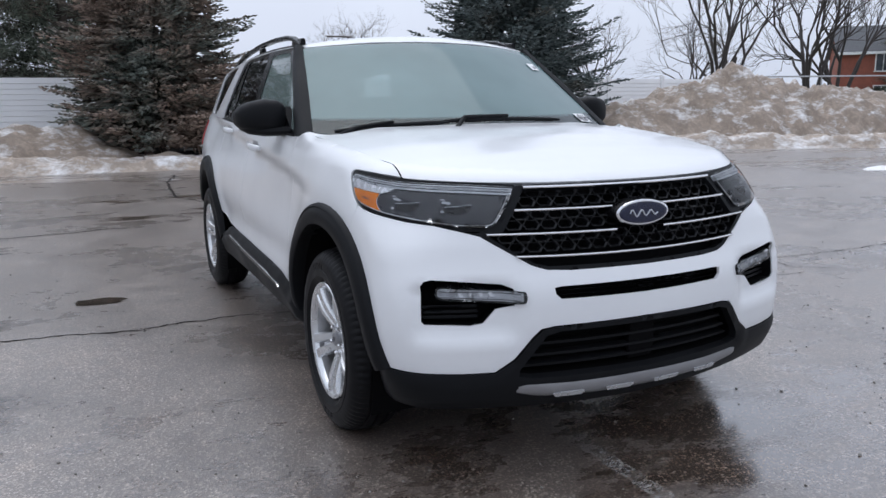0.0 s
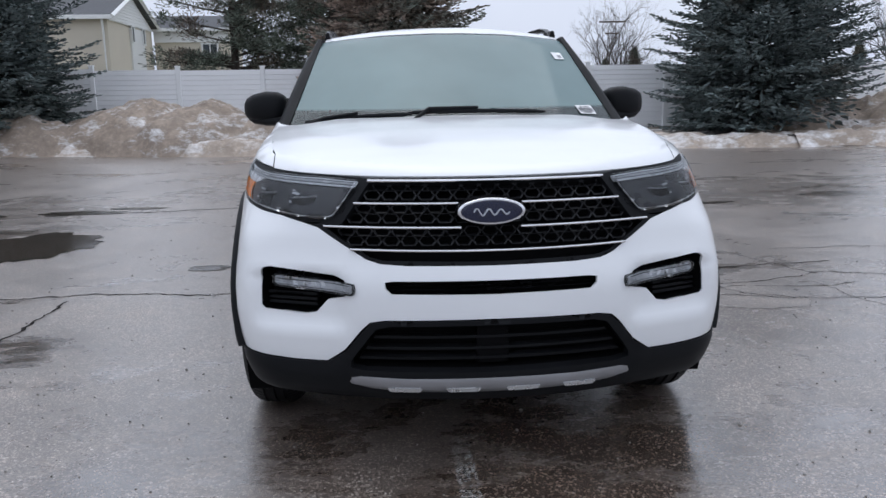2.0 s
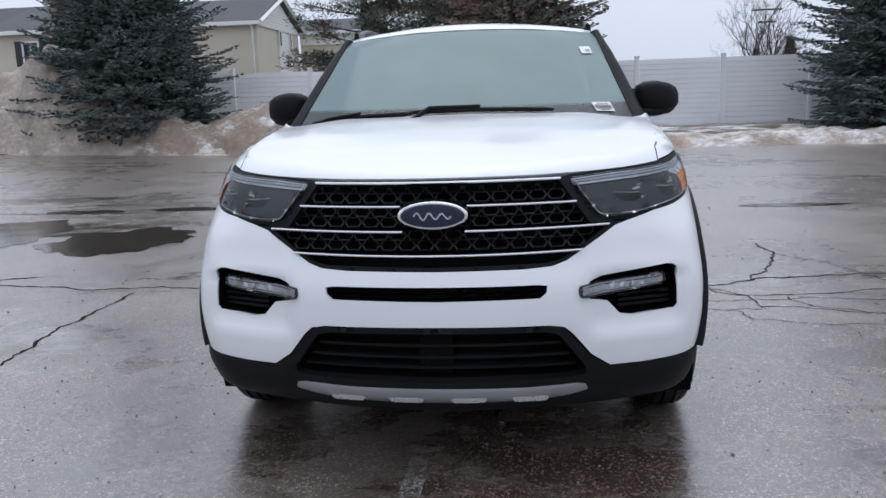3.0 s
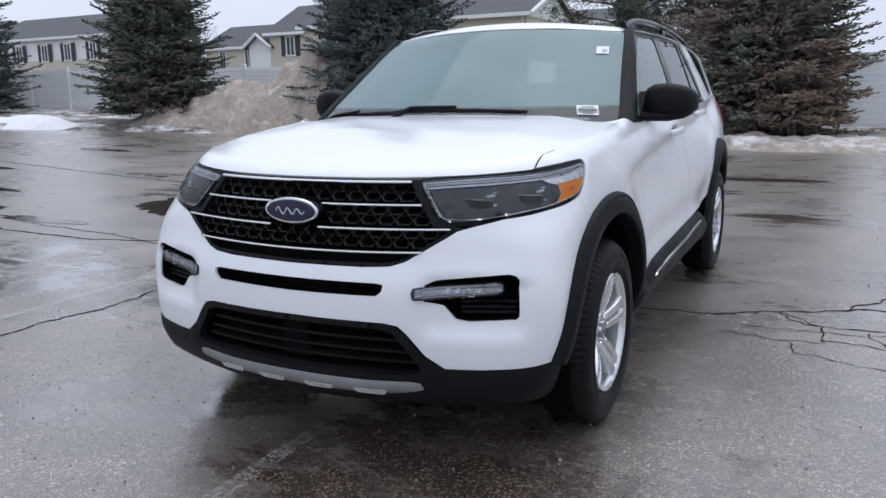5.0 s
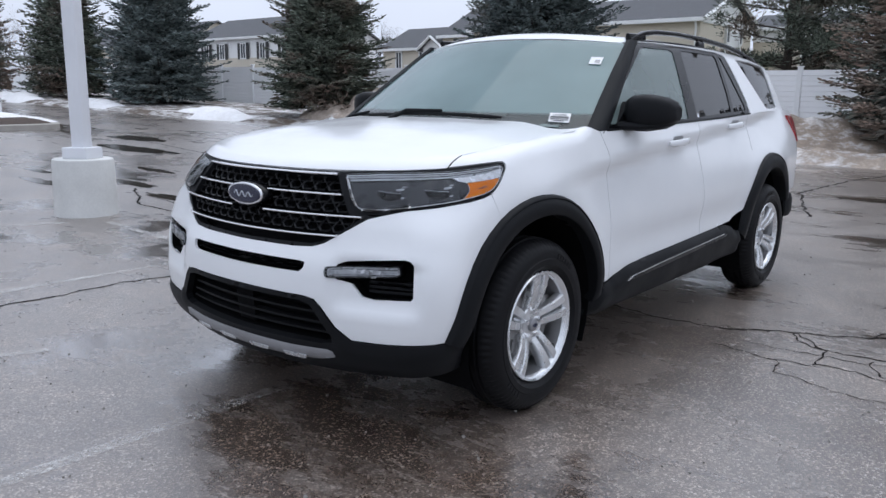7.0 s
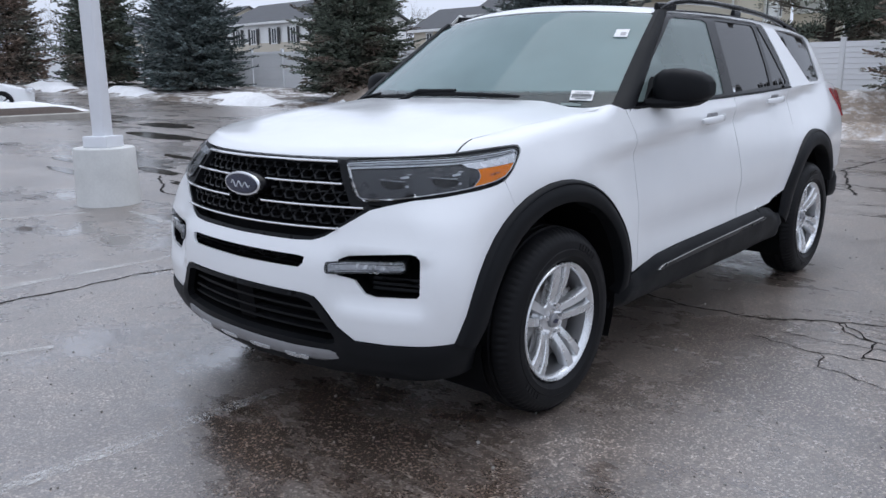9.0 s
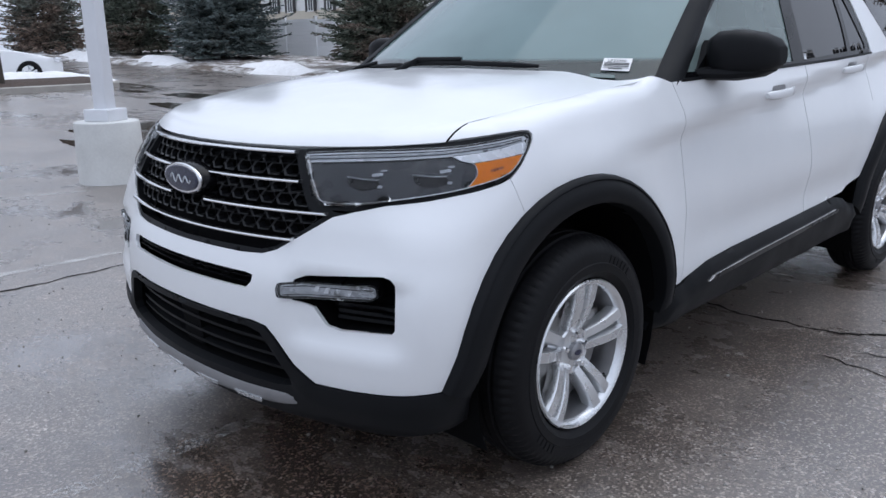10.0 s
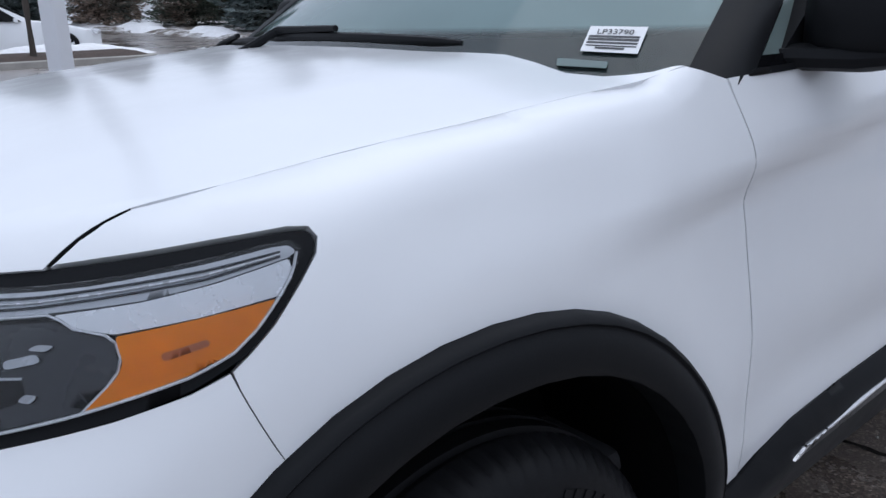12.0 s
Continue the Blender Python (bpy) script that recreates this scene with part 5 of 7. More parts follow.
        lathe(bm, [(0.0005, 0.080), (0.007, 0.079), (0.0095, 0.074), (0.0095, 0.050)], 6, m)
        part("lug_nut", bm, CHROME, w)
    bm = bmesh.new()
    lathe(bm, [(0.0005, 0.080), (0.020, 0.079), (0.028, 0.074), (0.030, 0.060)], 28, turn)
    cap = part("centre_cap", bm, SATIN, w)
    bm = bmesh.new()
    loft(bm, [oval((x, 0, 0), (0, 0.018, 0), (0, 0, 0.009), 20) for x in (0.079, 0.0812)])
    part("cap_oval", bm, BLUE, cap)
    bm = bmesh.new()
    lathe(bm, [(0.04, 0.030), (0.165, 0.030), (0.168, 0.026), (0.165, 0.008), (0.04, 0.008)], 48, turn)
    part("brake_disc", bm, STEEL, w)
    bm = bmesh.new()
    box(bm, pose(0.015, 0.13, 0.04, 0, 0, 0), (0.06, 0.08, 0.15), 0.02)
    part("brake_caliper", bm, STEEL, w)
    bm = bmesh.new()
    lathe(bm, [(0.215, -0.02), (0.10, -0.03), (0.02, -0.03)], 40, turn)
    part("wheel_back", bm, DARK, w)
    bm = bmesh.new()
    tube(bm, [(0.078, 0.206 * math.cos(-0.62), 0.206 * math.sin(-0.62)), (0.085, 0.182 * math.cos(-0.62), 0.182 * math.sin(-0.62))], 0.0045, 8)
    part("valve", bm, RUBBER, w)
    for a0, n in ((0.9, 6), (3.9, 5)):
        for i in range(n):
            bm = bmesh.new()
            a = a0 + i * 0.075
            rad, tan = Vector((0, math.cos(a), math.sin(a))), Vector((0, -math.sin(a), math.cos(a)))
            o = rad * 0.306 + Vector((0.1190, 0, 0))
            loft(bm, [[o - tan * 0.008 - rad * 0.012 + Vector((dx, 0, 0)), o + tan * 0.008 - rad * 0.012 + Vector((dx, 0, 0)), o + tan * 0.008 + rad * 0.012 + Vector((dx, 0, 0)), o - tan * 0.008 + rad * 0.012 + Vector((dx, 0, 0))] for dx in (-0.002, 0.0012)])
            part("raised_mark", bm, RUBBER, w, smooth=False)
    return w


first = wheel("wheel")
spots = [(0.850, 0.0, 0.379, 0), (0.850, 3.025, 0.379, 0), (-0.850, 0.0, 0.379, 180), (-0.850, 3.025, 0.379, 180)]
made = [first] + [copy_thing(first, pose(*s[:3], 0, 0, s[3])) for s in spots[1:]]
for i, (wh, s) in enumerate(zip(made, spots)):
    wh.matrix_basis = pose(s[0], s[1], s[2], 0, 0, s[3]) @ pose(0, 0, 0, (-4, 30, 40, 8)[i], 0, 0) @ Matrix.Diagonal((1.0, 1.025, 1.025, 1.0))
    wh.parent = suv


# ---- ground and verge ----
def sheet_grid(name, x0, x1, y0, y1, nx, ny, height, material, label="", category="", kind="", keep=None):
    xs, ys = np.linspace(x0, x1, nx), np.linspace(y0, y1, ny)
    gx, gy = np.meshgrid(xs, ys)
    gz = height(gx, gy)
    verts = np.stack([gx.ravel(), gy.ravel(), gz.ravel()], 1)
    i = np.arange((ny - 1) * nx).reshape(ny - 1, nx)[:, :-1].ravel()
    faces = np.stack([i, i + 1, i + 1 + nx, i + nx], 1)
    if keep is not None:
        faces = faces[keep(gx, gy, gz).ravel()[faces].any(1)]
    ob = raw_mesh(name, verts, faces, material)
    return tagged(ob, label, category, kind=kind)


def lattice_noise(x, y, seed):
    """Smooth value noise on a unit lattice, for whole arrays."""
    def h(i, j):
        v = np.sin(i * 127.1 + j * 311.7 + seed * 74.7) * 43758.5453
        return v - np.floor(v)
    i, j = np.floor(x), np.floor(y)
    u, v = x - i, y - j
    u, v = u * u * (3 - 2 * u), v * v * (3 - 2 * v)
    return (h(i, j) * (1 - u) + h(i + 1, j) * u) * (1 - v) + (h(i, j + 1) * (1 - u) + h(i + 1, j + 1) * u) * v


def rough_field(x, y, seed, size=1.0, octaves=4, fall=0.55):
    out, amp, total = 0, 1.0, 0.0
    for k in range(octaves):
        f = 2 ** k / size
        out = out + amp * (lattice_noise(x * f + 13.7 * k, y * f - 7.3 * k, seed + k) - 0.5) * 2
        total += amp
        amp *= fall
    return out / total


def edge_y(x):
    """The line where the asphalt ends."""
    return np.interp(x, [-70, -45, -36, -26, -20, -14.5, -9.5, -3, 0.5, 6.6, 11, 15, 18, 24, 45], [10, 11.4, 12.4, 12.7, 13.5, 15.2, 16.0, 15.0, 14.5, 14.8, 13.9, 13.4, 11.6, 9.0, 2.0])


def ground_z(x):
    """The lot lies level round the vehicle and climbs gently beyond the light pole."""
    return 0.030 * np.interp(x, [-400, -41, -39, -9, -7.5, -6, 400], [31.5, 31.5, 30.8, 2.2, 0.9, 0, 0])


GROUND_X = [-400, -60, -41, -39, -30, -20, -9, -7.5, -6, 0, 6, 60, 400]
GROUND_Y = [-300, -60, -20, 0, 20, 60, 500]
gv = [(x, y, float(ground_z(x))) for y in GROUND_Y for x in GROUND_X]
gn = len(GROUND_X)
gf = [(j * gn + i, j * gn + i + 1, (j + 1) * gn + i + 1, (j + 1) * gn + i) for j in range(len(GROUND_Y) - 1) for i in range(gn - 1)]
tagged(raw_mesh("ground", gv, gf, ASPHALT, smooth=False), "wet cracked grey asphalt parking lot", "parking lot", kind="structure")

VERGE_MAT = snow_material("verge_mulch_and_snow", 0.72, (0.10, 0.075, 0.055))
FIELD_MAT = surface("winter_lawn", (0.16, 0.15, 0.09), 0.9, 0, 0.35, 0.6, 30, 0.5, 0.03)


def verge_z(x, y):
    d = y - edge_y(x)
    rise = 0.16 * smoothstep(0.0, 0.7, d) + 0.10 * smoothstep(1.0, 5.0, d)
    return ground_z(x) + rise + 0.05 * rough_field(x, y, 3, 1.2) * smoothstep(0.2, 1.0, d) - 0.05 * (d < -0.02)


sheet_grid("verge", -70, 45, 2, 24, 320, 130, verge_z, VERGE_MAT, "brown mulch verge with old snow behind the lot", "verge", "structure", keep=lambda x, y, z: y >= edge_y(x) - 0.1)
sheet_grid("lawn", -200, 200, 23.5, 320, 12, 12, lambda x, y: 0.30 + 0 * x, FIELD_MAT, "dull winter lawn behind the fence", "lawn", "structure")

# cracks and worn paint on the asphalt
CRACK = surface("crack_filled_with_grit", (0.012, 0.010, 0.009), 0.8, 0, 0.3, 10, 120, 0.3, spec=0.1)


def worn_line_material(name, thin):
    """White line paint worn to specks; thin: how much of it is gone."""
    m, nt, b = shader(name)
    c = coords(nt)
    wear = mix_node(nt, 0.4, noise_node(nt, c, 45, 6, 0.8), noise_node(nt, c, 4, 5, 0.7))
    alpha = ramp_node(nt, wear, [(0.36 + thin * 0.14, grey(0.0)), (0.56 + thin * 0.12, grey(0.75))])
    b.inputs["Base Color"].default_value = (0.66, 0.65, 0.63, 1)
    b.inputs["Roughness"].default_value = 0.4
    nt.links.new(alpha, b.inputs["Alpha"])
    return m


LINE = worn_line_material("worn_white_line_paint", 0.5)
LINE_FAINT = worn_line_material("nearly_gone_line_paint", 0.80)


def crack(points, width, seed, label="dark jagged crack in the asphalt"):
    """A jagged groove that runs through the given points."""
    rng = random.Random(seed)
    fine = []
    for a, b in zip(points, points[1:]):
        n = max(2, int(math.dist(a, b) / 0.035))
        for i in range(n):
            t = i / n
            fine.append((a[0] + (b[0] - a[0]) * t, a[1] + (b[1] - a[1]) * t))
    fine.append(points[-1])
    verts, faces = [], []
    sway = 0.0
    for i, (x, y) in enumerate(fine):
        p, q = fine[max(0, i - 1)], fine[min(len(fine) - 1, i + 1)]
        d = Vector((q[0] - p[0], q[1] - p[1])).normalized()
        nx, ny = -d.y, d.x
        sway = sway * 0.82 + rng.uniform(-0.017, 0.017)
        w = width * rng.uniform(0.35, 1.25) * (0.4 if i in (0, len(fine) - 1) else 1)
        for o in (-w / 2 + sway, w / 2 + sway):
            verts.append((x + nx * o, y + ny * o, 0.0022 + float(ground_z(x + nx * o))))
        if i:
            k = 2 * i
            faces.append((k - 2, k - 1, k + 1, k))
    ob = raw_mesh("crack", verts, faces, CRACK)
    return tagged(ob, label, "crack", kind="structure")


crack([(-6.5, 2.6), (-4.6, 2.35), (-3.4, 2.11), (-2.91, 1.99), (-2.34, 2.05), (-1.61, 1.95), (-0.98, 1.98), (-0.3, 1.93), (0.45, 1.80), (0.78, 1.74), (1.06, 1.75), (1.49, 1.96), (1.91, 2.2), (2.5, 2.3), (3.17, 2.33)], 0.023, 1)
crack([(-2.50, -1.6), (-2.55, -0.79), (-2.53, -0.48), (-2.56, -0.03), (-2.54, 0.59), (-2.57, 1.2), (-2.55, 1.9)], 0.024, 2)
crack([(1.49, 1.96), (1.63, 1.74), (1.81, 1.71), (2.4, 1.78), (2.94, 2.01), (3.53, 1.75), (4.2, 1.7), (4.96, 1.72), (6.2, 1.5)], 0.014, 3)
crack([(1.51, 1.98), (1.72, 1.72), (1.71, 1.42), (1.96, 1.45), (2.3, 1.3)], 0.013, 4)
crack([(1.2, 1.45), (1.45, 1.38), (1.75, 1.42)], 0.011, 5)
crack([(2.25, 3.5), (2.28, 3.07), (2.04, 2.43), (1.85, 2.2)], 0.020, 6)
crack([(2.28, 3.07), (2.57, 2.69), (2.72, 2.2), (2.8, 1.95)], 0.012, 7)
crack([(2.9, 2.9), (3.54, 2.92), (4.4, 2.8)], 0.013, 8)
crack([(1.30, 1.62), (1.62, 1.60), (2.05, 1.66), (2.5, 1.60), (3.0, 1.66)], 0.009, 21)
crack([(1.95, 1.70), (2.02, 1.45), (2.3, 1.30), (2.75, 1.28), (3.3, 1.20)], 0.010, 22)
crack([(2.62, 1.75), (2.72, 1.52), (2.66, 1.30), (2.78, 1.05)], 0.009, 23)
crack([(3.3, 1.85), (3.42, 1.62), (3.38, 1.40), (3.6, 1.22)], 0.009, 24)
crack([(1.55, 1.40), (1.62, 1.20), (1.92, 1.10), (2.3, 1.12)], 0.008, 25)
crack([(-0.55, 9.2), (-0.5, 10.4), (-0.4, 11.8), (-0.1, 13.5)], 0.05, 9)
crack([(-0.5, 9.3), (-0.2, 8.3), (0.25, 6.95)], 0.035, 10)
crack([(-14.5, 7.0), (-9, 6.2), (-5, 5.9), (-1.5, 6.4)], 0.04, 11)
crack([(-7.6, 2.9), (-6.2, 2.2), (-4.9, 2.1), (-3.6, 2.4)], 0.035, 12)


def painted_line(a, b, width, paint=None):
    d = (Vector(b) - Vector(a)).normalized()
    n = Vector((-d.y, d.x)) * width / 2
    a, b = Vector(a), Vector(b)
    ob = raw_mesh("parking_line", [(*(a - n), 0.0032), (*(b - n), 0.0032), (*(b + n), 0.0032), (*(a + n), 0.0032)], [(0, 1, 2, 3)], paint or LINE, smooth=False)
    return tagged(ob, "worn white parking line on asphalt", "parking line", "parking lines", "structure")


painted_line((-0.11, -4.5), (-0.10, -0.55), 0.075, LINE_FAINT)
painted_line((-2.96, -4.5), (-2.92, 1.2), 0.08)
painted_line((-5.95, -0.2), (-5.5, 0.95), 0.09)
painted_line((-5.2, 1.25), (-3.4, 1.10), 0.09)
painted_line((-1.56, -1.30), (-1.46, -1.05), 0.06)

# shallow puddles in the hollows
PUDDLE = surface("brown_puddle_water", (0.046, 0.036, 0.029), 0.09, 0, 0.35, 3, 60, 0.10, 0.001, rvar=0.05, spec=0.6)


def puddle(cx, cy, rx, ry, seed):
    """A thin sheet of water with a ragged outline."""
    n = 72
    ang = np.linspace(0, 2 * math.pi, n, endpoint=False)
    wob = 1 + 0.42 * rough_field(2.2 * np.cos(ang) + seed * 3.1, 2.2 * np.sin(ang), seed, 0.9, 5, 0.7)
    edge = np.stack([cx + rx * wob * np.cos(ang), cy + ry * wob * np.sin(ang), np.full(n, 0.0042)], 1)
    edge[:, 2] += ground_z(edge[:, 0])
    ob = raw_mesh("puddle", np.vstack([edge, [(cx, cy, 0.0046 + float(ground_z(cx)))]]), [(i, (i + 1) % n, n) for i in range(n)], PUDDLE)
    return tagged(ob, "shallow brown puddle on worn asphalt", "puddle", "puddles", "structure")


for i, (x, y, rx, ry) in enumerate(((-15.2, 7.2, 1.1, 0.45), (-12.9, 5.8, 1.2, 0.35), (-9.3, 4.2, 0.55, 0.12), (-8.1, 3.1, 0.6, 0.14), (-9.0, 2.2, 0.6, 0.12), (-10.2, 2.7, 0.4, 0.10), (-6.3, 2.75, 0.75, 0.13), (-1.78, 2.82, 0.17, 0.10), (-4.0, 6.2, 0.55, 0.16), (-5.3, 6.1, 0.5, 0.14), (-3.4, 6.5, 0.35, 0.10), (-4.4, 4.4, 0.4, 0.10), (3.3, 5.7, 0.6, 0.12), (-13.2, 9.5, 0.8, 0.2), (-12.0, 6.0, 0.6, 0.12), (-3.75, 4.0, 0.70, 0.75), (-5.5, 4.5, 0.8, 0.9), (0.8, 9.2, 0.8, 0.22))):
    puddle(x, y, rx, ry, 300 + i)

# loose pebbles
STONE = surface("pale_grit", (0.42, 0.40, 0.37), 0.7, 0, 0.3, 30, 200, 0.3, each=0.5)
rng = np.random.default_rng(5)
bm = bmesh.new()
for k in range(900):
    x, y = (rng.uniform(-4.5, 5.5), rng.uniform(-3.2, 6.5)) if k < 400 else (rng.uniform(-2.6, 3.2), rng.uniform(-2.9, 1.2))
    r = rng.uniform(0.003, 0.008) if k < 400 else rng.uniform(0.002, 0.005)
    bmesh.ops.create_icosphere(bm, subdivisions=1, radius=r, matrix=pose(x, y, r * 0.45, rng.uniform(0, 90), 0, rng.uniform(0, 180)) @ Matrix.Diagonal((1.3, 1, 0.7, 1)))
me = bpy.data.meshes.new("pebbles")
bm.to_mesh(me)
bm.free()
me.materials.append(STONE)
tagged(new("pebbles", me), "scattered pale pebbles on wet asphalt", "pebbles", kind="stuff")

# ---- snow heaps along the verge ----
SNOW_BROWN = snow_material("snow_heap_brown", 0.86, (0.27, 0.215, 0.17))
SNOW_GREY = snow_material("snow_heap_pale", 0.78, (0.36, 0.295, 0.24))
SNOW_TAN = snow_material("snow_heap_tan", 0.95, (0.40, 0.335, 0.28))
SNOW_CLEAN = snow_material("snow_patch_clean", 0.12, (0.35, 0.32, 0.30))


def heap(name, lumps, box_, seed, material, label, rough=0.22, res=0.09):
    """A ploughed heap: a few lumps (x, y, rx, ry, height) with clods on them, standing on the verge."""
    x0, x1, y0, y1 = box_
    nx, ny = int((x1 - x0) / res), int((y1 - y0) / res)

    def z(x, y):
        wx, wy = x + 0.5 * rough_field(x, y, seed + 40, 1.6), y + 0.4 * rough_field(x, y, seed + 50, 1.3)
        h = np.zeros_like(x)
        for cx, cy, rx, ry, hh in lumps:
            d = ((wx - cx) / rx) ** 2 + ((wy - cy) / ry) ** 2
            h = np.maximum(h, hh * np.clip(1 - d, 0, 1) ** 0.85)
        clods = rough_field(x, y, seed, 0.9, 5, 0.62)
        ridged = 1 - np.abs(rough_field(x, y, seed + 9, 0.6, 4, 0.6)) * 2
        h = h * (1 + 0.30 * clods) + rough * np.minimum(1, h * 2.5) * (0.5 * clods + 0.35 * ridged)
        return h - 0.06 + ground_z(x)
    ob = sheet_grid(name, x0, x1, y0, y1, nx, ny, z, material, label, "snow mound", keep=lambda x, y, z: z - ground_z(x) > -0.05)
    return ob


heap("snow_mound", [(-5.6, 17.2, 3.6, 1.9, 1.25), (-3.0, 16.9, 3.0, 1.6, 1.0), (-8.6, 17.0, 2.6, 1.5, 0.85)], (-12, 1.2, 14.4, 19.4), 11, SNOW_BROWN, "dirty brown ploughed snow heap by the fence")
heap("snow_mound", [(18.3, 17.0, 5.2, 3.0, 2.15), (14.2, 16.6, 3.4, 2.2, 1.35), (21.8, 16.2, 3.8, 2.6, 1.75), (25.5, 15.0, 4.0, 3.0, 1.6), (11.8, 17.0, 2.6, 1.8, 1.2)], (8.6, 30, 10.5, 20.2), 23, SNOW_BROWN, "large brown ploughed snow heap with clods")
heap("snow_mound", [(-12.2, 17.0, 2.9, 1.7, 2.3), (-15.0, 16.7, 3.4, 1.6, 1.45), (-17.4, 16.2, 2.6, 1.3, 0.7), (-10.6, 16.9, 2.0, 1.4, 1.2)], (-21.5, -8, 14.2, 19.4), 37, SNOW_TAN, "tall pale-brown ploughed snow heap")


def bank(name, x0, x1, depth, high, seed, material, label):
    def z(x, y):
        d = y - edge_y(x) - 0.25 * rough_field(x, 0 * x, seed, 1.5)
        prof = smoothstep(-0.05, 0.35, d) * (1 - smoothstep(depth * 0.5, depth, d))
        return high * prof * (0.75 + 0.5 * rough_field(x, y, seed + 2, 0.8, 4)) + 0.05 * prof * rough_field(x, y, seed + 5, 0.25, 3) - 0.03 + ground_z(x)
    xs = np.linspace(x0, x1, 5)
    lo, hi = float(edge_y(xs).min()) - 0.8, float(edge_y(np.linspace(x0, x1, 60)).max()) + depth + 0.8
    return sheet_grid(name, x0, x1, lo, hi, int((x1 - x0) / 0.10), int((hi - lo) / 0.09), z, material, label, "snow bank", keep=lambda x, y, z: z - ground_z(x) > -0.02)


bank("snow_bank", -12.5, -0.4, 1.5, 0.42, 61, SNOW_GREY, "low crusted snow bank along the asphalt edge")
bank("snow_bank", -0.5, 9.5, 2.0, 0.36, 67, SNOW_GREY, "low dirty snow bank below the spruces")
bank("snow_bank", 9.4, 28.0, 2.4, 0.50, 71, SNOW_GREY, "wide dirty snow bank below the heap")
for cx, cy, rx, ry, h in ((-22.0, 14.2, 2.9, 0.9, 0.42), (-29.6, 13.6, 2.6, 0.8, 0.42), (-36.5, 13.3, 3.4, 0.9, 0.45), (-43.0, 12.8, 3.0, 0.9, 0.42), (12.4, 7.2, 0.9, 0.5, 0.10)):
    heap("snow_patch", [(cx, cy, rx, ry, h)], (cx - rx - 0.6, cx + rx + 0.6, cy - ry - 0.6, cy + ry + 0.6), int(cx * 3 + 200), SNOW_CLEAN, "clean white leftover snow patch on the verge", 0.05, 0.14)


# ---- fence ----
VINYL = surface("white_vinyl_siding", (0.91, 0.92, 0.93), 0.45, 0, 0.03, 0.7, 60, 0.1, 0.002, each=0.04)


def fence():
    """White lap-board fence: sections of boards between posts, stepping up with the ground."""
    f = tagged(new("fence"), "tall white horizontal lap-board vinyl fence behind the verge", "fence")
    span = 2.44
    boards, hgt = 15, 2.12
    lap = hgt / boards
    prof = []
    for i in range(boards):
        prof += [(-0.020, i * lap), (-0.004, (i + 0.93) * lap)]
    prof.append((-0.004, hgt))
    ring = prof + [(0.02, hgt), (0.02, 0)]
    bm = bmesh.new()
    loft(bm, [[Vector((x, y, z)) for y, z in ring] for x in (-span / 2 + 0.05, span / 2 - 0.05)])
    sec = part("fence_section", bm, VINYL, f, smooth=False)
    bm = bmesh.new()
    box(bm, pose(0, 0, 1.10), (0.13, 0.13, 2.20), 0.012)
    box(bm, pose(0, 0, 2.215), (0.16, 0.16, 0.03), 0.01)
    post = part("fence_post", bm, VINYL, f, smooth=False)
    n = 0
    x = -66.0
    while x < 20.0:
        z = 0.02 + 0.018 * max(0.0, -x - 6)
        a, b = (sec, post) if n == 0 else (new("fence_section", sec.data), new("fence_post", post.data))
        a.parent = b.parent = f
        a.location, b.location = (x, 20.5, z), (x + span / 2, 20.5, z)
        n, x = n + 1, x + span
    return f


fence()
RAIL = surface("galvanised_rail", (0.42, 0.43, 0.44), 0.45, 0.7, 0.1, 5, 60, 0.1)
gate_rail = tagged(new("rail_fence"), "thin grey metal rail fence behind the snow heap", "fence")
bm = bmesh.new()
tube(bm, [(20.6, 20.5, 2.22), (30, 20.2, 2.30), (48, 19.5, 2.45)], 0.035, 6)
part("top_rail", bm, RAIL, gate_rail)
for x in (22.0, 26.5, 31.0, 35.5, 40.0):
    bm = bmesh.new()
    tube(bm, [(x, 20.42, -0.1), (x, 20.40, 2.28)], 0.03, 6)
    part("rail_post", bm, RAIL, gate_rail)

# ---- spruces ----
BARK = surface("grey_brown_bark", (0.075, 0.062, 0.052), 0.9, 0, 0.35, 3, 30, 0.6, 0.02)
NEEDLE_BLUE = needle_material("spruce_needles_blue_green", (0.225, 0.270, 0.266), (0.050, 0.074, 0.070), (0.22, 0.195, 0.155), 0.15)
NEEDLE_DARK = needle_material("spruce_needles_dark", (0.225, 0.262, 0.210), (0.050, 0.064, 0.050), (0.29, 0.22, 0.18), 0.45)
NEEDLE_BROWN = needle_material("spruce_needles_rusty", (0.285, 0.325, 0.285), (0.055, 0.066, 0.058), (0.42, 0.325, 0.265), 0.74)


def sprig_mesh(base, direction, length, width):
    """Needle sprigs: two crossed slender leaf shapes, fullest past the middle; one island each."""
    n = len(base)
    d = direction / np.linalg.norm(direction, axis=1, keepdims=True)
    side = np.cross(d, np.array([0.12, 0.21, 1.0]))
    side /= np.linalg.norm(side, axis=1, keepdims=True)
    up = np.cross(side, d)
    L, W = length[:, None], width[:, None]
    belly = base + d * L * 0.55
    pts = [base, base + d * L, belly + side * W, belly - side * W, belly + up * W * 0.8, belly - up * W * 0.8]
    verts = np.stack(pts, 1).reshape(-1, 3)
    tri = np.array([(0, 2, 1), (0, 1, 3), (0, 4, 1), (0, 1, 5)])
    return verts, (np.arange(n)[:, None, None] * 6 + tri[None]).reshape(-1, 3)


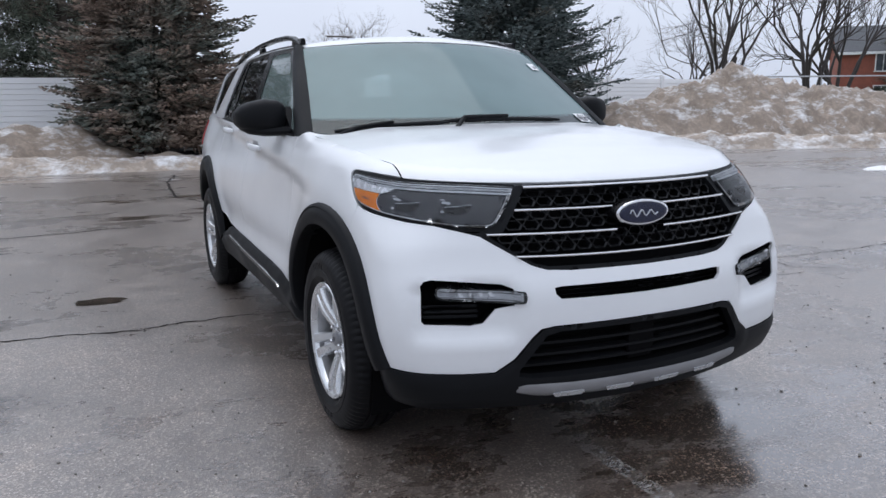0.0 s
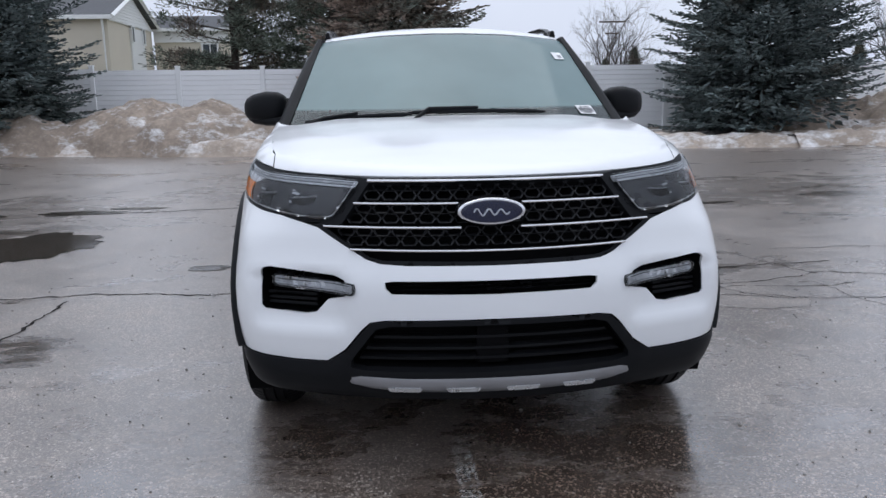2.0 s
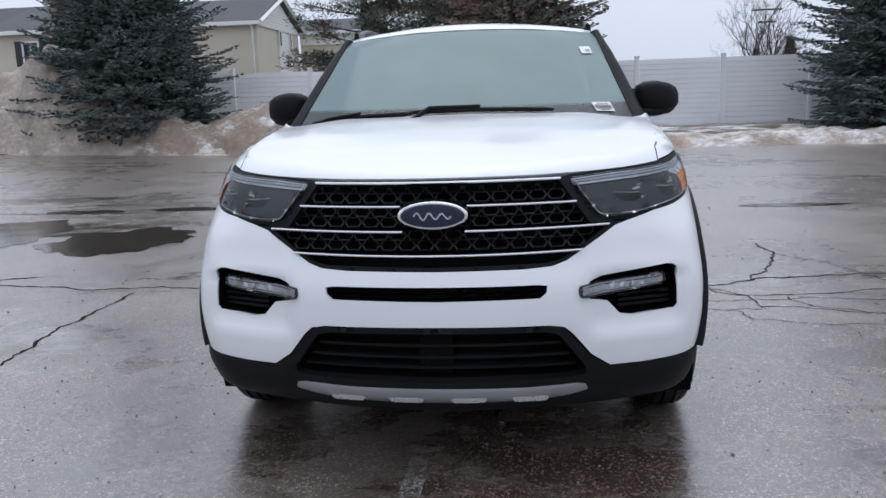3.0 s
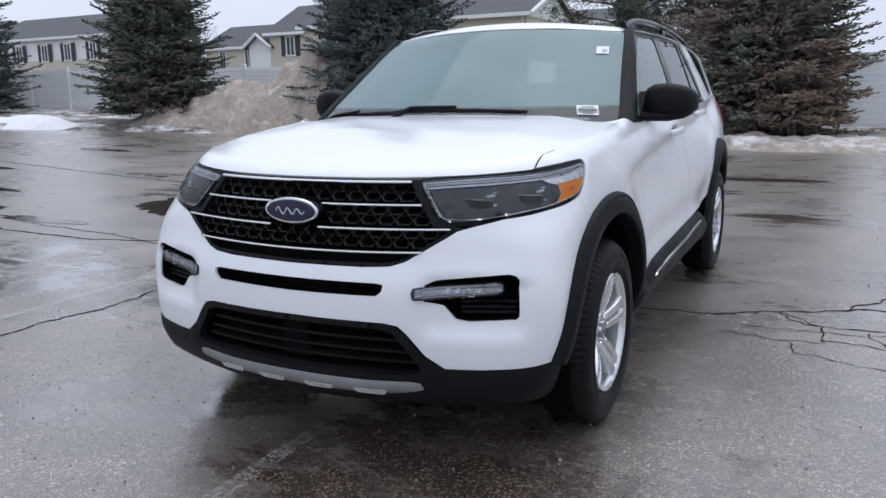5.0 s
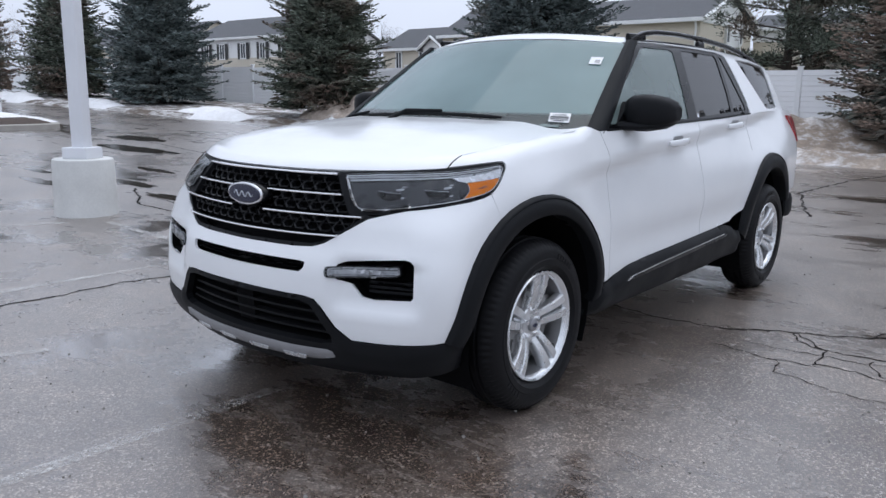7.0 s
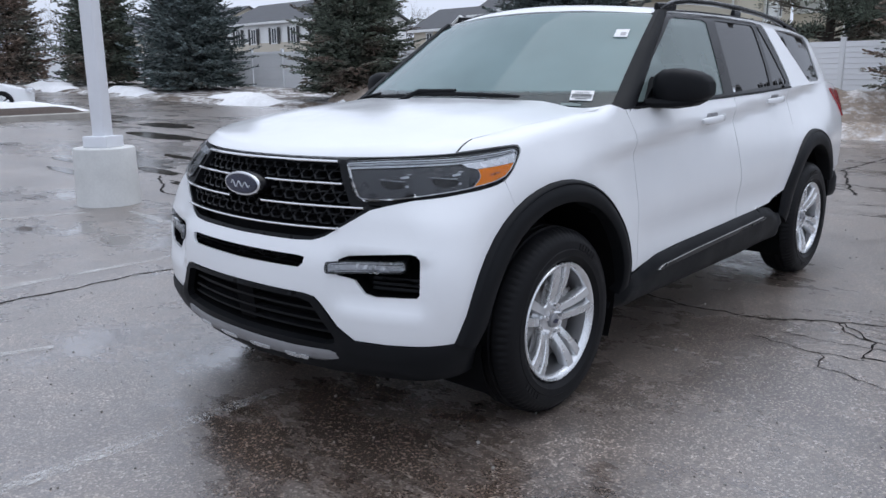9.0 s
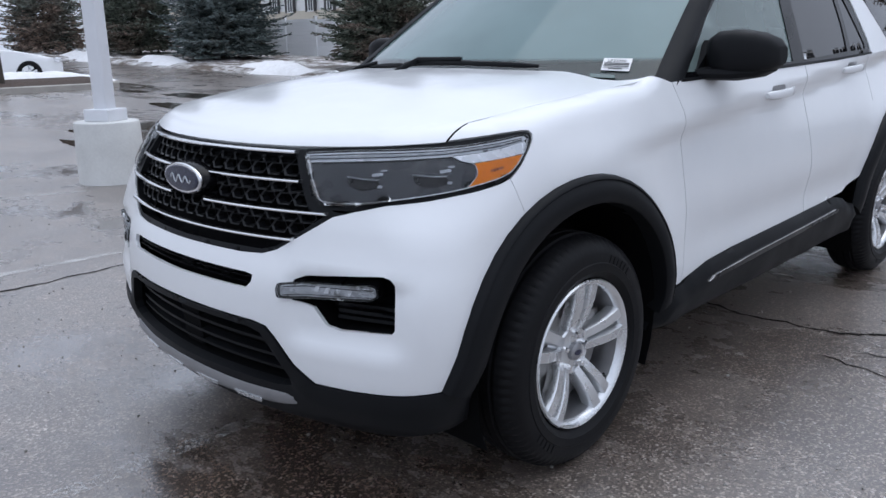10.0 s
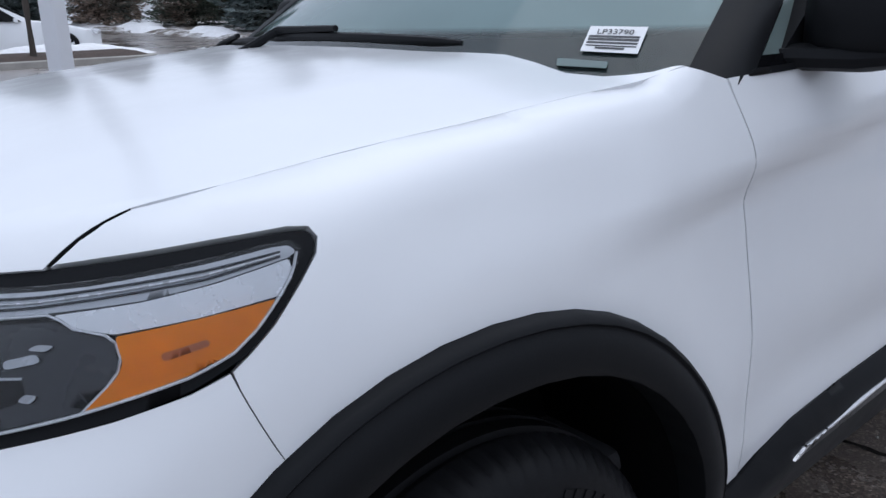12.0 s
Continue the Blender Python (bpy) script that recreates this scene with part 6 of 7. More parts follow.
def triangle_mesh(name, verts, faces, material, parent):
    """A large mesh of loose triangles."""
    me = bpy.data.meshes.new(name)
    me.vertices.add(len(verts))
    me.vertices.foreach_set("co", np.ascontiguousarray(verts, dtype=np.float32).ravel())
    me.loops.add(3 * len(faces))
    me.loops.foreach_set("vertex_index", np.ascontiguousarray(faces, dtype=np.int32).ravel())
    me.polygons.add(len(faces))
    me.polygons.foreach_set("loop_start", np.arange(0, 3 * len(faces), 3, dtype=np.int32))
    me.update(calc_edges=True)
    me.materials.append(material)
    ob = new(name, me)
    ob.parent = parent
    return ob


def spruce(name, high, wide, seed, material, label, skirt=0.35, lean=0.8, fine=1.0):
    """Tiers of drooping boughs with upturned tips; each bough is a flat fan of side shoots set with sprigs."""
    tree = tagged(new(name), label, "spruce", "spruces along the fence")
    rng = np.random.default_rng(seed)
    bm = bmesh.new()
    tube(bm, [(0, 0, -0.2), (0.03, 0.02, high * 0.3), (0, 0, high * 0.7), (0, 0, high)], [wide * 0.065, wide * 0.055, wide * 0.03, 0.01], 10)
    part("trunk", bm, BARK, tree)
    B, D, L, W = [], [], [], []
    limbs = bmesh.new()
    z, tier = skirt, 0
    gap = 0.078 / fine
    while z < high - 0.15:
        rel = z / high
        reach = wide * (1 - rel) ** lean * (0.80 + 0.20 * min(1, (z - skirt) / 0.8)) * (1.0 if tier % 2 == 0 else 0.84)
        count = int(np.clip(reach * 6.0, 6, 15))
        turn = rng.uniform(0, 2 * math.pi)
        for i in range(count):
            a = turn + 2 * math.pi * (i + rng.uniform(-0.3, 0.3)) / count
            ln = max(0.22, reach * rng.uniform(0.80, 1.03))
            out = np.array([math.cos(a), math.sin(a), 0.0])
            across = np.array([-out[1], out[0], 0.0])
            z0 = z + rng.uniform(-0.14, 0.14) + 0.10 * ln
            droop = -0.36 + 0.75 * rel + rng.uniform(-0.10, 0.10)
            lift = 0.24 + rng.uniform(-0.05, 0.1)
            if ln > 0.9 and rel < 0.75:
                tube(limbs, [tuple(out * ln * t + (0, 0, z0 + ln * (droop * t + lift * t * t))) for t in (0.0, 0.45, 0.9)], [0.022, 0.014, 0.005], 3)
            fan = (0.24 + 0.22 * min(1.6, ln)) * rng.uniform(0.85, 1.15)
            ts = np.arange(0.24, 1.0, 0.105 / fine / ln)
            for t in ts:
                p = out * ln * t + np.array([0, 0, z0 + ln * (droop * t + lift * t * t)])
                tip = out + np.array([0, 0, droop + 2 * lift * t])
                for s in (-1, 1):
                    shoot = (0.12 + fan * (1 - t) ** 0.45 * min(1.0, t / 0.4)) * rng.uniform(0.7, 1.15)
                    way = tip * rng.uniform(0.55, 0.9) + across * s * rng.uniform(0.6, 1.0) + np.array([0, 0, rng.uniform(-0.26, 0.02)])
                    way = way / np.linalg.norm(way)
                    m = max(2, int(shoot / gap))
                    flip = np.where(np.arange(m) % 2 == 0, 1.0, -1.0)[:, None]
                    lie = np.cross(way, (0, 0, 1.0))
                    q = way * 0.8 + lie * flip * 0.62 + rng.normal(size=(m, 3)) * (0.16, 0.16, 0.20) + (0, 0, 0.14)
                    q[-1] = way + (0, 0, 0.10)
                    B.append(p + way * ((np.arange(m)[:, None] + 0.3) / m * shoot))
                    D.append(q)
                    L.append(rng.uniform(0.11, 0.18, m) / fine ** 0.7)
                    W.append(rng.uniform(0.019, 0.031, m) / fine ** 0.7)
        z += (0.19 + 0.10 * (1 - rel)) * rng.uniform(0.85, 1.2)
        tier += 1
    m = int(13000 * fine)
    zz = skirt + (high - skirt) * rng.random(m) ** 1.3
    a, rr = rng.uniform(0, 2 * math.pi, m), wide * (1 - zz / high) ** lean * rng.uniform(0.08, 0.62, m)
    B.append(np.stack([rr * np.cos(a), rr * np.sin(a), zz], 1))
    D.append(np.stack([np.cos(a) + rng.normal(size=m) * 0.6, np.sin(a) + rng.normal(size=m) * 0.6, rng.uniform(-0.5, 0.2, m)], 1))
    L.append(rng.uniform(0.22, 0.40, m))
    W.append(rng.uniform(0.03, 0.05, m))
    m = 16
    B.append(np.stack([np.zeros(m), np.zeros(m), high - 0.05 * np.arange(m)], 1))
    D.append(np.stack([np.cos(np.arange(m) * 2.4), np.sin(np.arange(m) * 2.4), np.full(m, 1.2)], 1))
    L.append(0.14 + 0.02 * np.arange(m))
    W.append(np.full(m, 0.025))
    part("limb_crown", limbs, BARK, tree)
    verts, faces = sprig_mesh(np.vstack(B), np.vstack(D), np.concatenate(L), np.concatenate(W))
    triangle_mesh("crown", verts, faces, material, tree)
    return tree


spruce_a = spruce("spruce", 9.2, 2.95, 1, NEEDLE_BROWN, "tall spruce with rusty brown-green needles by snow", 0.35, 0.62, 1.0)
spruce_a.location = (0.05, 17.6, 0.1)
spruce_b = spruce("spruce", 9.2, 3.75, 2, NEEDLE_BLUE, "broad blue-green spruce behind a snow bank", 0.35, 0.75, 0.95)
spruce_b.location = (10.0, 17.5, 0.1)
spruce_c = spruce("spruce", 8.6, 3.45, 3, NEEDLE_BLUE, "dense blue-green spruce beside a snow heap", 0.40, 0.74, 1.0)
spruce_c.location = (-10.45, 17.5, 0.1)
spruce_d = spruce("spruce", 7.8, 2.95, 4, NEEDLE_DARK, "dark green spruce with a loose open outline", 0.45, 0.72, 0.9)
spruce_d.location = (-18.8, 16.6, 0.50)
far_spruce_a = spruce("spruce", 8.6, 3.35, 21, NEEDLE_BLUE, "wide dark spruce behind leftover snow", 0.35, 0.75, 0.72)
far_spruce_a.location = (-29.0, 16.2, 0.75)
far_spruce_b = spruce("spruce", 8.2, 2.95, 22, NEEDLE_DARK, "large spruce at the far end of the fence", 0.35, 0.75, 0.62)
far_spruce_b.location = (-36.6, 15.8, 0.98)
far_spruce_c = spruce("spruce", 8.8, 2.85, 23, NEEDLE_BROWN, "rusty spruce beyond the parking island", 0.35, 0.7, 0.62)
far_spruce_c.location = (-42.6, 13.6, 1.05)
for ob, x, y, turn, size, lab in ((far_spruce_a, -45.5, 9.5, 200, 1.1, "broad spruce beyond the parking island"), (far_spruce_b, -47.5, 4.0, 260, 1.1, "dense spruce at the edge of the lot"), (far_spruce_a, -48.5, -2.5, 20, 1.1, "broad spruce beyond the parking island"), (far_spruce_b, -33.5, 18.6, 250, 0.85, "small spruce close to the white fence")):
    c = copy_thing(ob, Matrix.Translation((x, y, float(ground_z(x)) + 0.12)) @ pose(0, 0, 0, 0, 0, turn))
    c.scale = (size, size, size)
    tagged(c, lab)


def pine(name, high, wide, seed, label):
    """A taller pine with open tiers of foliage."""
    tree = tagged(new(name), label, "pine")
    rng = np.random.default_rng(seed)
    bm = bmesh.new()
    tube(bm, [(0, 0, -0.2), (0.1, 0, high * 0.4), (0, 0.1, high)], [0.2, 0.14, 0.03], 8)
    part("trunk", bm, BARK, tree)
    B, D, L, W = [], [], [], []
    limb = bmesh.new()
    for i in range(110):
        z = rng.uniform(0.14, 0.97) * high
        a = rng.uniform(0, 2 * math.pi)
        ln = wide * (1.05 - z / high) ** 0.55 * rng.uniform(0.5, 1.05)
        out = np.array([math.cos(a), math.sin(a), rng.uniform(-0.05, 0.30)])
        tube(limb, [(0, 0, z), tuple(out * ln * 0.5 + (0, 0, z)), tuple(out * ln + (0, 0, z + 0.1))], [0.035, 0.025, 0.01], 5)
        for _ in range(int(5 + 4 * ln)):
            t = rng.uniform(0.30, 1.05)
            m = 24
            q = rng.normal(size=(m, 3)) * (1, 1, 0.55)
            B.append(out * ln * t + np.array([0, 0, z]) + rng.normal(size=3) * (0.2, 0.2, 0.06) + q * 0.13)
            D.append(q + out * 0.5 + (0, 0, 0.5))
            L.append(rng.uniform(0.12, 0.22, m))
            W.append(rng.uniform(0.014, 0.024, m))
    part("limb_crown", limb, BARK, tree)
    verts, faces = sprig_mesh(np.vstack(B), np.vstack(D), np.concatenate(L), np.concatenate(W))
    triangle_mesh("crown", verts, faces, NEEDLE_DARK, tree)
    return tree


pine_a = pine("pine", 9.0, 3.0, 8, "dark open pine behind the white fence")
pine_a.location = (-5.2, 23.8, 0.2)
copy_thing(pine_a, pose(-1.8, 24.6, 0.2, 0, 0, 140))
far_pines = ((15.6, 52, 0.42), (19.6, 58, 0.55), (30.5, 46, 0.5), (57.5, 38, 1.0), (-62, 60, 1.2), (-1.5, 30.0, 0.9))
for x, y, size in far_pines:
    c = copy_thing(far_spruce_b if size < 0.8 else pine_a, Matrix.Translation((x, y, 0.2)))
    c.scale = (size, size, size)
    tagged(c, "far conifer behind the fence")

# ---- bare trees ----
TWIG = surface("bare_twigs", (0.060, 0.052, 0.050), 0.85, 0, 0.2, 2, 20, 0.3, 0.01)


def bare_tree(name, high, seed, label, spread=0.55, stems=1, thick=0.020):
    tree = tagged(new(name), label, "tree", "bare trees beyond the fence")
    rng = np.random.default_rng(seed)
    verts, faces = [], []

    def limb(p, d, ln, r, depth):
        n = 3
        pts = [p]
        for i in range(n):
            d = d + rng.normal(size=3) * 0.10 + np.array([0, 0, 0.035])
            d = d / np.linalg.norm(d)
            pts.append(pts[-1] + d * ln / n)
        sides = 6 if depth < 2 else (4 if depth < 4 else 3)
        side = np.cross(d, [0.3, 0.5, 0.8])
        side /= np.linalg.norm(side)
        up = np.cross(side, d)
        start = len(verts)
        for i, q in enumerate(pts):
            rr = r * (1 - 0.42 * i / n)
            for k in range(sides):
                a = 2 * math.pi * k / sides
                verts.append(q + (side * math.cos(a) + up * math.sin(a)) * rr)
        for i in range(n):
            for k in range(sides):
                j = (k + 1) % sides
                faces.append((start + i * sides + k, start + i * sides + j, start + (i + 1) * sides + j, start + (i + 1) * sides + k))
        if depth >= 6 or r < 0.006:
            return
        for _ in range(int(rng.integers(2, 4))):
            turn = rng.normal(size=3)
            turn -= d * (turn @ d)
            turn /= np.linalg.norm(turn)
            a = rng.uniform(0.25, 0.25 + spread)
            nd = d * math.cos(a) + turn * math.sin(a)
            limb(pts[-1] if rng.random() < 0.6 else pts[-2], nd, ln * rng.uniform(0.62, 0.86), r * rng.uniform(0.48, 0.66), depth + 1)
    for s in range(stems):
        lean = np.array([rng.uniform(-0.35, 0.35), rng.uniform(-0.35, 0.35), 1.0]) if stems > 1 else np.array([0.03, 0, 1.0])
        limb(np.array([0.15 * s, 0, -0.2]), lean / np.linalg.norm(lean), high * 0.24, high * thick, 0)
    raw_mesh("branch_crown", verts, faces, TWIG, tree)
    return tree


bare_a = bare_tree("bare_tree", 16, 3, "leafless multi-stem tree against the sky", 0.45, 5, 0.0095)
bare_a.location = (31.0, 31.0, 0.2)
bare_b = bare_tree("bare_tree", 16, 5, "leafless tree with dark spreading branches", 0.6, 4, 0.0105)
bare_b.location = (38.0, 31.0, 0.2)
for ob, x, y, turn, size in ((bare_b, 42.2, 32.0, 90, 0.95), (bare_b, 36.0, 50, 200, 0.7), (bare_a, 48.0, 52, 40, 0.75), (bare_b, 12.4, 40, 10, 0.52), (bare_a, 15.6, 52, 130, 0.45), (bare_a, -57.8, 58, 60, 0.75), (bare_b, -66.0, 26, 110, 0.6), (bare_a, 20.0, 62, 170, 0.5)):
    c = copy_thing(ob, Matrix.Translation((x, y, 0.2)) @ pose(0, 0, 0, 0, 0, turn))
    c.scale = (size,) * 3

# ---- houses ----
SIDING = surface("cream_siding", (0.60, 0.55, 0.455), 0.7, 0, 0.06, 0.5, 20, 0.1, 0.01)
WHITE_SIDING = surface("white_siding", (0.80, 0.81, 0.80), 0.6, 0, 0.05, 0.5, 20, 0.1, 0.01)
SHINGLE = surface("grey_shingle", (0.095, 0.098, 0.105), 0.85, 0, 0.25, 1.5, 12, 0.4, 0.02)
BRICK = surface("red_brick", (0.28, 0.095, 0.065), 0.85, 0, 0.25, 2, 14, 0.4, 0.02)
PANE = surface("dark_house_pane", (0.04, 0.05, 0.06), 0.08, 0, 0.2, 1, 5, 0.0)
SHUTTER = surface("dark_shutter", (0.035, 0.035, 0.035), 0.6, 0, 0.1, 1, 5, 0.0)


def block(house, x0, x1, y0, y1, z1, material, ridge, rise, name="wall", over=0.35):
    """Walls and a gable roof; ridge runs along 'x' or 'y'."""
    bm = bmesh.new()
    xm, ym = (x0 + x1) / 2, (y0 + y1) / 2
    if ridge == "x":
        ends = [[(x, y0, 0), (x, y1, 0), (x, y1, z1), (x, ym, z1 + rise), (x, y0, z1)] for x in (x0, x1)]
    else:
        ends = [[(x0, y, 0), (x1, y, 0), (x1, y, z1), (xm, y, z1 + rise), (x0, y, z1)] for y in (y0, y1)]
    loft(bm, [[Vector(p) for p in e] for e in ends])
    part(name, bm, material, house, smooth=False)
    bm = bmesh.new()
    t, o = 0.16, over
    if ridge == "x":
        half = (y1 - y0) / 2
        k = rise / half
        prof = [(y0 - o, z1 - o * k), (ym, z1 + rise), (y1 + o, z1 - o * k), (y1 + o, z1 - o * k + t), (ym, z1 + rise + t), (y0 - o, z1 - o * k + t)]
        loft(bm, [[Vector((x, y, z)) for y, z in prof] for x in (x0 - o, x1 + o)])
    else:
        half = (x1 - x0) / 2
        k = rise / half
        prof = [(x0 - o, z1 - o * k), (xm, z1 + rise), (x1 + o, z1 - o * k), (x1 + o, z1 - o * k + t), (xm, z1 + rise + t), (x0 - o, z1 - o * k + t)]
        loft(bm, [[Vector((x, y, z)) for x, z in prof] for y in (y0 - o, y1 + o)])
    part("roof", bm, SHINGLE, house, smooth=False)
    bm = bmesh.new()
    if ridge == "x":
        box(bm, pose(xm, y0 - o, z1 - o * k + 0.05), (x1 - x0 + 2 * o, 0.10, 0.20), 0.02)
    else:
        for s in (-1, 1):
            a = Vector((xm, y0 - o - 0.02, z1 + rise + 0.06))
            b = Vector((xm + s * (half + o), y0 - o - 0.02, z1 - o * k + 0.06))
            tube(bm, [a, b], 0.11, 4)
    part("eave_board", bm, WHITE_SIDING, house, smooth=False)


def house_window(house, x, y, z, w, h, shutters=True):
    bm = bmesh.new()
    box(bm, pose(x, y - 0.012, z), (w, 0.02, h))
    win = part("window", bm, PANE, house, smooth=False)
    for dx, dz, sx, sz in ((0, h / 2, w + 0.16, 0.09), (0, -h / 2, w + 0.2, 0.1), (-w / 2, 0, 0.09, h - 0.1), (w / 2, 0, 0.09, h - 0.1), (0, 0, 0.05, h - 0.1)):
        bm = bmesh.new()
        box(bm, pose(x + dx, y - 0.04, z + dz), (sx, 0.08, sz))
        part("frame_bar", bm, WHITE_SIDING, win, smooth=False)
    if shutters:
        for s in (-1, 1):
            bm = bmesh.new()
            box(bm, pose(x + s * (w / 2 + 0.26), y - 0.03, z), (0.36, 0.05, h + 0.1))
            part("shutter", bm, SHUTTER, house, smooth=False)


house_1 = tagged(new("townhouse"), "cream two-storey townhouse with a white siding gable", "house", "townhouses behind the fence")
block(house_1, -28.0, -13.5, 37.3, 44.9, 5.35, SIDING, "x", 1.45)
block(house_1, -13.5, -9.2, 45.4, 50, 5.35, SIDING, "x", 0.8)
bm = bmesh.new()
loft(bm, [[Vector((x, 37.35, 5.15)), Vector((x, 44.85, 5.15)), Vector((x, 41.1, 6.72))] for x in (-13.5, -13.42)])
for k in range(9):
    z = 5.22 + 0.16 * k
    half = 3.75 * (6.72 - z) / 1.57
    box(bm, pose(-13.41, 41.1, z), (0.03, 2 * half, 0.03))
part("white_gable", bm, WHITE_SIDING, house_1, smooth=False)
bm = bmesh.new()
box(bm, pose(-13.46, 41.9, 2.9), (0.10, 2.4, 4.3), 0.01)
for k in range(12):
    box(bm, pose(-13.40, 41.9, 3.2 + 0.16 * k), (0.03, 2.4, 0.03))
part("siding_strip", bm, WHITE_SIDING, house_1, smooth=False)
for y in (40.9, 42.85):
    bm = bmesh.new()
    box(bm, pose(-13.40, y, 4.72), (0.05, 0.36, 0.80))
    win = part("window", bm, PANE, house_1, smooth=False)
    for dy, dz, sy, sz in ((0, 0.42, 0.5, 0.07), (0, -0.42, 0.5, 0.07), (-0.21, 0, 0.07, 0.78), (0.21, 0, 0.07, 0.78)):
        bm = bmesh.new()
        box(bm, pose(-13.36, y + dy, 4.72 + dz), (0.06, sy, sz))
        part("frame_bar", bm, WHITE_SIDING, win, smooth=False)
for y0, y1 in ((36.9, 41.1), (45.3, 41.1)):
    bm = bmesh.new()
    tube(bm, [(-13.13, y0, 5.30), (-13.13, y1, 6.90)], 0.12, 4)
    part("barge_board", bm, WHITE_SIDING, house_1, smooth=False)
bm = bmesh.new()
tube(bm, [(-13.7, 37.1, 5.2), (-13.7, 37.22, 4.9), (-13.7, 37.22, 0.3)], 0.06, 6)
part("downpipe", bm, WHITE_SIDING, house_1)
bm = bmesh.new()
box(bm, pose(-11.35, 45.35, 4.95), (4.3, 0.12, 0.75), 0.01)
part("white_band", bm, WHITE_SIDING, house_1, smooth=False)
house_window(house_1, -10.3, 45.4, 3.9, 0.9, 1.2, False)
for x in (-26, -22.5):
    house_window(house_1, x, 37.3, 4.2, 0.9, 1.2)
house_2 = tagged(new("townhouse"), "cream two-storey townhouse with a small porch", "house", "townhouses behind the fence")
block(house_2, -41.5, -35.9, 43.2, 50, 4.85, SIDING, "x", 1.6)
block(house_2, -34.4, -27.5, 42.0, 50, 5.55, SIDING, "x", 2.0)
block(house_2, -36.3, -34.4, 42.0, 43.4, 4.75, WHITE_SIDING, "y", 0.7)
for x, z in ((-39.8, 3.95), (-37.4, 3.95)):
    house_window(house_2, x, 43.2, z, 0.6, 1.25, False)
for x, z in ((-32.6, 4.6), (-30, 4.6)):
    house_window(house_2, x, 42.0, z, 0.7, 1.25)
house_3 = tagged(new("townhouse"), "long cream two-storey townhouse with a grey roof", "house", "townhouses behind the fence")
block(house_3, -66.0, -50.0, 42.0, 51, 6.3, WHITE_SIDING, "x", 2.0)
bm = bmesh.new()
box(bm, pose(-58, 41.95, 2.1), (16.1, 0.12, 4.7), 0.02)
part("lower_wall", bm, SIDING, house_3, smooth=False)
for x in (-63.5, -61.0, -57.8, -55.0, -52.0):
    house_window(house_3, x, 41.9, 5.05, 0.75, 1.35)
house_4 = tagged(new("townhouse"), "far cream townhouse behind the spruces", "house", "townhouses behind the fence")
block(house_4, -98.0, -72.0, 44.0, 54, 6.4, SIDING, "x", 2.4)
for x in (-95, -90, -85, -80, -75):
    house_window(house_4, x, 44.0, 5.0, 0.8, 1.4)
house_5 = tagged(new("brick_house"), "red brick house behind bare trees", "house")
block(house_5, 0, 14, 0, 9, 5.0, BRICK, "x", 2.2)
for x, z in ((3.1, 4.2), (3.1, 1.6), (9.0, 4.2), (9.0, 1.6)):
    house_window(house_5, x, 0.0, z, 1.1, 1.5, False)
house_5.matrix_basis = pose(54.55, 42.0, 0, 0, 0, -46)

# ---- utility pole with wires ----
WOOD = surface("weathered_pole_wood", (0.10, 0.08, 0.065), 0.9, 0, 0.25, 3, 30, 0.4)
utility_pole = tagged(new("utility_pole"), "weathered wooden utility pole with cross arms", "utility pole")
bm = bmesh.new()
tube(bm, [(0, 0, -0.2), (0, 0, 7.2)], [0.15, 0.11], 8)
part("pole", bm, WOOD, utility_pole)
for z in (6.6, 5.7):
    bm = bmesh.new()
    box(bm, pose(0, 0, z), (2.2 if z > 6 else 1.2, 0.10, 0.12), 0.01)
    part("cross_arm", bm, WOOD, utility_pole)
utility_pole.location = (18.4, 60.0, 0.2)

# ---- light pole on a concrete base ----
CONCRETE = surface("pale_painted_concrete", (0.66, 0.66, 0.64), 0.75, 0, 0.16, 2.2, 40, 0.35, 0.004)
POLE_WHITE = surface("white_painted_steel", (0.74, 0.75, 0.78), 0.4, 0, 0.06, 1.5, 60, 0.05)
light_pole = tagged(new("light_pole"), "white square light pole on a round concrete base", "light pole")
bm = bmesh.new()
lathe(bm, [(0.001, -0.02), (0.334, -0.02), (0.331, 0.10), (0.326, 0.35), (0.321, 0.600), (0.314, 0.620), (0.30, 0.628), (0.001, 0.628)], 56)
part("concrete_base", bm, CONCRETE, light_pole, "round stained concrete base")
bm = bmesh.new()
box(bm, pose(0, 0, 0.689), (0.30, 0.30, 0.122), 0.010)
part("base_cover", bm, POLE_WHITE, light_pole)
bm = bmesh.new()
loft(bm, [oval((0, 0, z), (w, 0, 0), (0, w, 0), 24, 7) for z, w in ((0.745, 0.082), (2.5, 0.080), (7.5, 0.070))])
part("shaft", bm, POLE_WHITE, light_pole)
light_pole.matrix_basis = pose(-5.94, 1.38, 0, 0, 0, 28)

# ---- parking island with a young tree ----
CURB = surface("concrete_kerb", (0.36, 0.34, 0.31), 0.8, 0, 0.2, 2, 30, 0.3)
MULCH = surface("dark_mulch", (0.07, 0.05, 0.04), 0.95, 0, 0.4, 6, 40, 0.8, 0.02)


def capsule(r, half, n=18):
    out = []
    for s, a0 in ((1, 0), (-1, math.pi)):
        for i in range(n):
            a = a0 + math.pi * i / (n - 1)
            out.append((r * math.cos(a), s * half + r * math.sin(a)))
    return out


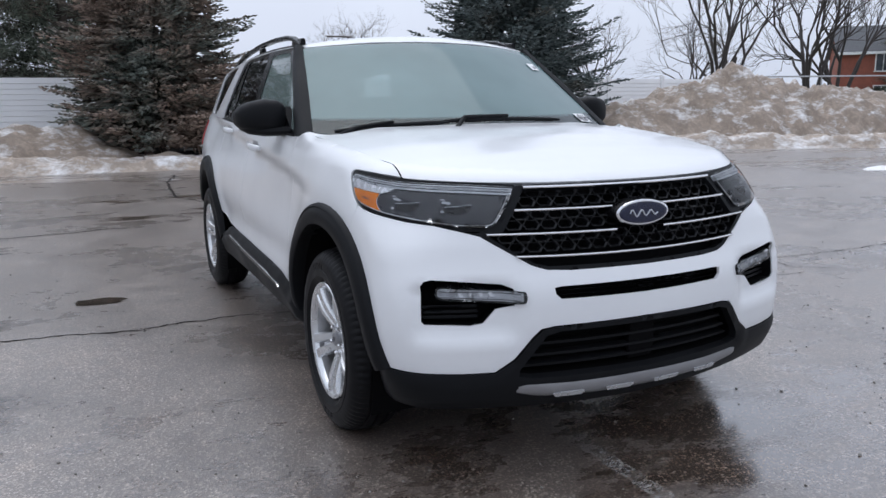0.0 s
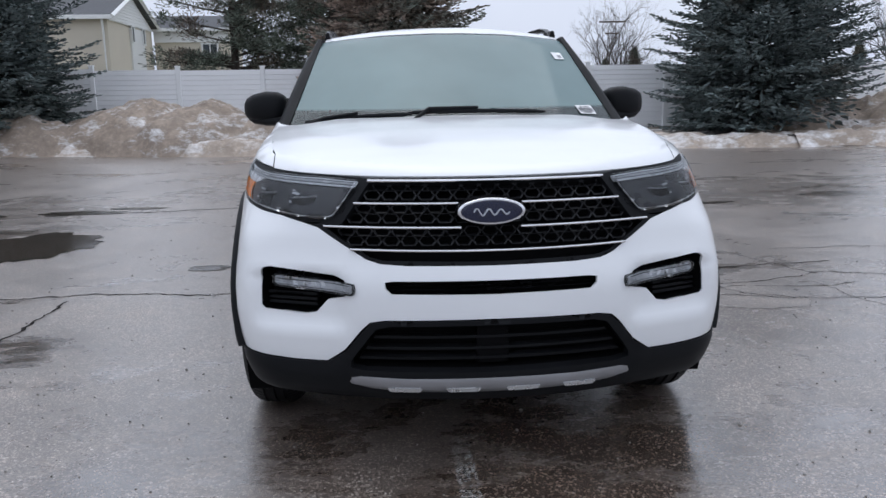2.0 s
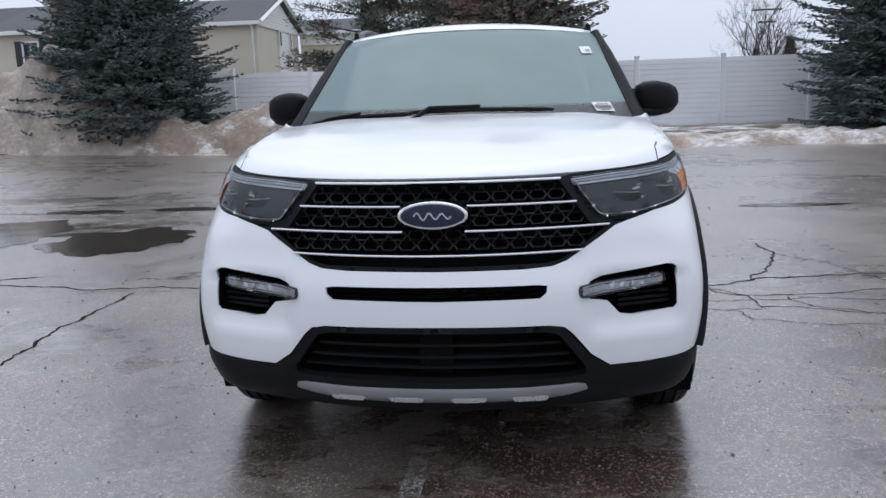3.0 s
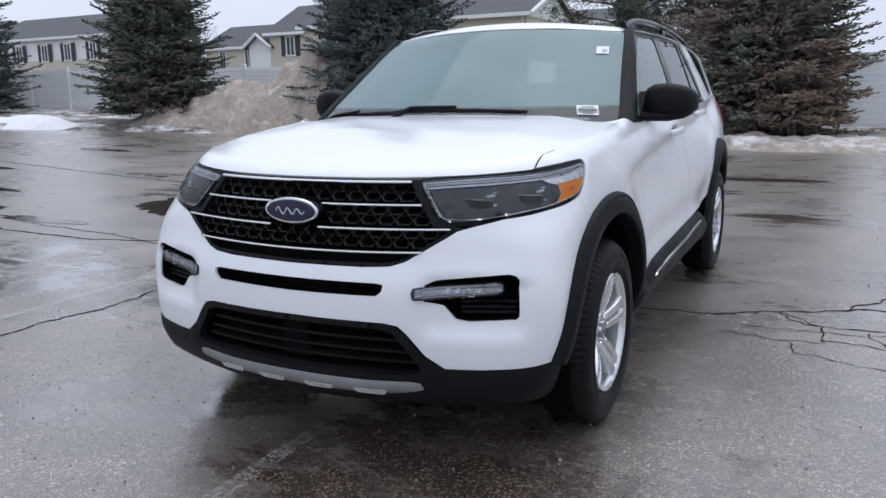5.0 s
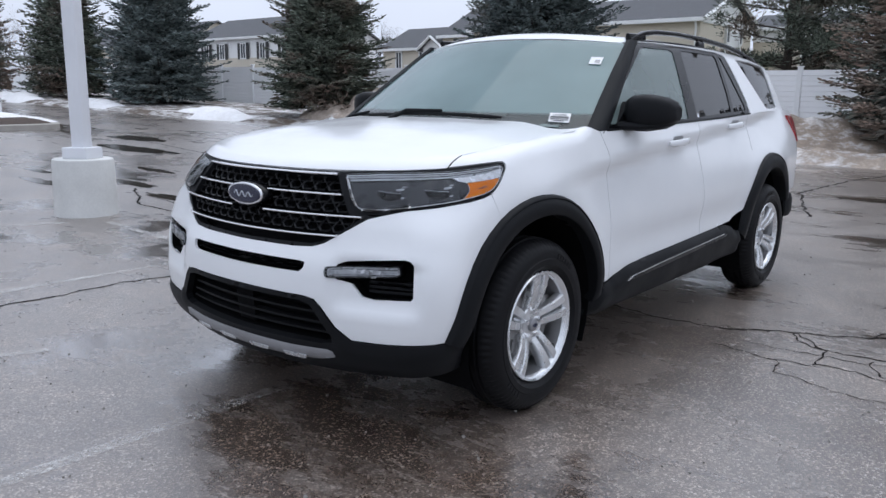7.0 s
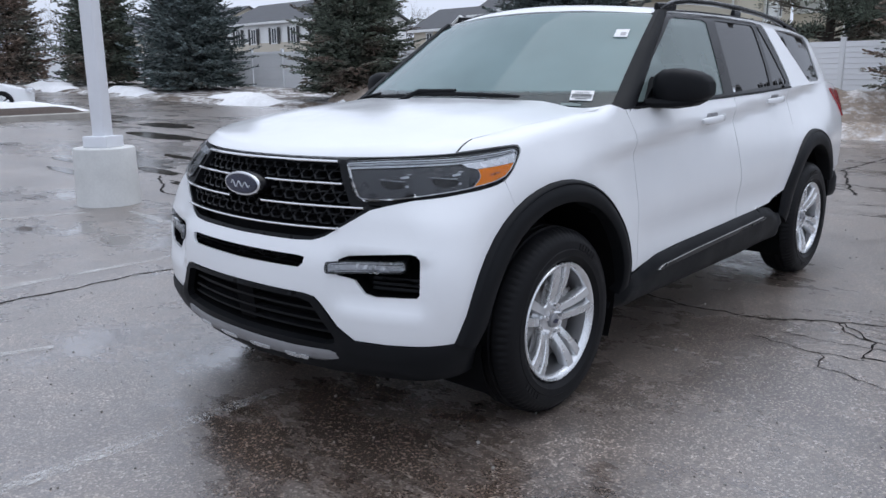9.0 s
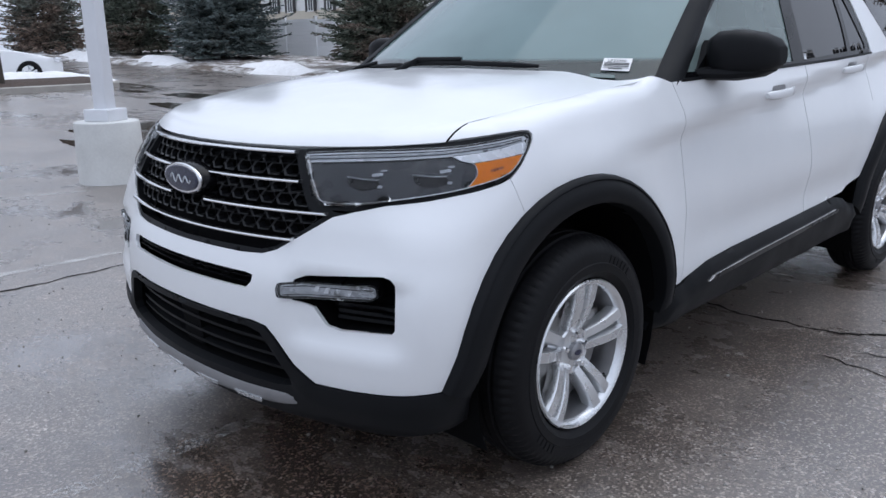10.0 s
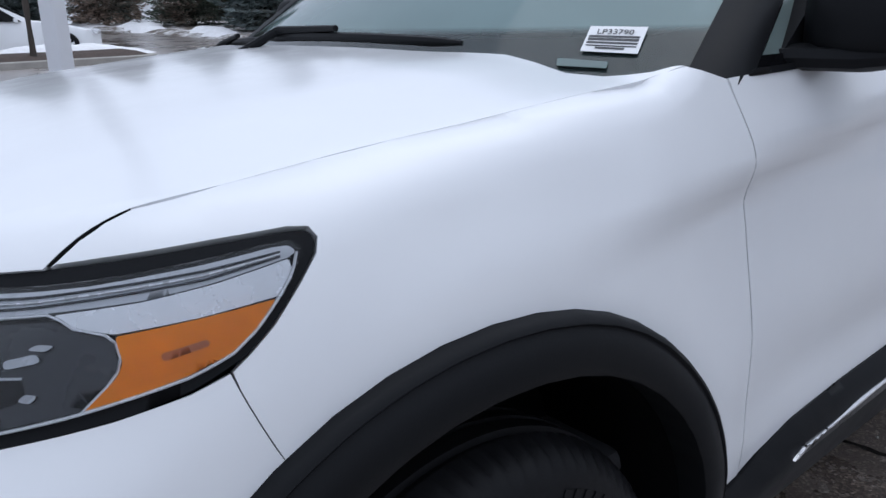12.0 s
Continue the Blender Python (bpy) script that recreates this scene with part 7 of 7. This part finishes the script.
island = tagged(new("parking_island"), "kerbed mulch island with leftover snow", "island", kind="structure")
bm = bmesh.new()
loft(bm, [[Vector((x, y, z)) for x, y in capsule(r, 9.0)] for r, z in ((1.1, -0.3), (1.08, 0.13), (1.05, 0.15), (0.93, 0.15))])
part("kerb", bm, CURB, island)
bm = bmesh.new()
loft(bm, [[Vector((x, y, z)) for x, y in capsule(r, 9.0)] for r, z in ((0.95, 0.13), (0.6, 0.24), (0.25, 0.30))])
part("mulch_bed", bm, MULCH, island)
island.matrix_basis = pose(-18.55, -2.6, 0.34, 0, 0, 8)
heap("snow_patch", [(-20.0, 5.2, 0.75, 2.4, 0.30), (-19.6, 1.5, 0.62, 2.8, 0.30), (-19.1, -3.0, 0.62, 3.2, 0.30)], (-21.2, -17.6, -7, 8.2), 91, SNOW_CLEAN, "clean snow lying on the parking island", 0.05, 0.08).location = (0, 0, 0.17)
sapling = tagged(new("sapling"), "thin young tree trunk on the parking island", "tree")
bm = bmesh.new()
tube(bm, [(0, 0, 0), (0.02, 0, 1.2), (0, 0.03, 2.6), (0.05, 0, 4.2)], [0.085, 0.075, 0.06, 0.03], 8)
part("trunk", bm, BARK, sapling)
bm = bmesh.new()
rng2 = random.Random(4)
for i in range(16):
    z = rng2.uniform(1.9, 4.0)
    a = rng2.uniform(0, 6.28)
    ln = rng2.uniform(0.6, 1.3)
    tube(bm, [(0, 0, z), (ln * 0.5 * math.cos(a), ln * 0.5 * math.sin(a), z + ln * 0.5), (ln * math.cos(a), ln * math.sin(a), z + ln * 1.1)], [0.02, 0.012, 0.004], 5)
part("branch_crown", bm, TWIG, sapling)
sapling.location = (-18.95, 4.25, 0.55)


# ---- parked sedan beyond the island ----
def sedan(name, label):
    car = tagged(new(name), label, "car")
    W = 0.91

    def section(y):
        """Half outline of a slice: sill, flank, shoulder, roof."""
        hood = float(table(np.array([y]), [-0.95, -0.8, -0.3, 0.3, 0.75, 1.5, 2.4, 3.1, 3.55, 3.8], [0.55, 0.70, 0.82, 0.93, 0.98, 1.40, 1.42, 1.10, 1.04, 0.75], 0.08)[0])
        w = W * float(table(np.array([y]), [-0.95, -0.7, 0.0, 2.5, 3.4, 3.8], [0.62, 0.86, 0.99, 1.0, 0.95, 0.70], 0.1)[0])
        belt = min(hood - 0.04, 0.92)
        top_w = w - max(0.0, hood - 0.95) * 0.55 - 0.06
        return [(0, 0.22), (w * 0.93, 0.22), (w, 0.45), (w, 0.70), (w * 0.965, belt), (top_w, hood - 0.02), (top_w * 0.6, hood), (0, hood + 0.015)]
    ys = np.linspace(-0.95, 3.8, 40)
    bm = bmesh.new()
    secs = []
    for y in ys:
        s = section(float(y))
        secs.append([Vector((x, y, z)) for x, z in s] + [Vector((-x, y, z)) for x, z in s[-2:0:-1]])
    loft(bm, secs)
    part("body", bm, PAINT, car)
    for s in (-1, 1):
        bm = bmesh.new()
        pts = [(0.98, 0.94), (1.52, 1.33), (2.35, 1.34), (3.0, 1.08), (2.95, 0.97)]
        loft(bm, [[Vector((s * (0.925 - 0.36 * (z - 0.92) + o), y, z)) for y, z in pts] for o in (-0.03, 0.012)])
        part("side_window", bm, GLOSS_BLACK, car, smooth=False)
        bm = bmesh.new()
        box(bm, pose(s * 0.66, -0.84, 0.66, 10, 0, s * 24), (0.42, 0.16, 0.13), 0.04)
        part("headlight", bm, REFLECTOR, car)
        bm = bmesh.new()
        box(bm, pose(s * 0.70, 3.66, 0.86), (0.30, 0.14, 0.16), 0.03)
        part("tail_light", bm, RED, car)
        bm = bmesh.new()
        box(bm, pose(s * 0.98, 1.12, 0.98), (0.16, 0.10, 0.11), 0.03)
        part("mirror", bm, PAINT, car)
    bm = bmesh.new()
    loft(bm, [[Vector((x * 0.72, 0.78, 1.0)), Vector((x * 0.60, 1.50, 1.405)), Vector((x * 0.60, 1.50, 1.43)), Vector((x * 0.72, 0.74, 1.02))] for x in np.linspace(-1, 1, 7)])
    part("windshield", bm, GLOSS_BLACK, car)
    for y in (0.0, 2.78):
        for s in (-1, 1):
            m = pose(s * 0.82, y, 0.33, 0, 90 * s, 0)
            bm = bmesh.new()
            lathe(bm, [(0.20, 0.085), (0.24, 0.10), (0.30, 0.10), (0.33, 0.06), (0.33, -0.08), (0.2, -0.08)], 36, m)
            tyre = part("wheel", bm, RUBBER, car)
            bm = bmesh.new()
            lathe(bm, [(0.215, 0.088), (0.205, 0.098), (0.19, 0.06), (0.03, 0.05)], 36, m)
            part("rim_back", bm, DARK, tyre)
            for k in range(5):
                a = 2 * math.pi * k / 5
                bm = bmesh.new()
                box(bm, m @ pose(0.11 * math.cos(a), 0.11 * math.sin(a), 0.082, 0, 0, math.degrees(a)), (0.19, 0.055, 0.02), 0.006)
                part("spoke", bm, SILVER, tyre)
    return car


parked = sedan("sedan", "white parked sedan beyond the snowy parking island")
parked.matrix_basis = pose(-21.75, 5.6, 0.42, 0, 0, 180 - 4)
